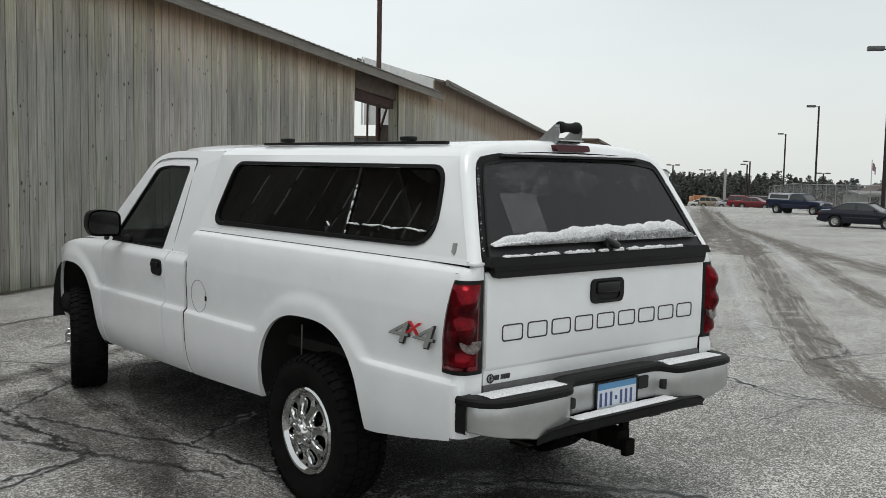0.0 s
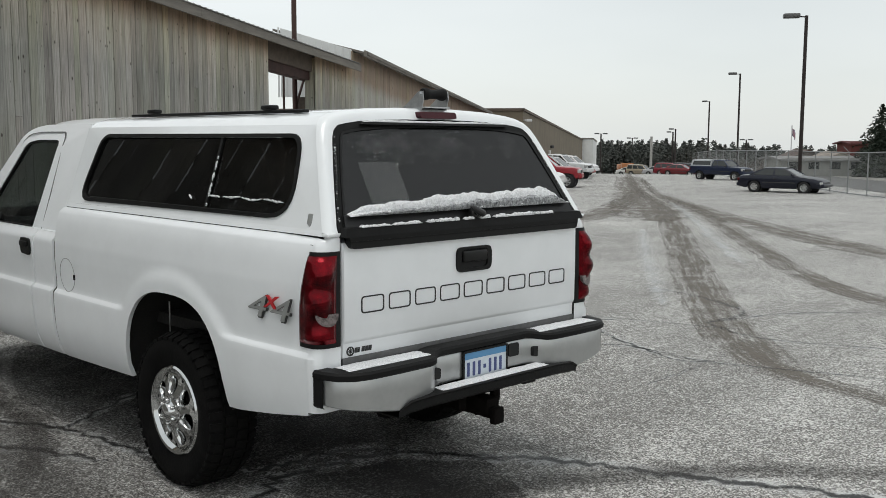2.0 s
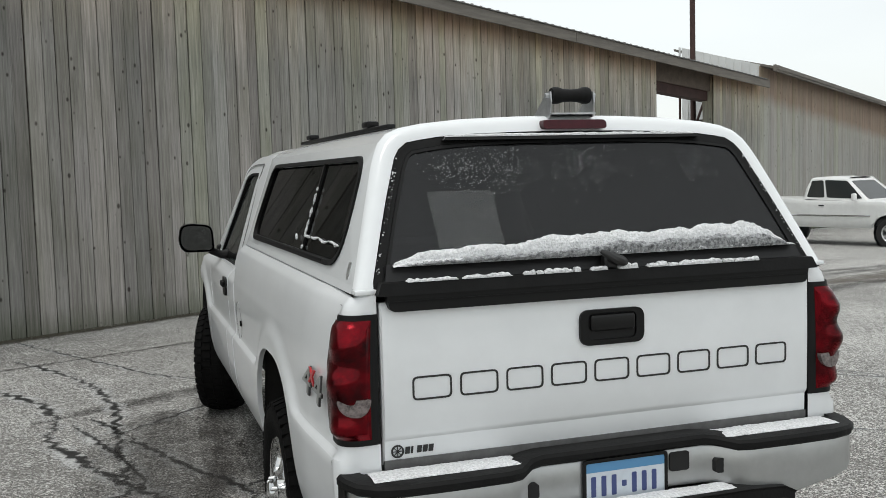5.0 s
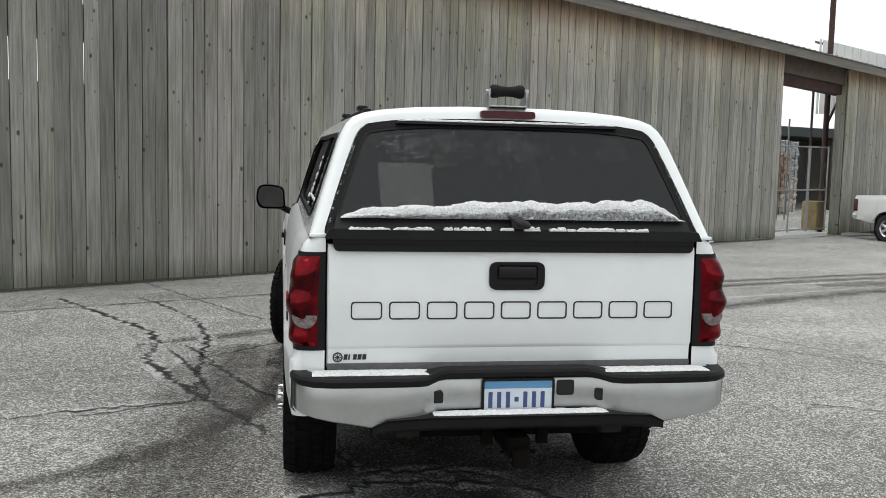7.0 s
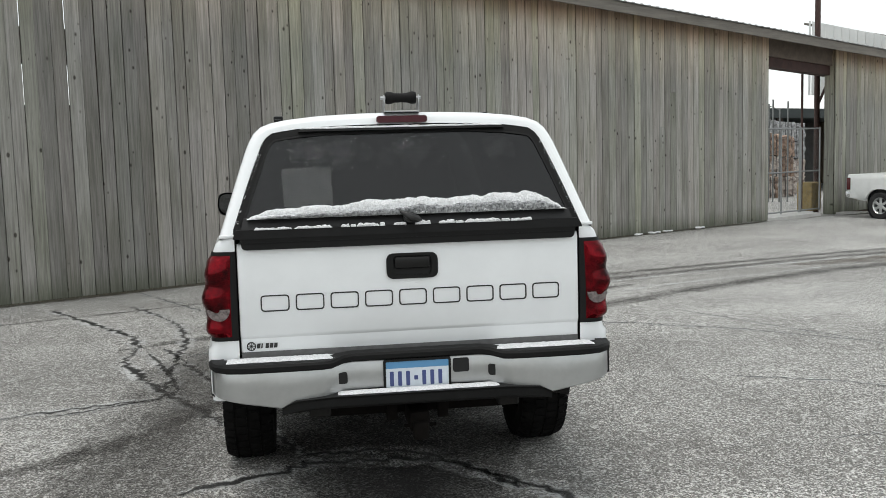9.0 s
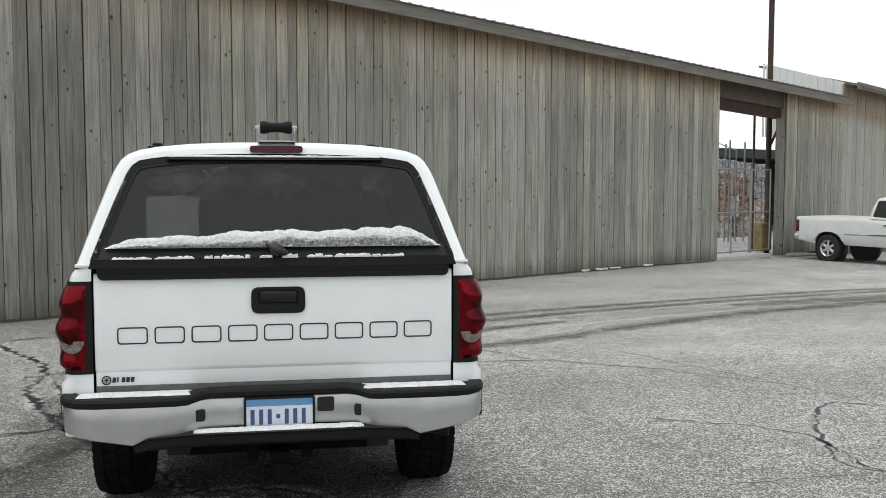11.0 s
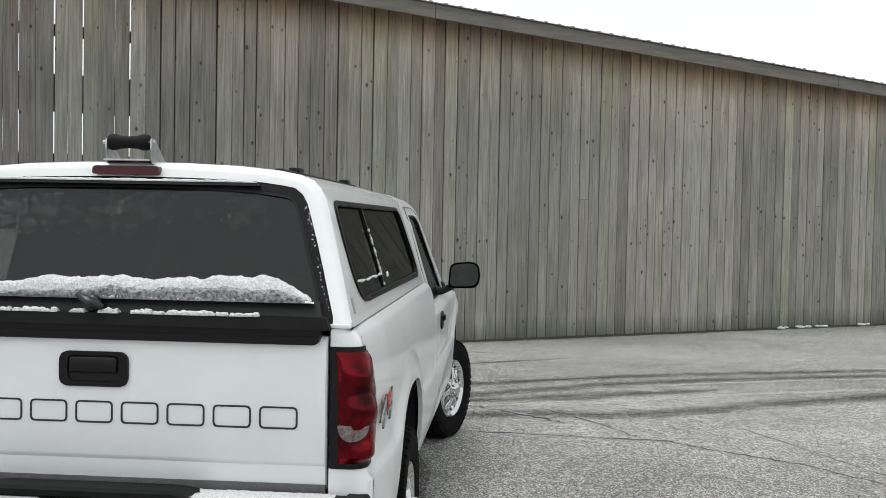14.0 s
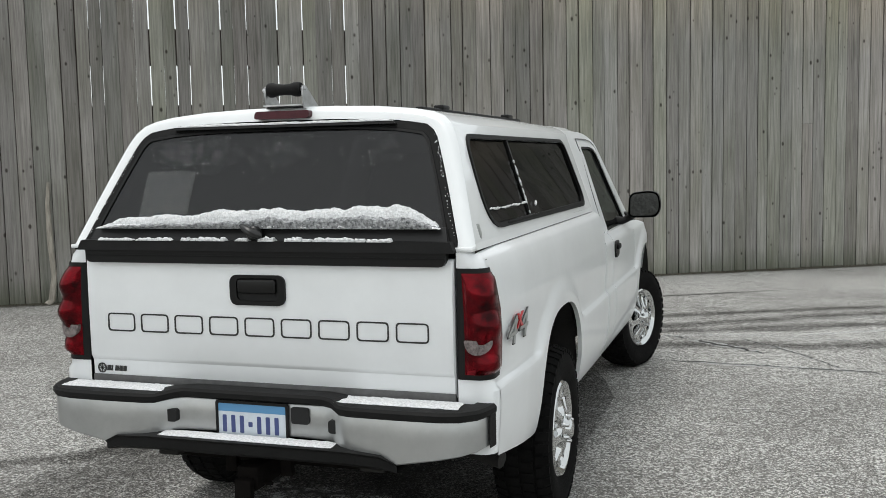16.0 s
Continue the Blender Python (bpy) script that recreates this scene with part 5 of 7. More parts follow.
for sgn in (1, -1):
    fix = (lambda b: b) if sgn > 0 else mirrored
    cx = lambda z: cap_half(z)
    place = lambda o: (lambda a, b, d: Vector((cx(b) + o - d, a, b)))
    outer = rounded([(y_rear(ZW0) + CORNER, ZW0), (2.555, ZW0), (2.555, ZW1), (y_rear(ZW1) + CORNER, ZW1)], 0.0005, 6)
    hole = rounded(WIN, WINR, 6)
    bm = bmesh.new()
    frame_ring(bm, outer, hole, place(0.0), 0.012)
    part("side_panel", fix(bm), CAP_PAINT, topper)
    bm = bmesh.new()
    frame_ring(bm, outer, hole, place(-0.016), 0.004)
    part("side_lining", fix(bm), HEADLINER, topper)
    side = new("side_window")
    side.parent = topper
    grow = lambda pts, g: rounded([(p[0] + g * sx, p[1] + g * sz) for p, sx, sz in zip(pts, (-1, 1, 1, -1), (-1, -1, 1, 1))], [max(r + g, 0.02) for r in WINR], 6)
    bm = bmesh.new()
    frame_ring(bm, grow(WIN, 0.004), grow(WIN, -0.014), place(0.008), 0.020)
    part("window_frame", fix(bm), RUBBER, side, "black rubber frame")
    pane_pts = grow(WIN, -0.016)
    bm = bmesh.new()
    slab(bm, pane_pts, place(-0.008), 0.004)
    part("pane", fix(bm), TINT, side, smooth=False)
    bm = bmesh.new()
    slab(bm, [(0.99, 1.44), (1.01, 1.44), (1.01, 1.78), (0.99, 1.78)], place(0.002), 0.012)
    part("window_divider", fix(bm), PLASTIC, side)
    bm = bmesh.new()
    box(bm, (cx(1.425) + 0.001, 1.40, 1.432), (0.014, 1.7, 0.014), 0.004)
    part("window_sill", fix(bm), RUBBER, side)
    bm = bmesh.new()
    sh = rounded([(0.118, 1.40), (0.142, 1.415), (0.145, 1.455), (0.115, 1.455), (0.112, 1.415)], 0.004, 2)
    slab(bm, [(a + 0.012, b) for a, b in sh], place(0.003), 0.004)
    part("maker_badge", fix(bm), EMBLEM, topper, "small grey shield badge")

# rear of the topper: painted border, lifting glass hatch
rp = lambda o: (lambda a, b, d: Vector((a, y_rear(b) - o + d, b)))
RB = [(x, z) for x, z in CS[2:]] + [(-x, z) for x, z in CS[-2:1:-1]]
hatch_o = [(0.812, 1.352), (0.812, 1.372), (0.810, 1.40), (0.790, 1.46), (0.757, 1.56), (0.722, 1.66), (0.688, 1.75), (0.674, 1.785), (0.653, 1.816), (0.624, 1.837), (0.575, 1.846), (0.50, 1.856), (0.38, 1.864), (0.2, 1.869), (0, 1.870)][1:]
RH = hatch_o + [(-x, z) for x, z in hatch_o[-2::-1]]
bm = bmesh.new()
n = len(RB)
A = [bm.verts.new(cap_pt(0, k)) for k in range(2, NK - 2)]
bend = []
for q, o in ((0.05, -0.020), (0.13, -0.009), (0.24, -0.001), (0.38, 0.004), (0.60, 0.004)):
    bend.append([bm.verts.new(rp(o)(a * (1 - q) + b * q, z * (1 - q) + w * q, 0)) for (a, z), (b, w) in zip(RB, RH)])
B_ = [bm.verts.new(rp(0.0)(a, z, 0)) for a, z in RH]
C_ = [bm.verts.new(rp(-0.03)(a, z, 0)) for a, z in RH]
for P, Q in zip([A] + bend + [B_], bend + [B_, C_]):
    for k in range(n - 1):
        bm.faces.new((P[k], P[k + 1], Q[k + 1], Q[k]))
part("rear_border", bm, CAP_PAINT, topper, angle=60)
hatch = new("rear_hatch")
hatch.parent = topper


def shrink(pts, g, zmin):
    out = []
    for k, (a, z) in enumerate(pts):
        p0, p1 = Vector(pts[max(k - 1, 0)]), Vector(pts[min(k + 1, len(pts) - 1)])
        d = (p1 - p0).normalized()
        nrm = Vector((-d.y, d.x))
        q = Vector((a, z)) + nrm * g
        out.append((q.x, max(q.y, zmin)))
    return out


seal_o, seal_i = shrink(RH, 0.003, 1.35), shrink(RH, 0.030, 1.35)
bm = bmesh.new()
frame_ring(bm, seal_o, seal_i, rp(0.006), 0.02)
part("hatch_seal", bm, RUBBER, hatch, "black rubber seal")
gl = shrink(RH, 0.028, 1.40)
bm = bmesh.new()
slab(bm, gl, rp(0.004), 0.005)
part("hatch_glass", bm, REAR_TINT, hatch, "dark tinted glass flecked with frost", smooth=False)
# a faint pale rectangle in the glass, laid on as a thin pane
bm = bmesh.new()
slab(bm, rounded([(-0.575, 1.475), (-0.350, 1.475), (-0.354, 1.672), (-0.585, 1.672)], 0.01), rp(0.0075), 0.001)
part("pale_patch", bm, glass_mat("pale_patch_pane", (0.9, 0.9, 0.9), 0.06, (0.16, 0.17, 0.165)), hatch, "faint pale rectangle on the hatch glass", smooth=False)
fr_o, fr_i = shrink(RH, 0.031, 1.40), shrink(RH, 0.041, 1.446)
bm = bmesh.new()
frame_ring(bm, fr_o, fr_i, rp(0.010), 0.010)
part("hatch_frame", bm, PLASTIC, hatch)
bm = bmesh.new()
slab(bm, [(-0.775, 1.398), (0.775, 1.398), (0.762, 1.450), (-0.762, 1.450)], rp(0.016), 0.014)
part("lower_rail", bm, mat("dark_hatch_rail", (0.014, 0.014, 0.0145), 0.4, spec=0.3), hatch)
bm = bmesh.new()
slab(bm, rounded([(-0.772, 1.309), (0.772, 1.309), (0.780, 1.362), (-0.780, 1.362)], [0.022, 0.022, 0.004, 0.004], 4), lambda a, b, d: Vector((a, -0.036 + d, b)), 0.04)
low = part("bottom_trim", bm, PLASTIC, hatch)
bm = bmesh.new()
slab(bm, rounded([(-0.812, 1.360), (0.812, 1.360), (0.796, 1.400), (-0.796, 1.400)], [0.006, 0.006, 0.006, 0.006], 3), lambda a, b, d: Vector((a, -0.045 + (b - 1.36) * 0.25 + d, b)), 0.045)
part("trim_lip", bm, RUBBER, low)
bm = bmesh.new()
slab(bm, [(-0.774, 1.336), (0.774, 1.336), (0.774, 1.342), (-0.774, 1.342)], lambda a, b, d: Vector((a, -0.039 + d, b)), 0.006)
part("trim_rib", bm, RUBBER, low)
bm = bmesh.new()
slab(bm, [(-0.50, 1.842), (0.50, 1.842), (0.48, 1.858), (-0.48, 1.858)], rp(0.03), 0.03)
part("hinge_strip", bm, PLASTIC, hatch)
bm = bmesh.new()
lathe(bm, [(0.0, 0.0), (0.028, 0.0), (0.028, 0.026), (0.022, 0.032), (0.0, 0.033)], 18, pose(-0.005, -0.006, 1.430, 90))
tube(bm, [(-0.050, -0.040, 1.462), (-0.030, -0.048, 1.450), (0.0, -0.052, 1.434), (0.028, -0.048, 1.424), (0.042, -0.044, 1.420)], [0.006, 0.013, 0.019, 0.017, 0.009], 10)
part("twist_handle", bm, mat("worn_black_handle", (0.012, 0.012, 0.012), 0.28, spec=0.5), hatch, "black twist handle with a keyhole")
for sgn in (1, -1):
    bm = bmesh.new()
    box(bm, (sgn * 0.836, 0.032, 1.371), (0.076, 0.075, 0.016), 0.005)
    part("rear_foot", bm, CAP_PAINT, topper)
    bm = bmesh.new()
    sheet(bm, lambda y, z: (sgn * 0.872, y, z), (0.02, 2.55), (1.355, 1.370))
    part("gasket", bm, RUBBER, topper, "black rubber gasket")
# high brake lamp, roof roller, roof bars
bm = bmesh.new()
slab(bm, rounded([(-0.123, 1.876), (0.123, 1.876), (0.123, 1.908), (-0.123, 1.908)], 0.014, 4), lambda a, b, d: Vector((a, 0.226 + (b - 1.876) * 0.35 + d, b)), 0.06)
part("brake_light", bm, DARK_RED, topper, "dark red brake light")
GALV = mat("galvanised_bracket", (0.55, 0.56, 0.57), 0.35, 0.9, var=0.2, scale=30)
roller = thing("roof_roller", "black rubber loading roller on a galvanised bracket", "roller")
bm = bmesh.new()
lathe(bm, [(0.0, -0.074), (0.026, -0.074), (0.030, -0.066), (0.030, -0.050), (0.024, -0.030), (0.022, 0.0), (0.024, 0.030), (0.030, 0.050), (0.030, 0.066), (0.026, 0.074), (0.0, 0.074)], 24, pose(0.0, 0.27, 1.995, 0, 90, 0))
part("roller_drum", bm, RUBBER, roller)
bm = bmesh.new()
for x in (-0.084, 0.084):
    slab(bm, [(0.252, 1.97), (0.256, 2.008), (0.284, 2.010), (0.40, 1.930), (0.40, 1.918), (0.265, 1.918)], lambda a, b, d: Vector((x + d, a, b)), 0.005)
box(bm, (0, 0.32, 1.930), (0.17, 0.16, 0.006))
tube(bm, [(-0.098, 0.27, 1.995), (0.098, 0.27, 1.995)], 0.008, 8)
part("bracket", bm, GALV, roller, smooth=False)
for x in (-0.60, 0.50):
    bar = thing("roof_rail", "thin black roof rail on the topper", "roof rail", "rails on the topper roof")
    bm = bmesh.new()
    box(bm, (x, 1.35, 1.905 if x < 0 else 1.912), (0.035, 1.7, 0.016), 0.005)
    part("track", bm, PLASTIC, bar)
    for y in (0.80, 1.95):
        bm = bmesh.new()
        box(bm, (x, y, 1.926), (0.05, 0.09, 0.024), 0.008)
        part("foot", bm, PLASTIC, bar)

# snow lying on the truck -----------------------------------------------------
def snow_ridge(name, label, line, width, height, seed, n=140, rough=1.0, lean=-0.1, material=None):
    """A lumpy ridge of snow along x; line(x) gives its foot, width its reach outwards and height its top at x."""
    rng = random.Random(seed)
    bm = bmesh.new()
    x0, x1 = line[0], line[1]
    foot = line[2]
    rows = []
    for i in range(n + 1):
        t = i / n
        x = x0 + (x1 - x0) * t
        e = min(1, t * 14, (1 - t) * 14) ** 0.5
        h = height(t) * e * (1 + 0.22 * rough * noise.noise(Vector((x * 8, seed, 0))) + 0.06 * rough * noise.noise(Vector((x * 24, seed, 3))))
        w = width * e * (1 + 0.25 * noise.noise(Vector((x * 13, seed, 7))))
        row = []
        for j in range(11):
            a = math.pi * j / 10
            q = foot(x, 0.5 + 0.5 * math.cos(a))
            up = Vector((0, lean, 1)) * (max(h, 0.002) * math.sin(a) ** 0.8)
            p = q + up + Vector((0, -w * math.sin(a) * (1 - j / 14), 0))
            k = noise.noise_vector(p * 150) * 0.0028 * rough + noise.noise_vector(p * 48) * 0.0052 * rough
            row.append(bm.verts.new(p + k * (1 if 0 < j < 10 else 0)))
        rows.append(row)
    for a, b in zip(rows, rows[1:]):
        for k in range(10):
            bm.faces.new((a[k], a[k + 1], b[k + 1], b[k]))
    ob = part(name, bm, material or SNOW, None)
    return tagged(ob, label, "snow", kind="stuff")


hgt = lambda t: lerp(t, [(0, 0.026), (0.08, 0.044), (0.25, 0.050), (0.38, 0.065), (0.5, 0.074), (0.6, 0.068), (0.72, 0.076), (0.88, 0.080), (0.96, 0.066), (1, 0.040)])
snow_ridge("snow_bank", "lumpy bank of wet snow on the hatch glass", (-0.735, 0.735, lambda x, q: Vector((x, y_rear(1.446) + 0.02 - 0.034 * q, 1.446))), 0.034, hgt, 3, n=240, lean=0.44)
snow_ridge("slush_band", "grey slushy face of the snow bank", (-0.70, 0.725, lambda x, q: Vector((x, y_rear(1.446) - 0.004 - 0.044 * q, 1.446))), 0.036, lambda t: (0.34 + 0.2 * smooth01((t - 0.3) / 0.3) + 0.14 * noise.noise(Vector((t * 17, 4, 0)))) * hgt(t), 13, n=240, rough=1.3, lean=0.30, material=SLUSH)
snow_ridge("snow_bank", "thin crust of snow along the hatch rail", (-0.745, 0.745, lambda x, q: Vector((x, y_rear(1.447) - 0.010 - 0.034 * q, 1.445))), 0.014, lambda t: 0.015, 8, n=240)
rng = random.Random(5)
x = -0.715
while x < 0.49:
    w = rng.choice((0.025, 0.04, 0.06, 0.10, 0.17))
    tall = rng.uniform(0.015, 0.023)
    snow_ridge("snow_lump", "small lump of snow on the bottom trim", (x, x + w, lambda xx, q: Vector((xx, -0.012 - 0.026 * q, 1.3985))), 0.006, lambda t: tall * (0.35 + 0.65 * abs(noise.noise(Vector((t * w * 34, x * 9, 2)))) ** 0.4), int(x * 100) + 200, n=max(12, int(w * 190)), rough=0.8)
    x += w + rng.choice((-0.008, 0.004, 0.012, 0.04))
snow_ridge("snow_line", "thin line of snow on the hinge strip", (-0.49, 0.49, lambda xx, q: Vector((xx, y_rear(1.858) - 0.012 - 0.022 * q, 1.8530))), 0.003, lambda t: 0.009, 77, n=120, rough=0.5)
for sgn in (1, -1):
    rng = random.Random(70 + sgn)
    bm = bmesh.new()
    runs = [[(y, 1.496 + 0.008 * noise.noise(Vector((y * 9, sgn, 1))) + 0.004 * noise.noise(Vector((y * 60, sgn, 4)))) for y in steps(a, b, 30)] for a, b in ((0.36, 0.52), (0.535, 0.70), (0.71, 0.86), (0.885, 0.985))]
    runs += [[(0.988 + 0.004 * noise.noise(Vector((z * 70, 0, sgn))), z) for z in steps(a, b, 14)] for a, b in ((1.445, 1.46), (1.49, 1.56), (1.57, 1.61), (1.62, 1.665), (1.675, 1.69))]
    runs += [[(1.14 + 0.01 * k, 1.475 + 0.006 * k) for k in range(4)]]
    for pts in runs:
        n = len(pts)
        tube(bm, [(sgn * (cap_half(z) + 0.003), y, z) for y, z in pts], [0.0012 + 0.0042 * math.sin(math.pi * (i + 0.5) / n) ** 0.5 * (0.35 + 1.0 * rng.random()) for i in range(n)], 6)
    tagged(part("snow_line", bm, SNOW, None), "broken line of snow caught in the side window track", "snow", kind="stuff")
for x0, x1, seed in ((-0.86, -0.38, 1), (0.36, 0.84, 2)):
    snow_ridge("snow_crust", "thin crust of snow on the bumper pad", (x0, x1, lambda xx, q: Vector((xx, -0.02 - 0.105 * q, 0.811))), 0.004, lambda t: 0.0065, seed + 30, n=120, rough=0.45)
snow_ridge("snow_crust", "thin crust of snow on the bumper step", (-0.37, 0.37, lambda xx, q: Vector((xx, -0.115 - 0.075 * q, 0.654))), 0.004, lambda t: 0.009, 41, n=160, rough=0.45)

# frost caught on the upper part of the hatch glass
rng = random.Random(61)
bm = bmesh.new()
for cx_, sx, n in ((-0.44, 0.07, 360), (-0.29, 0.05, 220), (0.02, 0.06, 240), (0.45, 0.04, 80), (-0.1, 0.35, 110)):
    for i in range(n):
        x, z = rng.gauss(cx_, sx), rng.gauss(1.745, 0.038)
        if abs(x) < 0.60 and 1.60 < z < 1.82:
            r = rng.choice((0.0005, 0.0006, 0.0008, 0.0010, 0.0014))
            bmesh.ops.create_icosphere(bm, subdivisions=1, radius=r, matrix=Matrix.Translation((x, y_rear(z) - 0.0045, z)))
for sgn in (1, -1):
    for i in range(46):
        z = rng.uniform(1.42, 1.80)
        x = sgn * (lerp(z, [(zz, xx) for xx, zz in hatch_o[1:8]]) - rng.uniform(0.002, 0.016))
        r = rng.choice((0.0012, 0.0016, 0.0022, 0.003))
        bmesh.ops.create_icosphere(bm, subdivisions=1, radius=r, matrix=Matrix.Translation((x, y_rear(z) - 0.0075, z)))
tagged(part("frost_flecks", bm, SNOW, None), "specks of frost on the upper hatch glass", "frost", kind="stuff")

# marks on the ground ----------------------------------------------------------
CL = "dark wet crack in the asphalt"
for i, (pts, w) in enumerate((
        ([(-1.8, 4.6), (-1.30, 3.26), (-0.96, 2.53), (-0.81, 1.80), (-0.54, 1.08)], 0.05),
        ([(-0.54, 1.08), (0.08, 0.99), (0.48, 0.46), (0.77, 0.07), (1.07, -0.61), (1.42, -1.31), (1.7, -2.2)], 0.07),
        ([(-0.96, 2.53), (-0.60, 2.78), (-0.20, 3.05)], 0.05),
        ([(2.6, 2.3), (3.53, 1.70), (3.57, 0.73), (3.97, -0.37), (4.3, -1.6)], 0.035),
        ([(2.53, 0.68), (3.37, 0.73)], 0.03),
        ([(6.64, 3.37), (6.41, 2.55), (5.87, 1.71), (5.05, 1.65)], 0.05),
        ([(5.05, 1.65), (6.08, 1.37), (6.90, 0.71), (8.2, -0.4)], 0.05),
        ([(5.05, 1.65), (4.75, 0.9), (5.2, -0.3), (5.6, -1.4)], 0.04),
        ([(-3.43, 7.31), (-2.72, 6.13), (-2.21, 5.31), (-2.04, 4.65), (-2.05, 4.07), (-1.91, 3.62), (-1.57, 2.84), (-1.34, 2.41), (-1.03, 1.77)], 0.07),
        ([(-2.55, 7.35), (-1.92, 6.11), (-1.65, 4.98), (-1.62, 4.32), (-1.57, 2.84)], 0.06),
        ([(-2.9, 2.2), (-2.44, 2.40), (-2.01, 2.54), (-1.59, 2.68), (-1.51, 3.07), (-1.92, 4.45)], 0.05),
        ([(-2.64, 8.55), (-1.58, 6.58), (-1.23, 5.98), (-0.6, 5.4)], 0.04),
        ([(-1.22, 0.55), (-0.80, 0.71), (-0.48, 0.90), (-0.24, 0.89), (0.23, 0.77), (0.58, 0.24)], 0.08),
        ([(3.39, 5.23), (3.67, 4.57), (4.05, 3.73), (4.38, 3.03), (4.65, 2.31), (5.0, 1.2)], 0.03),
        ([(4.65, 2.31), (4.32, 2.48), (3.98, 2.15), (3.63, 1.48), (3.44, 0.97), (3.57, 0.72)], 0.05),
        ([(0.99, 5.92), (1.48, 5.54), (1.89, 5.18)], 0.05),
        ([(1.05, 4.75), (1.65, 4.71), (2.3, 4.67), (2.65, 4.63), (2.93, 4.41), (3.51, 4.02), (3.96, 3.53), (4.3, 3.2)], 0.035),
        ([(1.68, 5.86), (2.0, 5.47), (2.28, 5.02), (2.45, 4.72)], 0.03),
        ([(-1.66, 4.01), (-1.09, 4.55), (-0.39, 5.43)], 0.05),
        ([(-1.57, 2.64), (-1.85, 2.50), (-2.3, 2.3)], 0.045))):
    wide = w * (1.15 if min(p[0] for p in pts) < 2.3 else 0.8)
    strip(pts, wide, CRACK, "crack", CL, 0.006, w * 0.5, i, 0.05)
    strip(pts, wide * 2.6, FRINGE, "snow_fringe", "thin snow caught along the edges of a crack", 0.0045, w * 0.4, i + 500, 0.08)
TL = "dark damp wheel track through thin snow"
for i, (pts, w) in enumerate((
        ([(-2.2, 4.6), (1.51, 6.73), (2.73, 7.46), (5.24, 8.40), (7.43, 9.05), (11, 9.9)], 0.32),
        ([(-0.8, 4.9), (1.42, 5.55), (2.5, 5.70), (3.3, 6.05), (4.1, 6.55), (6.83, 7.75), (10.5, 8.7)], 0.42),
        ([(-0.6, 6.3), (2.64, 7.88), (4.86, 8.66), (7.99, 9.57), (9.86, 9.91), (13, 10.2)], 0.28),
        ([(-4.2, 6.2), (-1.3, 7.5), (0.94, 8.6), (2.35, 9.4)], 0.12),
        ([(-3.2, 0.6), (-1.9, 1.3), (-1.1, 2.6), (-0.95, 4.0), (-0.95, 5.6)], 0.28),
        ([(0.7, 6.0), (1.7, 6.38), (2.45, 6.72), (3.6, 7.2)], 0.45),
        # broad darker strip along the truck's left side, wider than a single track
        ([(-1.75, -0.7), (-1.55, 0.8), (-1.4, 2.2), (-1.3, 4.6)], 1.0),
        ([(-2.2, -0.2), (-1.0, 0.1), (0.2, 0.0), (1.4, -0.75), (2.3, -1.9)], 0.30))):
    strip(pts, w, WET, "wheel_track", TL, 0.004 + 0.0004 * i, 0.0, i + 50, 0.3)
for i, (pts, w) in enumerate((
        ([(3.1, -2.2), (3.5, -0.2), (4.50, 1.01), (7.9, 3.5), (12.9, 6.9), (33, 20.8), (61.3, 41.5), (98, 66.8)], 0.62),
        ([(59.6, 39.2), (28.8, 16.8), (12.9, 5.5), (7.6, 0.9), (7.0, -3)], 0.5),
        ([(38.2, 23.5), (21.8, 11.7), (16.1, 6.9), (12.1, 2.2), (11, -3)], 1.0),
        ([(6.4, 8.3), (10.6, 9.1), (13.6, 10.2), (20.1, 13.6), (45.9, 30.2)], 1.0),
        ([(65.2, 44.2), (51.4, 34.5), (30.0, 19.4), (20.5, 12.6), (15.4, 8.9)], 2.2))):
    strip(pts, w, MUD, "thawed_lane", "brown thawed driving lane in the snowy yard", 0.005 + 0.0013 * i, 0.0, i + 70, 0.7)
for i, (pts, w) in enumerate((
        ([(2.2, 7.0), (5.2, 8.15), (9.0, 9.2)], 0.14), ([(2.2, 6.1), (3.9, 6.95), (7.4, 8.2)], 0.14), ([(0.6, 5.6), (1.6, 6.0), (2.6, 5.9)], 0.16),
        ([(5.6, 2.5), (8.6, 4.7), (13.2, 7.9)], 0.35), ([(9.4, 3.6), (13.5, 6.6), (27, 16.0)], 0.35), ([(42.2, 12.9), (51.0, 20.3), (75, 41)], 1.2))):
    strip(pts, w, SNOWLINE, "snow_streak", "streak of thin snow pressed beside a wheel track", 0.012 + 0.001 * i, 0.0, i + 90, 0.4)

# the truck's underside shade is laid on the asphalt as a dark patch
strip([(0, -0.2), (0, 1.5), (0, 3.0), (0, 5.1)], 1.75, TRUCK_SHADE, "shade_patch", "dark patch painted on the asphalt for the shade under the truck", 0.003, 0.0, 400, 0.4)
for s0, s1, sd in ((S_LEFT, 16.4, 1), (19.6, 22.2, 2)):
    strip([on_wall(s0 + (s1 - s0) * k / 12, -0.10, 0) for k in range(13)], 0.36, SOIL, "soil_strip", "dark mossy soil along the foot of the wall", 0.007, 0.0, sd + 300, 0.3)

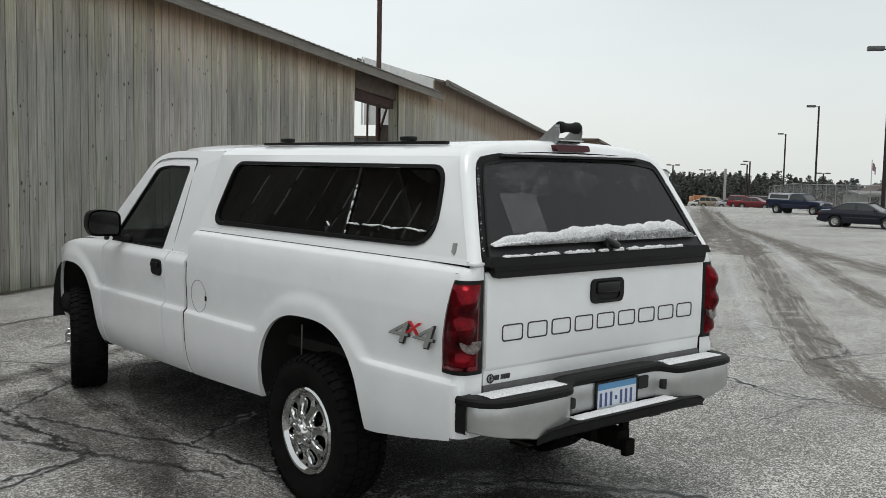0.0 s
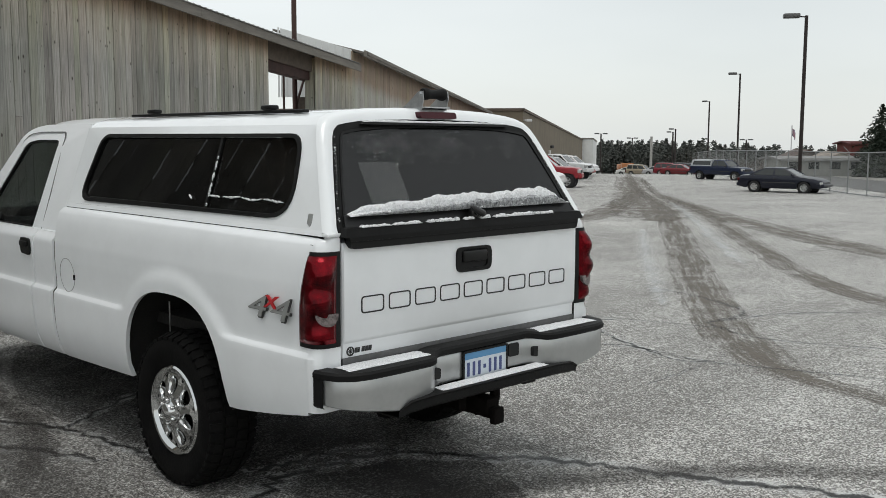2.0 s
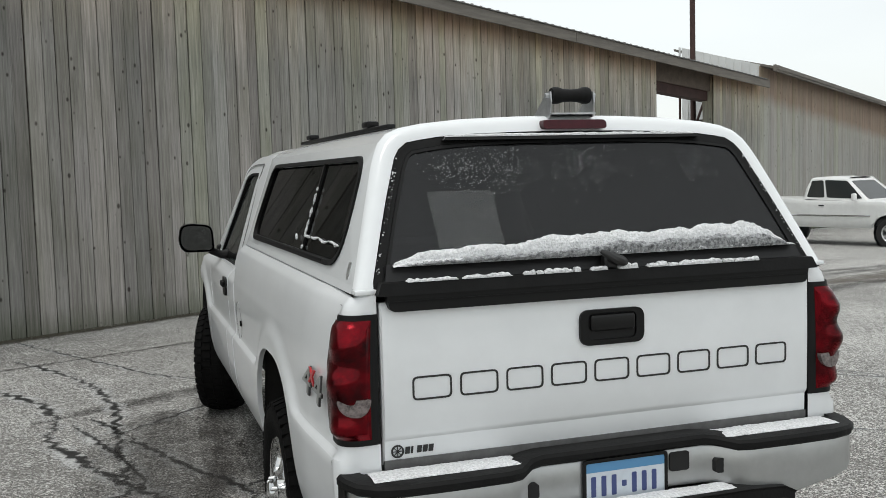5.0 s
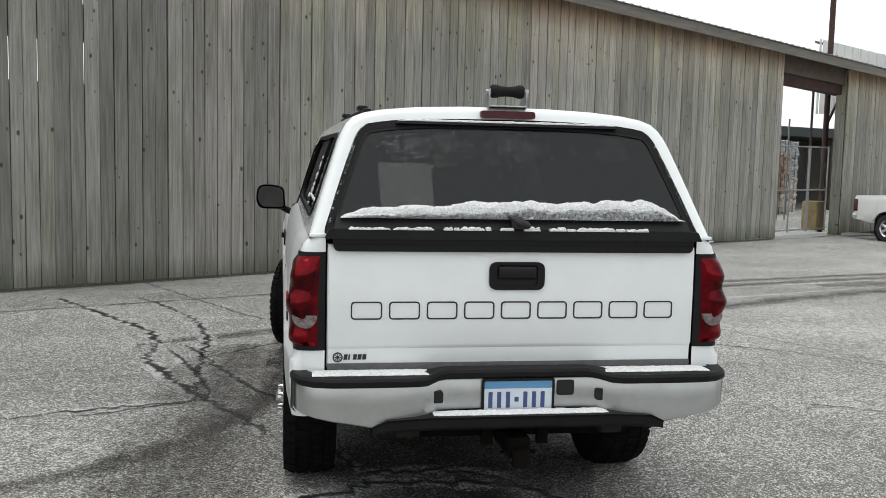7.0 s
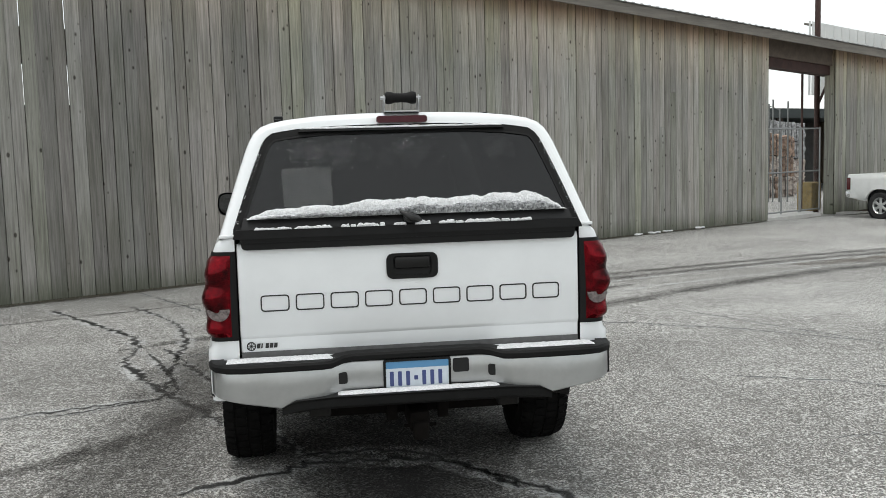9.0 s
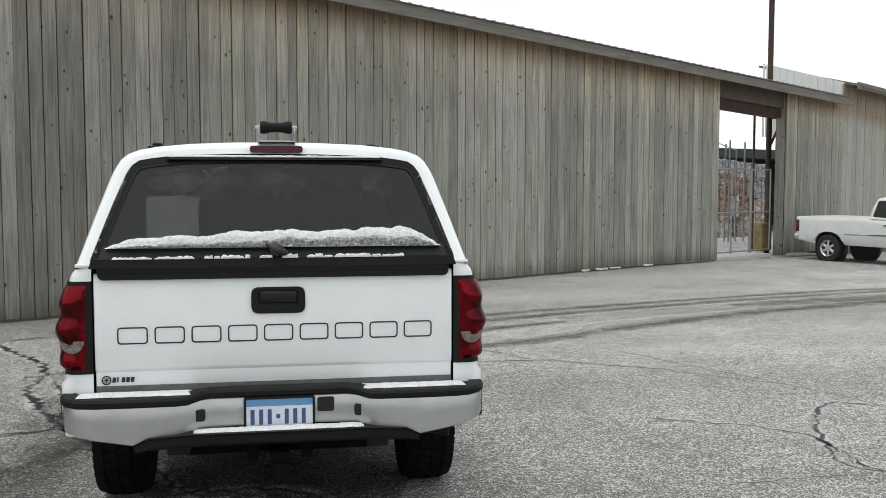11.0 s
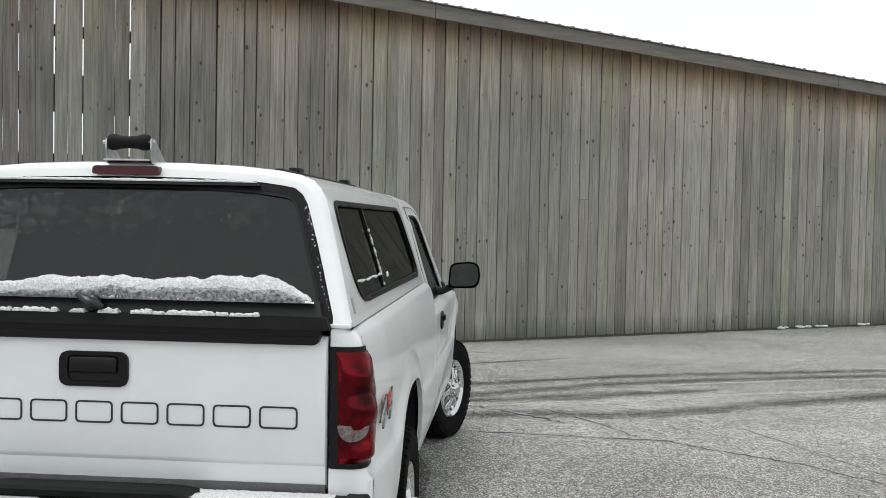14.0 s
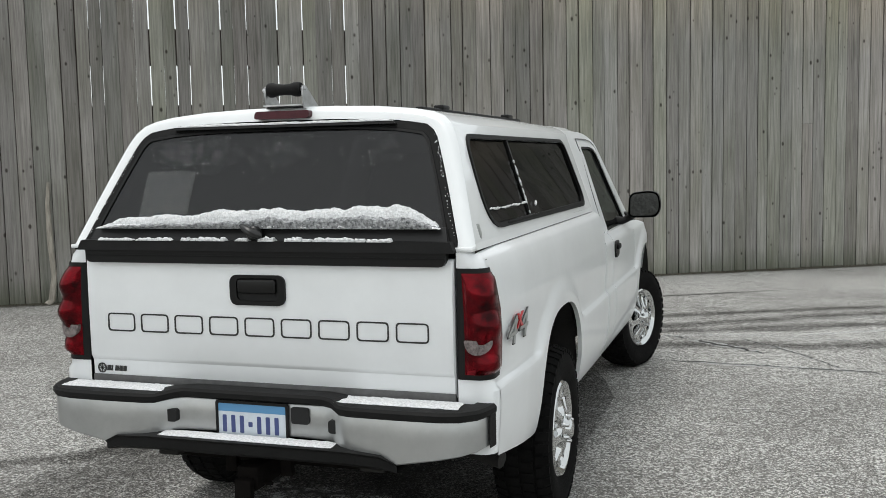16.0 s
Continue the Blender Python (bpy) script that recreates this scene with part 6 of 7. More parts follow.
# gateway and yard behind the fence ---------------------------------------------
GALV_TUBE = mat("galvanised_tube", (0.30, 0.31, 0.31), 0.45, 0.6, var=0.2, scale=20)
gate_ = thing("yard_gate", "closed galvanised tube gate in the gateway of the board wall", "gate")
for s0, s1 in ((16.95, 18.48), (18.54, 19.36)):
    for z in (0.10, 1.03, 2.05):
        bm = bmesh.new()
        tube(bm, [on_wall(s0, 0.35, z), on_wall(s1, 0.35, z)], 0.019, 8)
        part("rail", bm, GALV_TUBE, gate_)
    for s in (s0, s1) + (((s0 + s1) / 2,) if s1 - s0 > 1 else ()):
        bm = bmesh.new()
        tube(bm, [on_wall(s, 0.35, 0.05), on_wall(s, 0.35, 2.08)], 0.019, 8)
        part("upright", bm, GALV_TUBE, gate_)
bm = bmesh.new()
for s0, s1 in ((16.95, 18.48), (18.54, 19.36)):
    n = int((s1 - s0 + 1.95) / 0.09)
    for i in range(n):
        for dr in (1, -1):
            a = s0 + i * 0.09 - 1.95
            t0, t1 = max(0, (s0 - a) / 1.95), min(1, (s1 - a) / 1.95)
            if t1 > t0:
                z0, z1 = 0.1 + 1.95 * t0, 0.1 + 1.95 * t1
                if dr < 0:
                    z0, z1 = 2.15 - z0, 2.15 - z1
                tube(bm, [on_wall(a + 1.95 * t0, 0.35, z0), on_wall(a + 1.95 * t1, 0.35, z1)], 0.0011, 3, False)
tagged(part("wire_mesh", bm, GALV_TUBE, gate_), kind="stuff")
column = thing("steel_pole", "tall rust-brown steel pole behind the gateway", "pole")
bm = bmesh.new()
RUST = mat("rust_brown_steel", (0.075, 0.04, 0.034), 0.7, 0.2, var=0.4, scale=8)
tube(bm, [on_wall(20.09, 0.87, -0.1), on_wall(20.09, 0.87, 11)], 0.068, 14)
part("shaft", bm, RUST, column)
bm = bmesh.new()
tube(bm, [on_wall(20.09, 0.87, 2.6), on_wall(20.8, 0.92, 3.4)], 0.035, 8)
part("brace", bm, RUST, column)
bm = bmesh.new()
tube(bm, [on_wall(19.55, 0.95, 0), on_wall(19.55, 0.95, 4.2)], 0.03, 8)
part("pipe", bm, RUST, column)
block = thing("concrete_block", "yellow painted concrete block at the foot of the pole", "bollard")
bm = bmesh.new()
p = on_wall(19.9, 0.95, 0.36)
box(bm, (0, 0, 0), (0.46, 0.42, 0.72), 0.04, Matrix.Translation(p) @ Matrix.Rotation(WA, 4, "Z"))
part("body", bm, mat("yellow_paint", (0.34, 0.25, 0.10), 0.7, var=0.4, scale=7, bump=0.2), block)
bm = bmesh.new()
beam(bm, on_wall, 16.66, 18.9, 0.02, 0.75, -0.05, 0.03)
tagged(part("threshold", bm, mat("pale_concrete", (0.55, 0.54, 0.52), 0.85, var=0.2, scale=10), None, smooth=False), "pale concrete threshold in the gateway", "threshold", kind="structure")

BALE = [mat("paper_bale_" + n, c, 0.9, var=0.75, scale=5.5, bump=0.9, bscale=12, color2=c2) for n, c, c2 in
        (("brown", (0.50, 0.36, 0.27), (0.11, 0.06, 0.045)), ("pale", (0.80, 0.74, 0.68), (0.20, 0.13, 0.10)), ("grey", (0.55, 0.56, 0.57), (0.16, 0.16, 0.16)))]
STRAP = mat("bale_strap", (0.05, 0.05, 0.05), 0.6)


def bale(at, mt, w=1.3, d=1.0, h=0.86):
    b = thing("paper_bale", "strapped bale of waste paper in a stack", "bale", "stacked paper bales")
    bm = bmesh.new()
    bmesh.ops.create_cube(bm, size=1.0)
    bmesh.ops.subdivide_edges(bm, edges=bm.edges, cuts=7, use_grid_fill=True)
    for v in bm.verts:
        q = Vector((v.co.x * w, v.co.y * d, v.co.z * h))
        v.co = q + noise.noise_vector(q * 4 + Vector(at)) * 0.09 + noise.noise_vector(q * 11 + Vector(at)) * 0.04
    part("paper", bm, mt, b, smooth=False)
    for k in range(4):
        bm = bmesh.new()
        x = -w * 0.36 + k * w * 0.24
        tube(bm, [(x, -d / 2 - 0.03, -h / 2), (x, -d / 2 - 0.05, 0), (x, -d / 2 - 0.03, h / 2), (x, d / 2, h / 2 + 0.03)], 0.012, 5)
        part("strap", bm, STRAP, b)
    b.matrix_world = Matrix.Translation(at) @ Matrix.Rotation(WA - 0.5, 4, "Z")
    return b


rng = random.Random(12)
for i in range(5):
    for k in range(3):
        p = on_wall(30.6 + i * 1.38, 10.2 + i * 0.55, 0)
        g = ground_z(p.x, p.y)
        bale((p.x + rng.uniform(-0.1, 0.1), p.y + rng.uniform(-0.12, 0.12), g + 0.43 + k * 0.88), BALE[rng.choice((0, 0, 1))])
for i in range(7):
    for k in range(4):
        p = on_wall(33.5 + i * 1.45, 13.8 + i * 0.3, 0)
        g = ground_z(p.x, p.y)
        bale((p.x, p.y, g + 0.43 + k * 0.9), BALE[2 if k > 1 else 1])
rack = thing("pipe_rack", "bare galvanised uprights standing among the bales", "rack")
for k, (s, z) in enumerate(((26.2, 3.25), (26.75, 3.05), (27.0, 3.2), (27.9, 3.15), (27.4, 2.9))):
    bm = bmesh.new()
    tube(bm, [on_wall(s, 6.6, -0.4), on_wall(s, 6.6, z)], 0.03, 6)
    part("upright", bm, GALV_TUBE, rack)
bm = bmesh.new()
tube(bm, [on_wall(26.2, 6.6, 3.1), on_wall(27.4, 6.6, 2.85)], 0.015, 5)
tube(bm, [on_wall(26.0, 6.6, 2.2), on_wall(28.0, 6.6, 2.25)], 0.02, 5)
part("crossbar", bm, GALV_TUBE, rack)
shed = thing("open_shed", "long dark open shed across the storage yard", "shed")
bm = bmesh.new()
beam(bm, on_wall, 36, 62, 17, 24, 3.05, 3.55)
part("roof", bm, mat("dark_green_sheet", (0.03, 0.04, 0.04), 0.6), shed, smooth=False)
for s in (38, 44, 50, 56):
    bm = bmesh.new()
    beam(bm, on_wall, s, s + 0.25, 17.2, 17.45, -1.4, 3.1)
    part("post", bm, TIMBER, shed, smooth=False)
bm = bmesh.new()
beam(bm, on_wall, 36, 62, 23.8, 24, -1.6, 3.1)
part("back_wall", bm, mat("shed_shadow_wall", (0.12, 0.12, 0.12), 0.9, var=0.3, scale=2), shed, smooth=False)

# small heaps of old snow at the foot of the boards
rng = random.Random(91)
for s_, n_ in ((12.62, 4), (12.95, 3), (14.05, 4), (12.1, 2)):
    bm = bmesh.new()
    for k in range(n_):
        q = on_wall(s_ + rng.uniform(-0.14, 0.14), -0.09 + rng.uniform(-0.05, 0.03), 0.012)
        bmesh.ops.create_icosphere(bm, subdivisions=2, radius=rng.uniform(0.03, 0.055), matrix=Matrix.Translation(q) @ Matrix.Diagonal((1.3, 1.0, 0.55, 1)))
    for v in bm.verts:
        v.co += noise.noise_vector(v.co * 30) * 0.012
    tagged(part("snow_heap", bm, SNOW, None), "little heap of old snow at the foot of the board wall", "snow", kind="stuff")

# pale dead branch leaning on the boards
bm = bmesh.new()
tube(bm, [on_wall(-2.46, -0.16, 0.0), on_wall(-2.41, -0.12, 0.05), on_wall(-2.37, -0.10, 0.35), on_wall(-2.40, -0.08, 0.8), on_wall(-2.41, -0.05, 1.25), on_wall(-2.39, -0.045, 1.52)], [0.045, 0.04, 0.033, 0.036, 0.028, 0.016], 8)
tagged(part("dead_branch", bm, mat("bleached_wood", (0.38, 0.35, 0.30), 0.9, var=0.4, scale=9, bump=0.4, stretch=(3, 3, 0.5)), None), "pale dead branch leaning against the board wall", "branch")

# parked vehicles --------------------------------------------------------------
KINDS = {
    # length, width, belt line, cabin (rear foot, front foot, rear top, front top, top height), axles, wheel radius, ground clearance
    "sedan": (4.75, 1.80, [(-2.375, 0.80), (-2.25, 0.93), (-1.5, 0.97), (-0.6, 0.95), (0.95, 0.93), (1.9, 0.82), (2.3, 0.70), (2.375, 0.60)], (-1.75, 1.05, -0.95, 0.25, 1.42), (-1.40, 1.38), 0.32, 0.24),
    "coupe": (4.55, 1.76, [(-2.275, 0.78), (-2.15, 0.90), (-1.4, 0.95), (-0.5, 0.92), (0.95, 0.88), (1.8, 0.78), (2.2, 0.64), (2.275, 0.55)], (-1.75, 1.10, -0.75, 0.15, 1.43), (-1.30, 1.46), 0.31, 0.22),
    "suv": (4.75, 1.84, [(-2.375, 0.95), (-2.3, 1.05), (-0.6, 1.05), (0.95, 1.08), (1.9, 1.00), (2.3, 0.90), (2.375, 0.80)], (-2.30, 1.05, -2.10, 0.30, 1.76), (-1.42, 1.40), 0.37, 0.32),
    "van": (4.85, 1.88, [(-2.425, 0.95), (-2.35, 1.02), (-0.6, 1.02), (1.3, 1.05), (2.1, 0.90), (2.425, 0.72)], (-2.35, 1.55, -2.15, 0.55, 1.74), (-1.5, 1.48), 0.33, 0.24),
    "pickup": (5.75, 1.98, [(-2.875, 1.29), (-0.45, 1.29), (-0.4, 1.25), (1.25, 1.24), (2.3, 1.20), (2.76, 1.14), (2.84, 1.08), (2.875, 1.0)], (-0.45, 1.45, -0.32, 0.75, 1.90), (-1.72, 2.08), 0.39, 0.50),
}
CAR_PLASTIC = mat("car_trim_plastic", (0.03, 0.03, 0.032), 0.6)
CAR_GLASS = mat("dark_car_glass", (0.03, 0.034, 0.034), 0.04, spec=0.55)
CAR_RIM = mat("alloy_rim", (0.55, 0.56, 0.56), 0.3, 0.9)
CAR_TYRE = mat("parked_tyre", (0.018, 0.018, 0.018), 0.85)
CAR_HEAD = mat("headlamp_glass", (0.55, 0.56, 0.55), 0.15, 0.3)
CAR_TAIL = mat("tail_lamp_red", (0.07, 0.006, 0.008), 0.2)


def vehicle(name, label, kind, color, x, y, heading, chrome=False, topper_color=None, size=1.0):
    L, W, belt, cabin, axles, R, low = KINDS[kind]
    car_paint = mat(name + "_paint", color, 0.32, var=0.08, scale=3, coat=0.2, spec=0.35)
    v = thing(name, label, name.split("_")[-1] if kind != "pickup" else "pickup truck", "parked vehicles")
    hw = W / 2
    bz = lambda yy: lerp(yy, belt)

    AR = 0.13 if kind == "pickup" else 0.08

    def arch(yy):
        z = 0
        for a in axles:
            u = abs(yy - a) / (R + AR)
            if u < 1:
                z = max(z, R * 0.9 + (R + AR + 0.02 - R * 0.05) * (1 - u ** 2.4) ** (1 / 2.4))
        return z

    ys = set(steps(-L / 2, L / 2, 40)) | {a + (R + AR) * math.cos(math.pi * k / 14) for a in axles for k in range(15)}
    bm = bmesh.new()
    cols = []
    for yy in sorted(ys):
        e = 1 - (0.15 if yy > 0 else 0.08) * (abs(yy) / (L / 2)) ** 7
        b = bz(yy)
        lo = max(low + 0.10 * (abs(yy) / (L / 2)) ** 8, arch(yy))
        col = []
        for sx in (-1, 1):
            pts = [(0.90, lo), (0.98, max(low + 0.10, lo)), (1.0, max(low + 0.30, lo)), (1.0, max(b - 0.22, lo)), (0.985, max(b - 0.10, lo)), (0.93, b - 0.02), (0.75, b + 0.015), (0.35, b + 0.03)]
            if kind == "pickup":
                pts[3:] = [(1.0, max(b - 0.14, lo)), (0.995, max(b - 0.06, lo)), (0.97, b - 0.01), (0.90, b), (0.35, b + (0.03 if yy > 1 else 0.0))]
            if sx > 0:
                pts = pts[::-1]
            col += [bm.verts.new((sx * hw * e * q, yy, z)) for q, z in pts]
        cols.append(col)
    for a, b in zip(cols, cols[1:]):
        for k in range(len(a) - 1):
            bm.faces.new((a[k], a[k + 1], b[k + 1], b[k]))
    bm.faces.new(cols[0]), bm.faces.new(cols[-1])
    bmesh.ops.remove_doubles(bm, verts=bm.verts, dist=0.0005)
    part("body", bm, car_paint, v, angle=40)
    # cabin
    y0, y1, t0, t1, zt = cabin
    base, top = hw * 0.90, hw * 0.70
    zb = lambda yy: bz(yy) - 0.01
    P = lambda s, a, h: Vector((s * (base + (top - base) * h), (y0 + (t0 - y0) * h) * (1 - a) + (y1 + (t1 - y1) * h) * a, (zb(y0) * (1 - a) + zb(y1) * a) * (1 - h) + (zt - 0.04 - 0.05 * abs(a - 0.45)) * h))
    bm = bmesh.new()
    A, H = steps(0, 1, 8), (0, 0.5, 1.0)
    for s in (-1, 1):
        sheet(bm, lambda a, h: P(s, a, h), A, H)
    for a in (0, 1):
        sheet(bm, lambda u, h: P(1, a, h).lerp(P(-1, a, h), u), steps(0, 1, 4), H)
    sheet(bm, lambda a, u: P(1, a, 1).lerp(P(-1, a, 1), u) + Vector((0, 0, 0.045 * (1 - (2 * u - 1) ** 4))), A, steps(0, 1, 8))
    bmesh.ops.remove_doubles(bm, verts=bm.verts, dist=0.001)
    sharp = [e for e in bm.edges if len(e.link_faces) == 2 and e.calc_face_angle(0) > 0.6]
    bmesh.ops.bevel(bm, geom=sharp, offset=0.045, segments=3, profile=0.5, affect="EDGES")
    part("cabin", bm, car_paint, v, angle=50)

    def pane(nm, f, a0, a1, h0=0.10, h1=0.90):
        bm = bmesh.new()
        slab(bm, rounded([(a0, h0), (a1, h0), (a1, h1), (a0, h1)], 0.05, 2), f, 0.006)
        part(nm, bm, CAR_GLASS, v, smooth=False)

    cuts = {"sedan": (0.07, 0.49, 0.53, 0.93), "coupe": (0.08, 0.40, 0.43, 0.93), "suv": (0.04, 0.30, 0.33, 0.60, 0.63, 0.94), "van": (0.04, 0.32, 0.35, 0.62, 0.65, 0.95), "pickup": (0.05, 0.34, 0.38, 0.94)}[kind]
    for s in (-1, 1):
        for a0, a1 in zip(cuts[::2], cuts[1::2]):
            pane("side_window", lambda a, h, d: P(s, a, h) + Vector((s * (0.008 - d), 0, 0.002)), a0, a1)
    pane("windscreen", lambda u, h, d: P(1, 1, h).lerp(P(-1, 1, h), u) + Vector((0, 0.008 - d, 0.002)), 0.06, 0.94)
    pane("rear_window", lambda u, h, d: P(1, 0, h).lerp(P(-1, 0, h), u) + Vector((0, -0.008 + d, 0.002)), 0.08, 0.92)
    if topper_color:
        bm = bmesh.new()
        slab(bm, [(-2.80, 1.29), (-0.5, 1.29), (-0.5, 1.86), (-2.68, 1.86)], lambda a, b, d: Vector(((0.86 - (b - 1.29) * 0.22) * (1 - 2 * d), a, b)), 1.0)
        part("topper", bm, mat(name + "_topper", topper_color, 0.35), v, smooth=False)
        for s in (-1, 1):
            bm = bmesh.new()
            slab(bm, rounded([(-2.60, 1.38), (-0.62, 1.38), (-0.62, 1.74), (-2.52, 1.74)], 0.08, 3), lambda a, b, d: Vector((s * (0.872 - (b - 1.29) * 0.22 - d), a, b)), 0.006)
            part("topper_window", bm, CAR_GLASS, v, smooth=False)
    # lamps, bumpers, grille, mirrors, handles
    f, r = L / 2, -L / 2
    zf, zr = bz(f - 0.1) - 0.12, bz(r + 0.1) - 0.16
    bm = bmesh.new()
    box(bm, (0, f - 0.02, low + 0.20), (W * 0.93, 0.20, 0.28 if kind == "pickup" else 0.20), 0.05)
    part("front_bumper", bm, CHROME if chrome else car_paint, v)
    bm = bmesh.new()
    box(bm, (0, r + 0.02, low + 0.20), (W * 0.93, 0.20, 0.20), 0.05)
    part("rear_bumper", bm, CHROME if chrome else car_paint, v)
    bm = bmesh.new()
    box(bm, (0, f - (0.02 if kind == "pickup" else 0.045), zf - 0.04 - (0.05 if kind == "pickup" else 0)), (W * 0.46, 0.06, 0.26 if kind == "pickup" else 0.16), 0.02)
    part("grille", bm, CAR_PLASTIC, v)
    for s in (-1, 1):
        bm = bmesh.new()
        box(bm, (s * W * 0.355, f - 0.10, zf - 0.02), (W * 0.20, 0.20 if kind == "pickup" else 0.16, 0.22 if kind == "pickup" else 0.15), 0.03)
        part("headlight", bm, CAR_HEAD, v)
        bm = bmesh.new()
        th = 0.36 if kind in ("pickup", "suv", "van") else 0.15
        box(bm, (s * W * 0.405, r + 0.05, zr - th / 2 + 0.06), (W * 0.14, 0.14, th), 0.02)
        part("tail_light", bm, CAR_TAIL, v)
        bm = bmesh.new()
        ym = y1 - 0.32
        box(bm, (s * (hw + 0.08), ym, bz(ym) + 0.10), (0.20, 0.08, 0.14 if kind != "pickup" else 0.20), 0.03)
        part("wing_mirror", bm, car_paint if kind in ("sedan", "coupe") or color[0] > 0.7 else CAR_PLASTIC, v)
        bm = bmesh.new()
        box(bm, (s * (hw + 0.004), y1 - 1.30, bz(0) - 0.14), (0.03, 0.16, 0.035), 0.01)
        part("door_handle", bm, CAR_PLASTIC, v)
        bm = bmesh.new()
        box(bm, (s * (hw + 0.004), (axles[0] + axles[1]) / 2, low + 0.33), (0.02, axles[1] - axles[0] - 2 * R - 0.3, 0.05), 0.008)
        part("side_trim", bm, CAR_PLASTIC if not chrome else CHROME, v)
        for a in axles:
            m = pose(s * (hw - 0.12), a, R, 0, 90 * s, 0)
            w = new("wheel")
            w.parent = v
            bm = bmesh.new()
            q = R * 0.62
            lathe(bm, [(q, -0.11), (R - 0.03, -0.12), (R, -0.09), (R, 0.09), (R - 0.03, 0.115), (q, 0.11)], 28, m)
            part("tyre", bm, CAR_TYRE, w)
            bm = bmesh.new()
            lathe(bm, [(q, 0.11), (q - 0.02, 0.09), (q - 0.035, 0.06), (q - 0.04, 0.02)], 28, m)
            for k in range(6):
                an = k * math.tau / 6
                box(bm, (q * 0.5, 0, 0.075), (q * 0.95, 0.075, 0.02), 0.006, m @ Matrix.Rotation(an, 4, "Z"), 1)
            lathe(bm, [(0.07, 0.07), (0.06, 0.10), (0, 0.10)], 12, m)
            part("rim", bm, CAR_RIM, w)
            bm = bmesh.new()
            lathe(bm, [(q, 0.015), (0, 0.015)], 20, m)
            lathe(bm, [(R + AR, -0.02), (R + AR + 0.01, -0.135), (0, -0.135)], 20, m)
            part("wheel_well", bm, CAR_PLASTIC, w)
    bm = bmesh.new()
    box(bm, (0, 0, low + 0.16), (W * 0.82, L * 0.92, 0.20), 0.02)
    part("underbody", bm, CAR_PLASTIC, v)
    v.matrix_world = pose(x, y, ground_z(x, y), 0, 0, heading) @ Matrix.Scale(size, 4)
    return v


vehicle("white_pickup", "white extended-cab pickup backed up to the board wall", "pickup", (0.78, 0.79, 0.78), 13.75, 15.0, 201, True, size=0.79)
ROW = [("coupe", "black_coupe", "black two-door coupe parked by the shed", (0.012, 0.015, 0.016)), ("sedan", "red_sedan", "dark red sedan in the parked row", (0.22, 0.025, 0.035)),
       ("van", "maroon_minivan", "maroon minivan in the parked row", (0.07, 0.015, 0.022)), ("suv", "burgundy_suv", "burgundy car with roof rails in the parked row", (0.16, 0.03, 0.04)),
       ("suv", "white_suv", "white estate car in the parked row", (0.72, 0.73, 0.72)), ("pickup", "red_pickup", "bright red pickup at the end of the row", (0.30, 0.02, 0.03)),
       ("suv", "grey_suv", "dark grey car far down the row", (0.07, 0.07, 0.075)), ("van", "silver_van", "silver van far down the row", (0.45, 0.46, 0.47)), ("pickup", "pale_pickup", "pale pickup far down the row", (0.68, 0.69, 0.69)),
       ("sedan", "black_sedan", "black sedan far down the row", (0.02, 0.02, 0.02)), ("sedan", "red_car", "small red car far down the row", (0.3, 0.03, 0.03)), ("suv", "white_car", "white car far down the row", (0.7, 0.7, 0.7))]
SPOTS = [(27.0, 24.5, 208, 0.98), (31.7, 28.7, 204, 1.0), (35.5, 31.6, 203, 1.02), (38.2, 33.4, 203, 1.0), (40.7, 34.8, 204, 1.0), (43.2, 36.1, 213, 1.03)]
for k, (kind, nm, lb, col) in enumerate(ROW):
    px, py, hd, sc = SPOTS[k] if k < 6 else (50.5 + (k - 6) * 2.9, 41.6 + (k - 6) * 1.75, 200, 1.0)
    vehicle(nm, lb, kind, col, px, py, hd, size=sc)
vehicle("navy_sedan", "dark navy sedan parked facing the wire fence", "sedan", (0.006, 0.008, 0.018), 49.1, 22.6, 188)
vehicle("blue_pickup", "blue pickup with a pale-roofed topper facing the fence", "pickup", (0.010, 0.017, 0.045), 64.8, 35.5, 176, False, (0.42, 0.43, 0.45), 0.82)
FAR = [("suv", "crimson_suv", "bright red car beyond the blue pickup", (0.20, 0.018, 0.028), 111.1, 69.1), ("sedan", "crimson_sedan", "red sedan far across the car park", (0.17, 0.02, 0.025), 101.9, 62.0), ("sedan", "silver_sedan", "silver sedan far across the car park", (0.4, 0.4, 0.41), 118.4, 75.8),
       ("van", "dark_van", "dark van far across the car park", (0.04, 0.04, 0.05), 110.6, 66.0), ("suv", "tan_suv", "tan car far across the car park", (0.3, 0.25, 0.18), 124.7, 83.1), ("sedan", "pale_sedan", "pale sedan far across the car park", (0.6, 0.6, 0.58), 126.4, 86.2)]
for kind, nm, lb, col, px, py in FAR:
    vehicle(nm, lb, kind, col, px, py, 192)

# lamps, fence, far buildings and woods -------------------------------------------
LAMP_POLE = mat("dark_lamp_pole", (0.03, 0.022, 0.02), 0.6, 0.3, var=0.3, scale=4)
LAMP_HEAD = mat("lamp_head", (0.11, 0.11, 0.11), 0.5, 0.4)


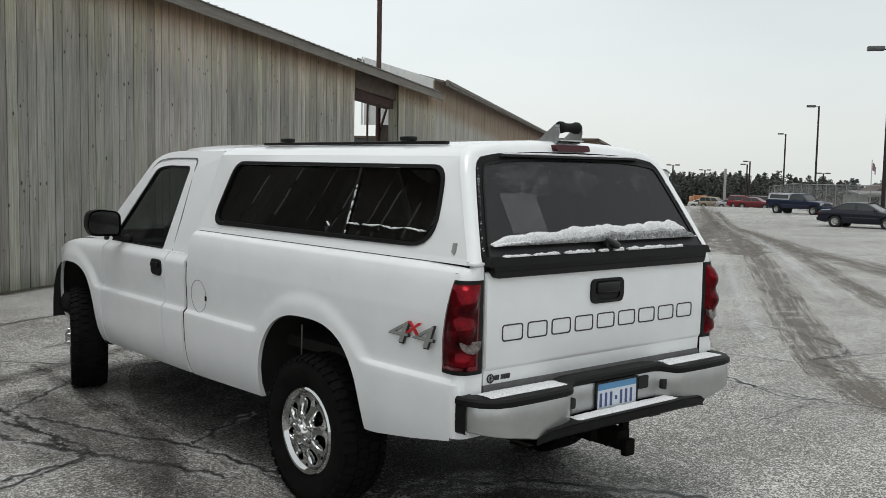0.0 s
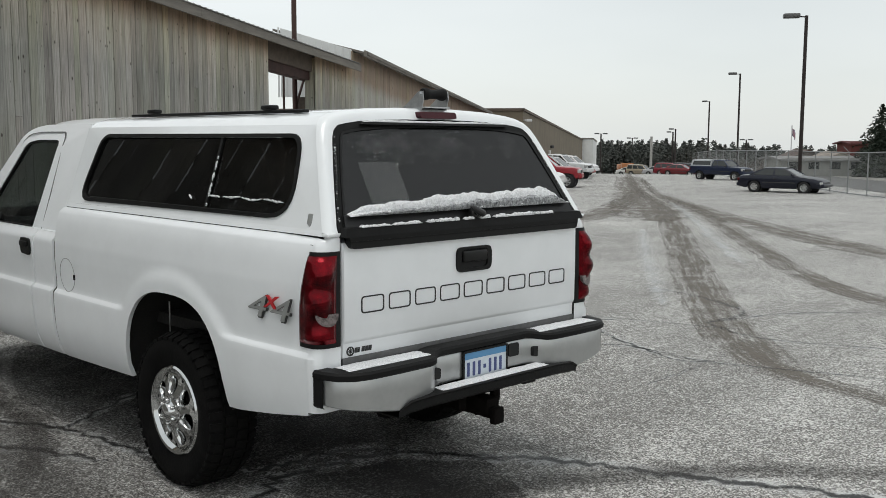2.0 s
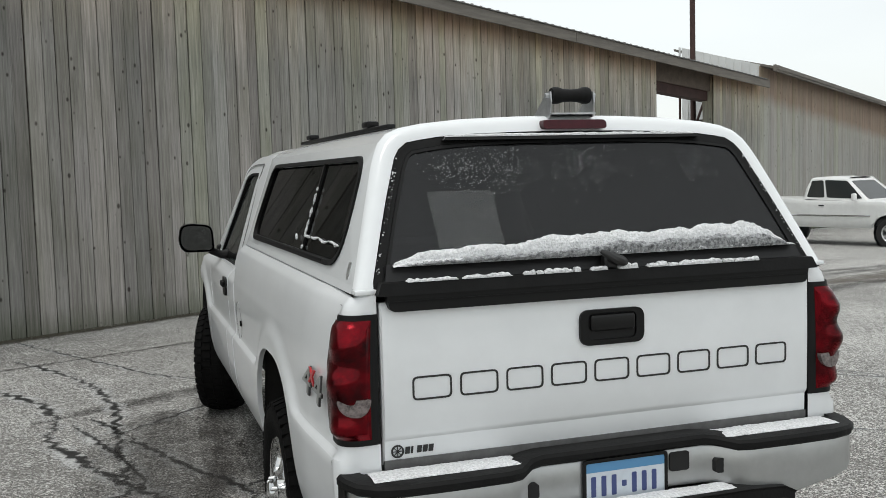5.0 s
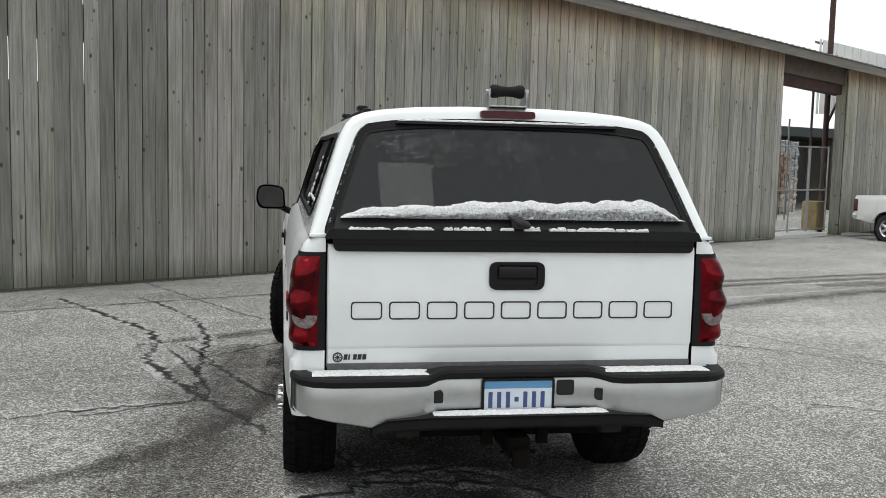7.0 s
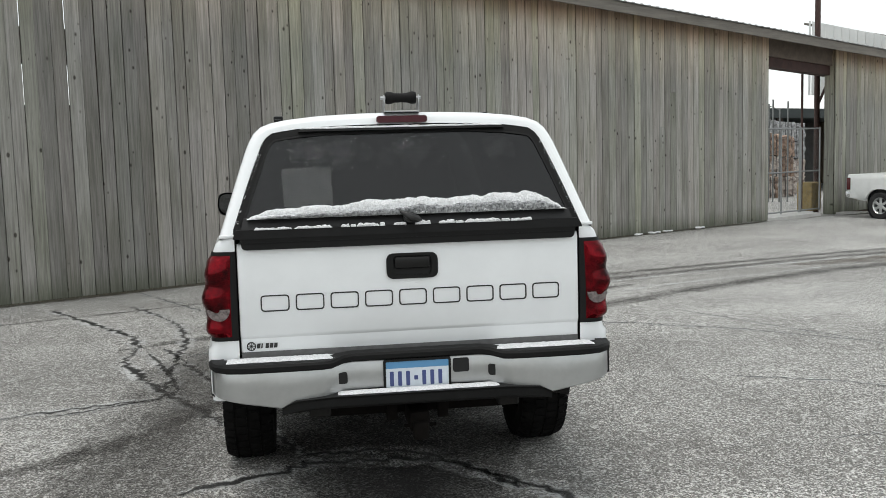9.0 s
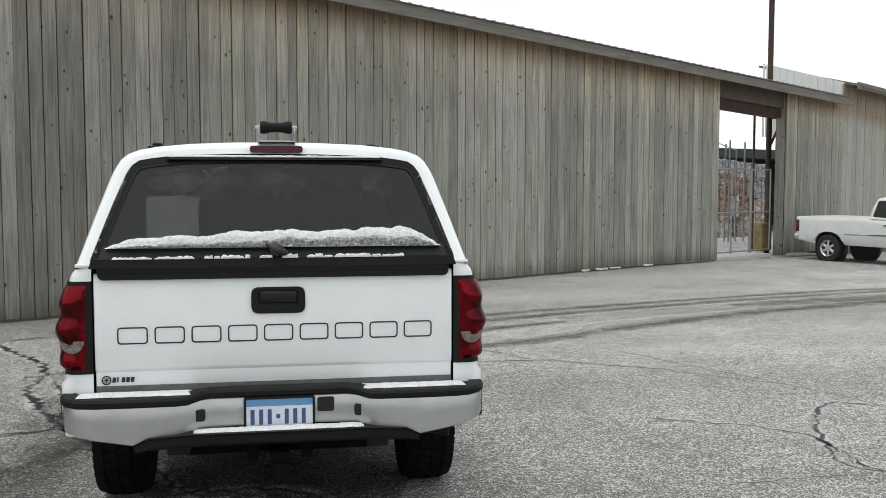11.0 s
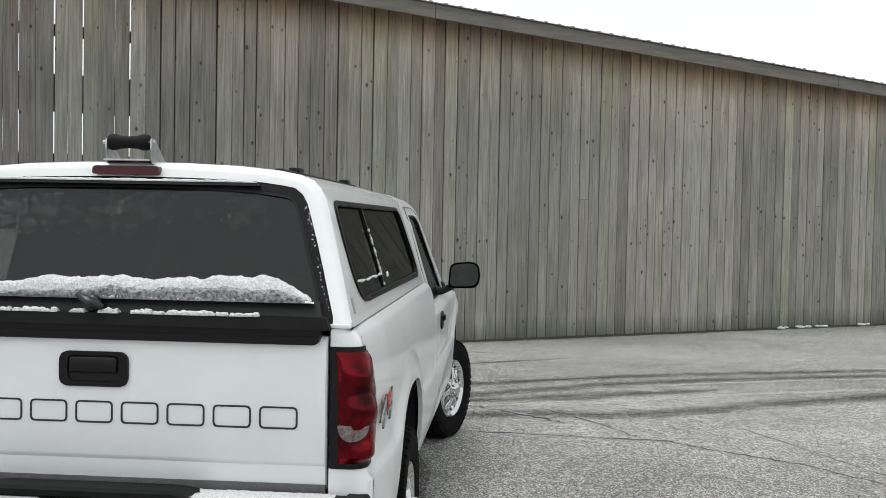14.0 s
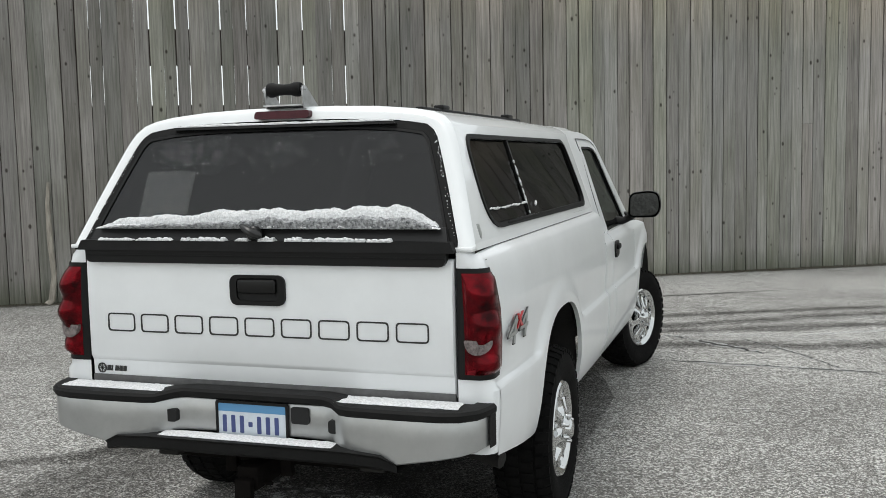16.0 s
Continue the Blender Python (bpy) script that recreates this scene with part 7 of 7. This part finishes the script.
def street_lamp(x, y, top, arms=1, r=0.11, tint=LAMP_POLE):
    v = thing("street_lamp", "tall dark car-park lamp post with a box head" if arms == 1 else "tall far lamp post with two heads", "street lamp", "car-park lamps")
    g = ground_z(x, y)
    bm = bmesh.new()
    tube(bm, [(x, y, g - 0.1), (x, y, g + 0.7)], 0.24, 12)
    part("footing", bm, mat("lamp_footing", (0.35, 0.34, 0.33), 0.85), v)
    bm = bmesh.new()
    tube(bm, [(x, y, g), (x, y, top)], [r * 1.1, r * 0.9], 10)
    part("pole", bm, tint, v)
    d = Vector((-0.55, 0.83, 0))
    for s in ((1,) if arms == 1 else (1, -1)):
        bm = bmesh.new()
        tube(bm, [(x, y, top - 0.08), Vector((x, y, top - 0.04)) + d * s * 0.5], 0.04, 6)
        part("arm", bm, tint, v)
        bm = bmesh.new()
        box(bm, (0, 0, 0), (0.95, 0.55, 0.26), 0.06, Matrix.Translation(Vector((x, y, top)) + d * s * 0.85) @ Matrix.Rotation(math.atan2(d.y, d.x), 4, "Z"))
        part("lamp_head", bm, LAMP_HEAD, v)


street_lamp(53.3, 23.7, 9.2)
street_lamp(100.4, 53.7, 9.5)
street_lamp(155, 89.5, 8.9, 1, 0.14)
for x, y, z, arms in ((160, 117, 3.2, 2), (190, 130, 2.4, 2), (171, 107, 3.6, 1), (164, 102, 4.1, 1), (181, 96, 2.1, 2)):
    street_lamp(x, y, z, arms, 0.16)
bm = bmesh.new()
tube(bm, [(120, 78.4, -4), (120, 78.4, 2.4)], 0.19, 8)
tagged(part("utility_pole", bm, mat("pale_pole", (0.35, 0.34, 0.32), 0.8), None), "thick pale utility pole far off", "pole")

fence = thing("chain_link_fence", "long galvanised chain-link fence along the car park", "fence")
FD = Vector((0.754, 0.656, 0)).normalized()
F0 = Vector((29.3, 1.5, 0))
fp = lambda s, h: Vector((F0.x + FD.x * s, F0.y + FD.y * s, ground_z(F0.x + FD.x * s, F0.y + FD.y * s) + h))
for i in range(26):
    bm = bmesh.new()
    tube(bm, [fp(i * 3.0, -0.05), fp(i * 3.0, 2.3)], 0.035, 6)
    if i % 3 == 0:
        tube(bm, [fp(i * 3.0, 2.3), fp(i * 3.0, 2.3) + Vector((-0.25, 0.2, 0.28))], 0.02, 5)
    part("post", bm, GALV_TUBE, fence)
bm = bmesh.new()
for h in (0.06, 2.26):
    tube(bm, [fp(i * 3.0, h) for i in range(26)], 0.025, 6)
part("rail", bm, GALV_TUBE, fence)
bm = bmesh.new()
for i in range(660):
    s = i * 0.11
    for dr in (1, -1):
        a, b = (s, s + 1.9) if dr > 0 else (s + 1.9, s)
        tube(bm, [fp(a, 0.06), fp(b, 2.25)], 0.0022, 3, False)
tagged(part("wire_mesh", bm, GALV_TUBE, fence), kind="stuff")

road_m = mat("wet_street", (0.075, 0.073, 0.07), 0.6, var=0.3, scale=0.6)
bm = bmesh.new()
sheet(bm, lambda s, d: (F0.x + FD.x * s + FD.y * d, F0.y + FD.y * s - FD.x * d, ground_z(F0.x + FD.x * s + FD.y * d, F0.y + FD.y * s - FD.x * d) + 0.02), steps(-20, 160, 40), (2.5, 9.5))
tagged(part("road", bm, road_m, None, smooth=False), "wet grey street behind the wire fence", "road", kind="structure")
bm = bmesh.new()
sheet(bm, lambda s, d: (F0.x + FD.x * s + FD.y * d, F0.y + FD.y * s - FD.x * d, ground_z(F0.x + FD.x * s + FD.y * d, F0.y + FD.y * s - FD.x * d) + 0.03), steps(-20, 160, 40), (9.5, 60))
tagged(part("lawn", bm, mat("winter_grass", (0.16, 0.15, 0.12), 0.9, var=0.5, scale=0.8, color2=(0.32, 0.32, 0.31)), None, smooth=False), "faded winter grass with snow patches", "lawn", kind="structure")


def prism(bm, c, ang, sx, sy, z0, z1, ridge=0.0):
    """A house body with a gable roof along its length when ridge is given."""
    m = Matrix.Translation((c[0], c[1], 0)) @ Matrix.Rotation(ang, 4, "Z")
    a, b = sx / 2, sy / 2
    lo = [bm.verts.new(m @ Vector(p)) for p in ((-a, -b, z0), (a, -b, z0), (a, b, z0), (-a, b, z0))]
    hi = [bm.verts.new(m @ Vector((p[0], p[1], z1))) for p in ((-a, -b), (a, -b), (a, b), (-a, b))]
    for k in range(4):
        bm.faces.new((lo[k], lo[(k + 1) % 4], hi[(k + 1) % 4], hi[k]))
    if ridge:
        r0, r1 = bm.verts.new(m @ Vector((-a, 0, z1 + ridge))), bm.verts.new(m @ Vector((a, 0, z1 + ridge)))
        bm.faces.new((hi[0], hi[3], r0)), bm.faces.new((hi[1], hi[2], r1))
        bm.faces.new((hi[0], hi[1], r1, r0)), bm.faces.new((hi[2], hi[3], r0, r1))
    else:
        bm.faces.new(hi)
    return m


def house(x, y, ang, sx, sy, wall_h, ridge, wall_c, roof_c, label, windows=3):
    g = -1.3 - 0.026 * max(0.0, 0.85 * x + 0.53 * y - 98)
    v = thing("house", label, "house", "houses beyond the fence")
    bm = bmesh.new()
    m = prism(bm, (x, y), ang, sx, sy, g - 2.5, g + wall_h, ridge * 0.96)
    part("wall", bm, mat("house_wall", wall_c, 0.85, var=0.15, scale=1.5), v, smooth=False)
    bm = bmesh.new()
    for s in (-1, 1):
        q = [Vector((a, s * b, z)) for a, b, z in ((-sx / 2 - 0.4, sy / 2 + 0.4, g + wall_h - 0.25), (sx / 2 + 0.4, sy / 2 + 0.4, g + wall_h - 0.25), (sx / 2 + 0.4, 0, g + wall_h + ridge), (-sx / 2 - 0.4, 0, g + wall_h + ridge))]
        lo = [bm.verts.new(m @ p) for p in q]
        hi = [bm.verts.new(m @ (p + Vector((0, 0, 0.15)))) for p in q]
        bm.faces.new(lo), bm.faces.new(hi)
        for k in range(4):
            bm.faces.new((lo[k], lo[(k + 1) % 4], hi[(k + 1) % 4], hi[k]))
    part("roof", bm, mat("house_roof", roof_c, 0.85, var=0.3, scale=2), v, smooth=False)
    for k in range(windows):
        xx = -sx / 2 + (k + 0.5) * sx / windows
        for s in (-1, 1):
            bm = bmesh.new()
            box(bm, (xx, s * sy / 2, g + wall_h * 0.58), (min(1.3, sx / windows * 0.5), 0.08, wall_h * 0.4), 0, m)
            part("window", bm, CAR_GLASS, v, smooth=False)


A_F = math.atan2(FD.y, FD.x)
house(84.5, 36.2, -0.78, 9.5, 5, 1.6, 0.0001, (0.30, 0.30, 0.28), (0.25, 0.25, 0.245), "long low pale building behind the fence", 5)
house(112, 51.5, A_F, 6, 5, 1.5, 1.1, (0.25, 0.22, 0.2), (0.10, 0.07, 0.06), "small brown gabled house beyond the street", 2)
house(104.8, 44.4, A_F, 6, 4.5, 1.3, 0.9, (0.45, 0.42, 0.36), (0.30, 0.26, 0.22), "small pale gabled house beyond the street", 2)
house(107, 42.4, -0.8, 3.4, 4, 3.4, 0.0001, (0.13, 0.035, 0.03), (0.10, 0.03, 0.03), "red-brown brick block beyond the street", 1)
pole_ = thing("flagpole", "white flagpole with a hanging flag", "flagpole")
bm = bmesh.new()
tube(bm, [(121, 57.2, -2.6), (121, 57.2, 3.9)], 0.07, 6)
part("pole", bm, mat("flagpole_paint", (0.6, 0.6, 0.6), 0.5), pole_)
bm = bmesh.new()
sheet(bm, lambda u, w: (121 + u * 0.35, 57.2 - u * 0.4 + 0.1 * math.sin(u * 9), 3.7 - w * 1.0 - u * 0.8), steps(0, 1, 6), steps(0, 1, 3))
part("flag", bm, mat("faded_flag", (0.35, 0.2, 0.22), 0.8, var=0.6, scale=2, color2=(0.12, 0.13, 0.25)), pole_)

# brown hall behind the parked row
BRICK = mat("brown_block_wall", (0.178, 0.148, 0.106), 0.85, var=0.2, scale=0.7, bump=0.3, bscale=6)
store = thing("brown_hall", "long flat-roofed brown block hall beyond the shed", "building")
bm = bmesh.new()
SD, SN = Vector((0.825, 0.565, 0)), Vector((-0.565, 0.825, 0))
C0 = Vector((46.6, 40.0, 0))
at_s = lambda s, d, z: C0 + SD * s + SN * d + Vector((0, 0, z))
sz = lambda s: 3.75 - 0.0255 * s
beam(bm, at_s, 0, 76, 0, 22, -4, sz)
part("wall", bm, BRICK, store, smooth=False)
bm = bmesh.new()
beam(bm, at_s, -0.1, 76.1, -0.1, 0.2, lambda s: sz(s) - 0.02, lambda s: sz(s) + 0.16)
beam(bm, at_s, -0.1, 0.2, -0.1, 22.1, lambda s: sz(s) - 0.02, lambda s: sz(s) + 0.16)
part("roof_edge", bm, mat("brown_roof_edge", (0.10, 0.075, 0.055), 0.7), store, smooth=False)
for s, d, z in ((-0.12, 6.3, 2.1), (22, -0.12, 1.2)):
    bm = bmesh.new()
    box(bm, at_s(s, d, z), (0.32, 0.32, 0.26), 0.05)
    part("wall_lamp", bm, CAR_PLASTIC, store)
bm = bmesh.new()
beam(bm, at_s, 20, 21.2, -0.12, 0, -2, 0.9)
part("door", bm, mat("pale_door", (0.5, 0.5, 0.48), 0.6), store, smooth=False)
bm = bmesh.new()
box(bm, at_s(0.4, -0.3, 3.1), (0.55, 0.3, 0.16), 0.04)
part("flood_lamp", bm, mat("flood_lamp_case", (0.6, 0.6, 0.6), 0.5), store)
bm = bmesh.new()
box(bm, at_s(3, 6, 4.1), (0.9, 0.9, 0.5), 0.04)
part("roof_vent", bm, CAR_PLASTIC, store)
annex = thing("white_annex", "white block at the far end of the brown hall", "building")
bm = bmesh.new()
beam(bm, at_s, 76.2, 90, -1.5, 14, -5, lambda s: 1.95 - 0.03 * (s - 76))
part("wall", bm, WHITE_SHEET, annex, smooth=False)
bm = bmesh.new()
beam(bm, at_s, 76.1, 90.1, -1.6, 14, lambda s: 1.95 - 0.03 * (s - 76), lambda s: 2.15 - 0.03 * (s - 76))
part("roof_edge", bm, FASCIA, annex, smooth=False)
# orange road plant at the end of the lane
plant = thing("orange_truck", "orange works lorry at the far end of the lane", "lorry")
om = Matrix.Translation((128, 88.5, ground_z(128, 88.5))) @ Matrix.Rotation(radians(45), 4, "Z")
for nm, c, s_, mt in (("bed", (0.8, 0, 1.35), (3.2, 2.0, 0.9), mat("orange_lorry_paint", (0.42, 0.14, 0.03), 0.5, var=0.3, scale=2)), ("cab", (-1.6, 0, 1.4), (1.2, 1.9, 1.4), mat("orange_cab_paint", (0.35, 0.13, 0.04), 0.5))):
    bm = bmesh.new()
    box(bm, c, s_, 0.08, om)
    part(nm, bm, mt, plant)
bm = bmesh.new()
box(bm, (0, 0, 0.7), (4.4, 1.5, 0.3), 0.03, om)
part("frame", bm, CAR_PLASTIC, plant)
for a in (-1.6, 0.6, 1.7):
    for s in (-0.85, 0.85):
        bm = bmesh.new()
        lathe(bm, [(0, -0.15), (0.45, -0.15), (0.5, -0.1), (0.5, 0.1), (0.45, 0.15), (0, 0.15)], 16, om @ pose(a, s, 0.5, 90))
        part("wheel", bm, CAR_TYRE, plant)

# trees
BARK = mat("dark_bark", (0.045, 0.035, 0.028), 0.95, var=0.3, scale=9)
NEEDLE = mat("dark_needles", (0.018, 0.03, 0.018), 0.9, var=0.5, scale=1.5, color2=(0.03, 0.042, 0.026))
# distance haze is put into this paler, greyer needle colour
HAZY_NEEDLE = mat("hazy_woods_needles", (0.066, 0.078, 0.070), 0.95, var=0.4, scale=0.2, color2=(0.09, 0.092, 0.082))
TWIG = mat("bare_twigs", (0.12, 0.10, 0.09), 0.95, var=0.3, scale=0.5)


def clump(bm, p, size, rng):
    """A few crossed small blades of needles."""
    for k in range(3):
        a = Vector((rng.uniform(-1, 1), rng.uniform(-1, 1), rng.uniform(-0.7, 0.4))).normalized() * size
        b = Vector((rng.uniform(-1, 1), rng.uniform(-1, 1), rng.uniform(-0.4, 0.4))).normalized() * size * 0.45
        bm.faces.new([bm.verts.new(q) for q in (p - b * 0.4, p + a * 0.5 - b, p + a, p + a * 0.5 + b)])


def conifer(x, y, h, spread, seed):
    g = ground_z(x, y)
    rng = random.Random(seed)
    v = thing("conifer", "dark dense spruce tree beyond the fence", "tree", "spruces beyond the fence")
    bm = bmesh.new()
    tube(bm, [(x, y, g - 0.2), (x, y, g + h * 0.5), (x, y, g + h * 0.97)], [0.2, 0.12, 0.02], 8)
    part("trunk", bm, BARK, v)
    bm = bmesh.new()
    for i in range(34):
        t = i / 33
        z = g + h * (0.06 + 0.94 * t)
        R = spread * (1 - t) ** 0.85 * rng.uniform(0.8, 1.12) + 0.1
        for k in range(int(11 - 6 * t)):
            a = rng.uniform(0, math.tau)
            for j in range(7):
                q = (j + 1) / 7
                p = Vector((x + math.cos(a) * R * q, y + math.sin(a) * R * q, z - R * 0.35 * q * q + rng.uniform(-0.1, 0.1)))
                clump(bm, p, 0.16 + 0.22 * (1 - t), rng)
    part("crown", bm, NEEDLE, v, smooth=False)


for x, y, h, s, sd in ((86.0, 31.8, 6.4, 3.2, 1), (83.0, 28.3, 5.6, 3.0, 2), (88.2, 29.0, 6.6, 3.4, 3), (84.5, 24.5, 6.8, 3.6, 4), (82.6, 30.4, 4.4, 2.2, 5)):
    conifer(x, y, h, s, sd)

rng = random.Random(77)
bm = bmesh.new()
bt = bmesh.new()
for i in range(620):
    a = radians(22 + 18 * rng.random())
    r = rng.uniform(215, 300)
    x, y = r * math.cos(a) - 3, r * math.sin(a) - 3
    g = ground_z(x, y)
    top = 0.3 - 1.5 * smooth01((radians(33) - a) / radians(8)) + rng.gauss(-0.25, 0.85)
    h = max(3.0, top + (r - 215) * 0.012 - g)
    w = rng.uniform(1.6, 3.0)
    tube(bt, [(x, y, g - 1), (x, y, g + h * 0.8)], [0.2, 0.06], 4, False)
    round_ = rng.random() < 0.35
    for k in range(150):
        t = rng.random() ** 0.8
        R = w * (math.sin(math.pi * (0.15 + 0.8 * t)) if round_ else (1 - t) ** 0.7) * rng.random() ** 0.5
        b = rng.uniform(0, math.tau)
        clump(bm, Vector((x + R * math.cos(b), y + R * math.sin(b), g + h * (0.12 + 0.86 * t))), 0.50, rng)
tagged(part("far_woods", bm, HAZY_NEEDLE, None, smooth=False), "dark line of pine woods on the horizon", "woods", kind="stuff")
tagged(part("far_trunks", bt, BARK, None, smooth=False), "thin trunks of the far pine woods", "woods", kind="stuff")
bm = bmesh.new()
for i in range(40):
    x, y = rng.uniform(105, 150), rng.uniform(44, 74)
    g = ground_z(x, y)
    h = rng.uniform(1.6, 2.8)
    for k in range(26):
        d = Vector((rng.uniform(-1, 1), rng.uniform(-1, 1), rng.uniform(0.6, 1.4))) * h * 0.5
        tube(bm, [(x, y, g), Vector((x, y, g)) + d, Vector((x, y, g)) + d * 1.6 + Vector((rng.uniform(-0.5, 0.5), rng.uniform(-0.5, 0.5), 0.2))], [0.06, 0.04, 0.02], 3, False)
tagged(part("bare_brush", bm, TWIG, None, smooth=False), "bare grey brush and shrubs beyond the street", "shrubs", kind="stuff")

# the wall's boards, one by one -----------------------------------------------
def board_mesh(name, w, h, t=0.024, bev=0.004):
    bm = bmesh.new()
    x = w / 2
    prof = [(-x, t), (-x, bev), (-x + bev, 0), (x - bev, 0), (x, bev), (x, t)]
    lo = [bm.verts.new((a, b, 0)) for a, b in prof]
    hi = [bm.verts.new((a, b, h)) for a, b in prof]
    for k in range(5):
        bm.faces.new((lo[k], lo[k + 1], hi[k + 1], hi[k]))
    bm.faces.new((lo[5], lo[0], hi[0], hi[5]))
    bm.faces.new(hi), bm.faces.new(lo[::-1])
    me = bpy.data.meshes.new(name)
    bm.to_mesh(me)
    bm.free()
    return me


def boards(parent, at, s0, s1, eave, angle, widths, material, seed, base=0.0, gap=0.008):
    rng = random.Random(seed)
    shapes = {}
    s = s0
    while s < s1 - 0.05:
        w = min(rng.choice(widths), s1 - s)
        low = 0.0 if at is on_wall else ground_z(*at(s, 0, 0).xy)
        h = math.ceil((eave(s + w / 2) + 0.14 - low) * 20) / 20
        z0 = low + base + rng.uniform(-0.008, 0.008)
        g = gap * rng.choice((0.9, 1, 1, 1.1, 1.1))
        if at is on_wall and -1.95 < s < 1.35:
            g = rng.choice((0.0098, 0.0082, 0.004, 0.004) if s < 0.05 else (0.009, 0.004, 0.004, 0.004))
        key = (w, h, g)
        if key not in shapes:
            shapes[key] = board_mesh("board", w - g, h)
            shapes[key].materials.append(material)
        cut = rng.random()
        if at is on_wall and cut < 0.012:
            # two lengths butted one above the other
            h1 = round(1.0 + cut * 170, 1)
            for hh, zz in ((h1, z0), (round(h - h1, 2) - 0.004, z0 + h1 + 0.004)):
                kk = (w, hh, g)
                if kk not in shapes:
                    shapes[kk] = board_mesh("board", w - g, hh)
                    shapes[kk].materials.append(material)
                ob = new("board", shapes[kk])
                ob.matrix_world = Matrix.Translation(at(s + w / 2, rng.uniform(-0.006, 0.006), zz)) @ Matrix.Rotation(angle, 4, "Z")
                ob.parent = parent
            s += w
            continue
        ob = new("board", shapes[key])
        p = at(s + w / 2, rng.uniform(-0.006, 0.006), z0)
        ob.matrix_world = Matrix.Translation(p) @ Matrix.Rotation(angle, 4, "Z") @ Matrix.Rotation(radians(rng.uniform(-0.12, 0.12)), 4, "Y")
        ob.parent = parent
        s += w


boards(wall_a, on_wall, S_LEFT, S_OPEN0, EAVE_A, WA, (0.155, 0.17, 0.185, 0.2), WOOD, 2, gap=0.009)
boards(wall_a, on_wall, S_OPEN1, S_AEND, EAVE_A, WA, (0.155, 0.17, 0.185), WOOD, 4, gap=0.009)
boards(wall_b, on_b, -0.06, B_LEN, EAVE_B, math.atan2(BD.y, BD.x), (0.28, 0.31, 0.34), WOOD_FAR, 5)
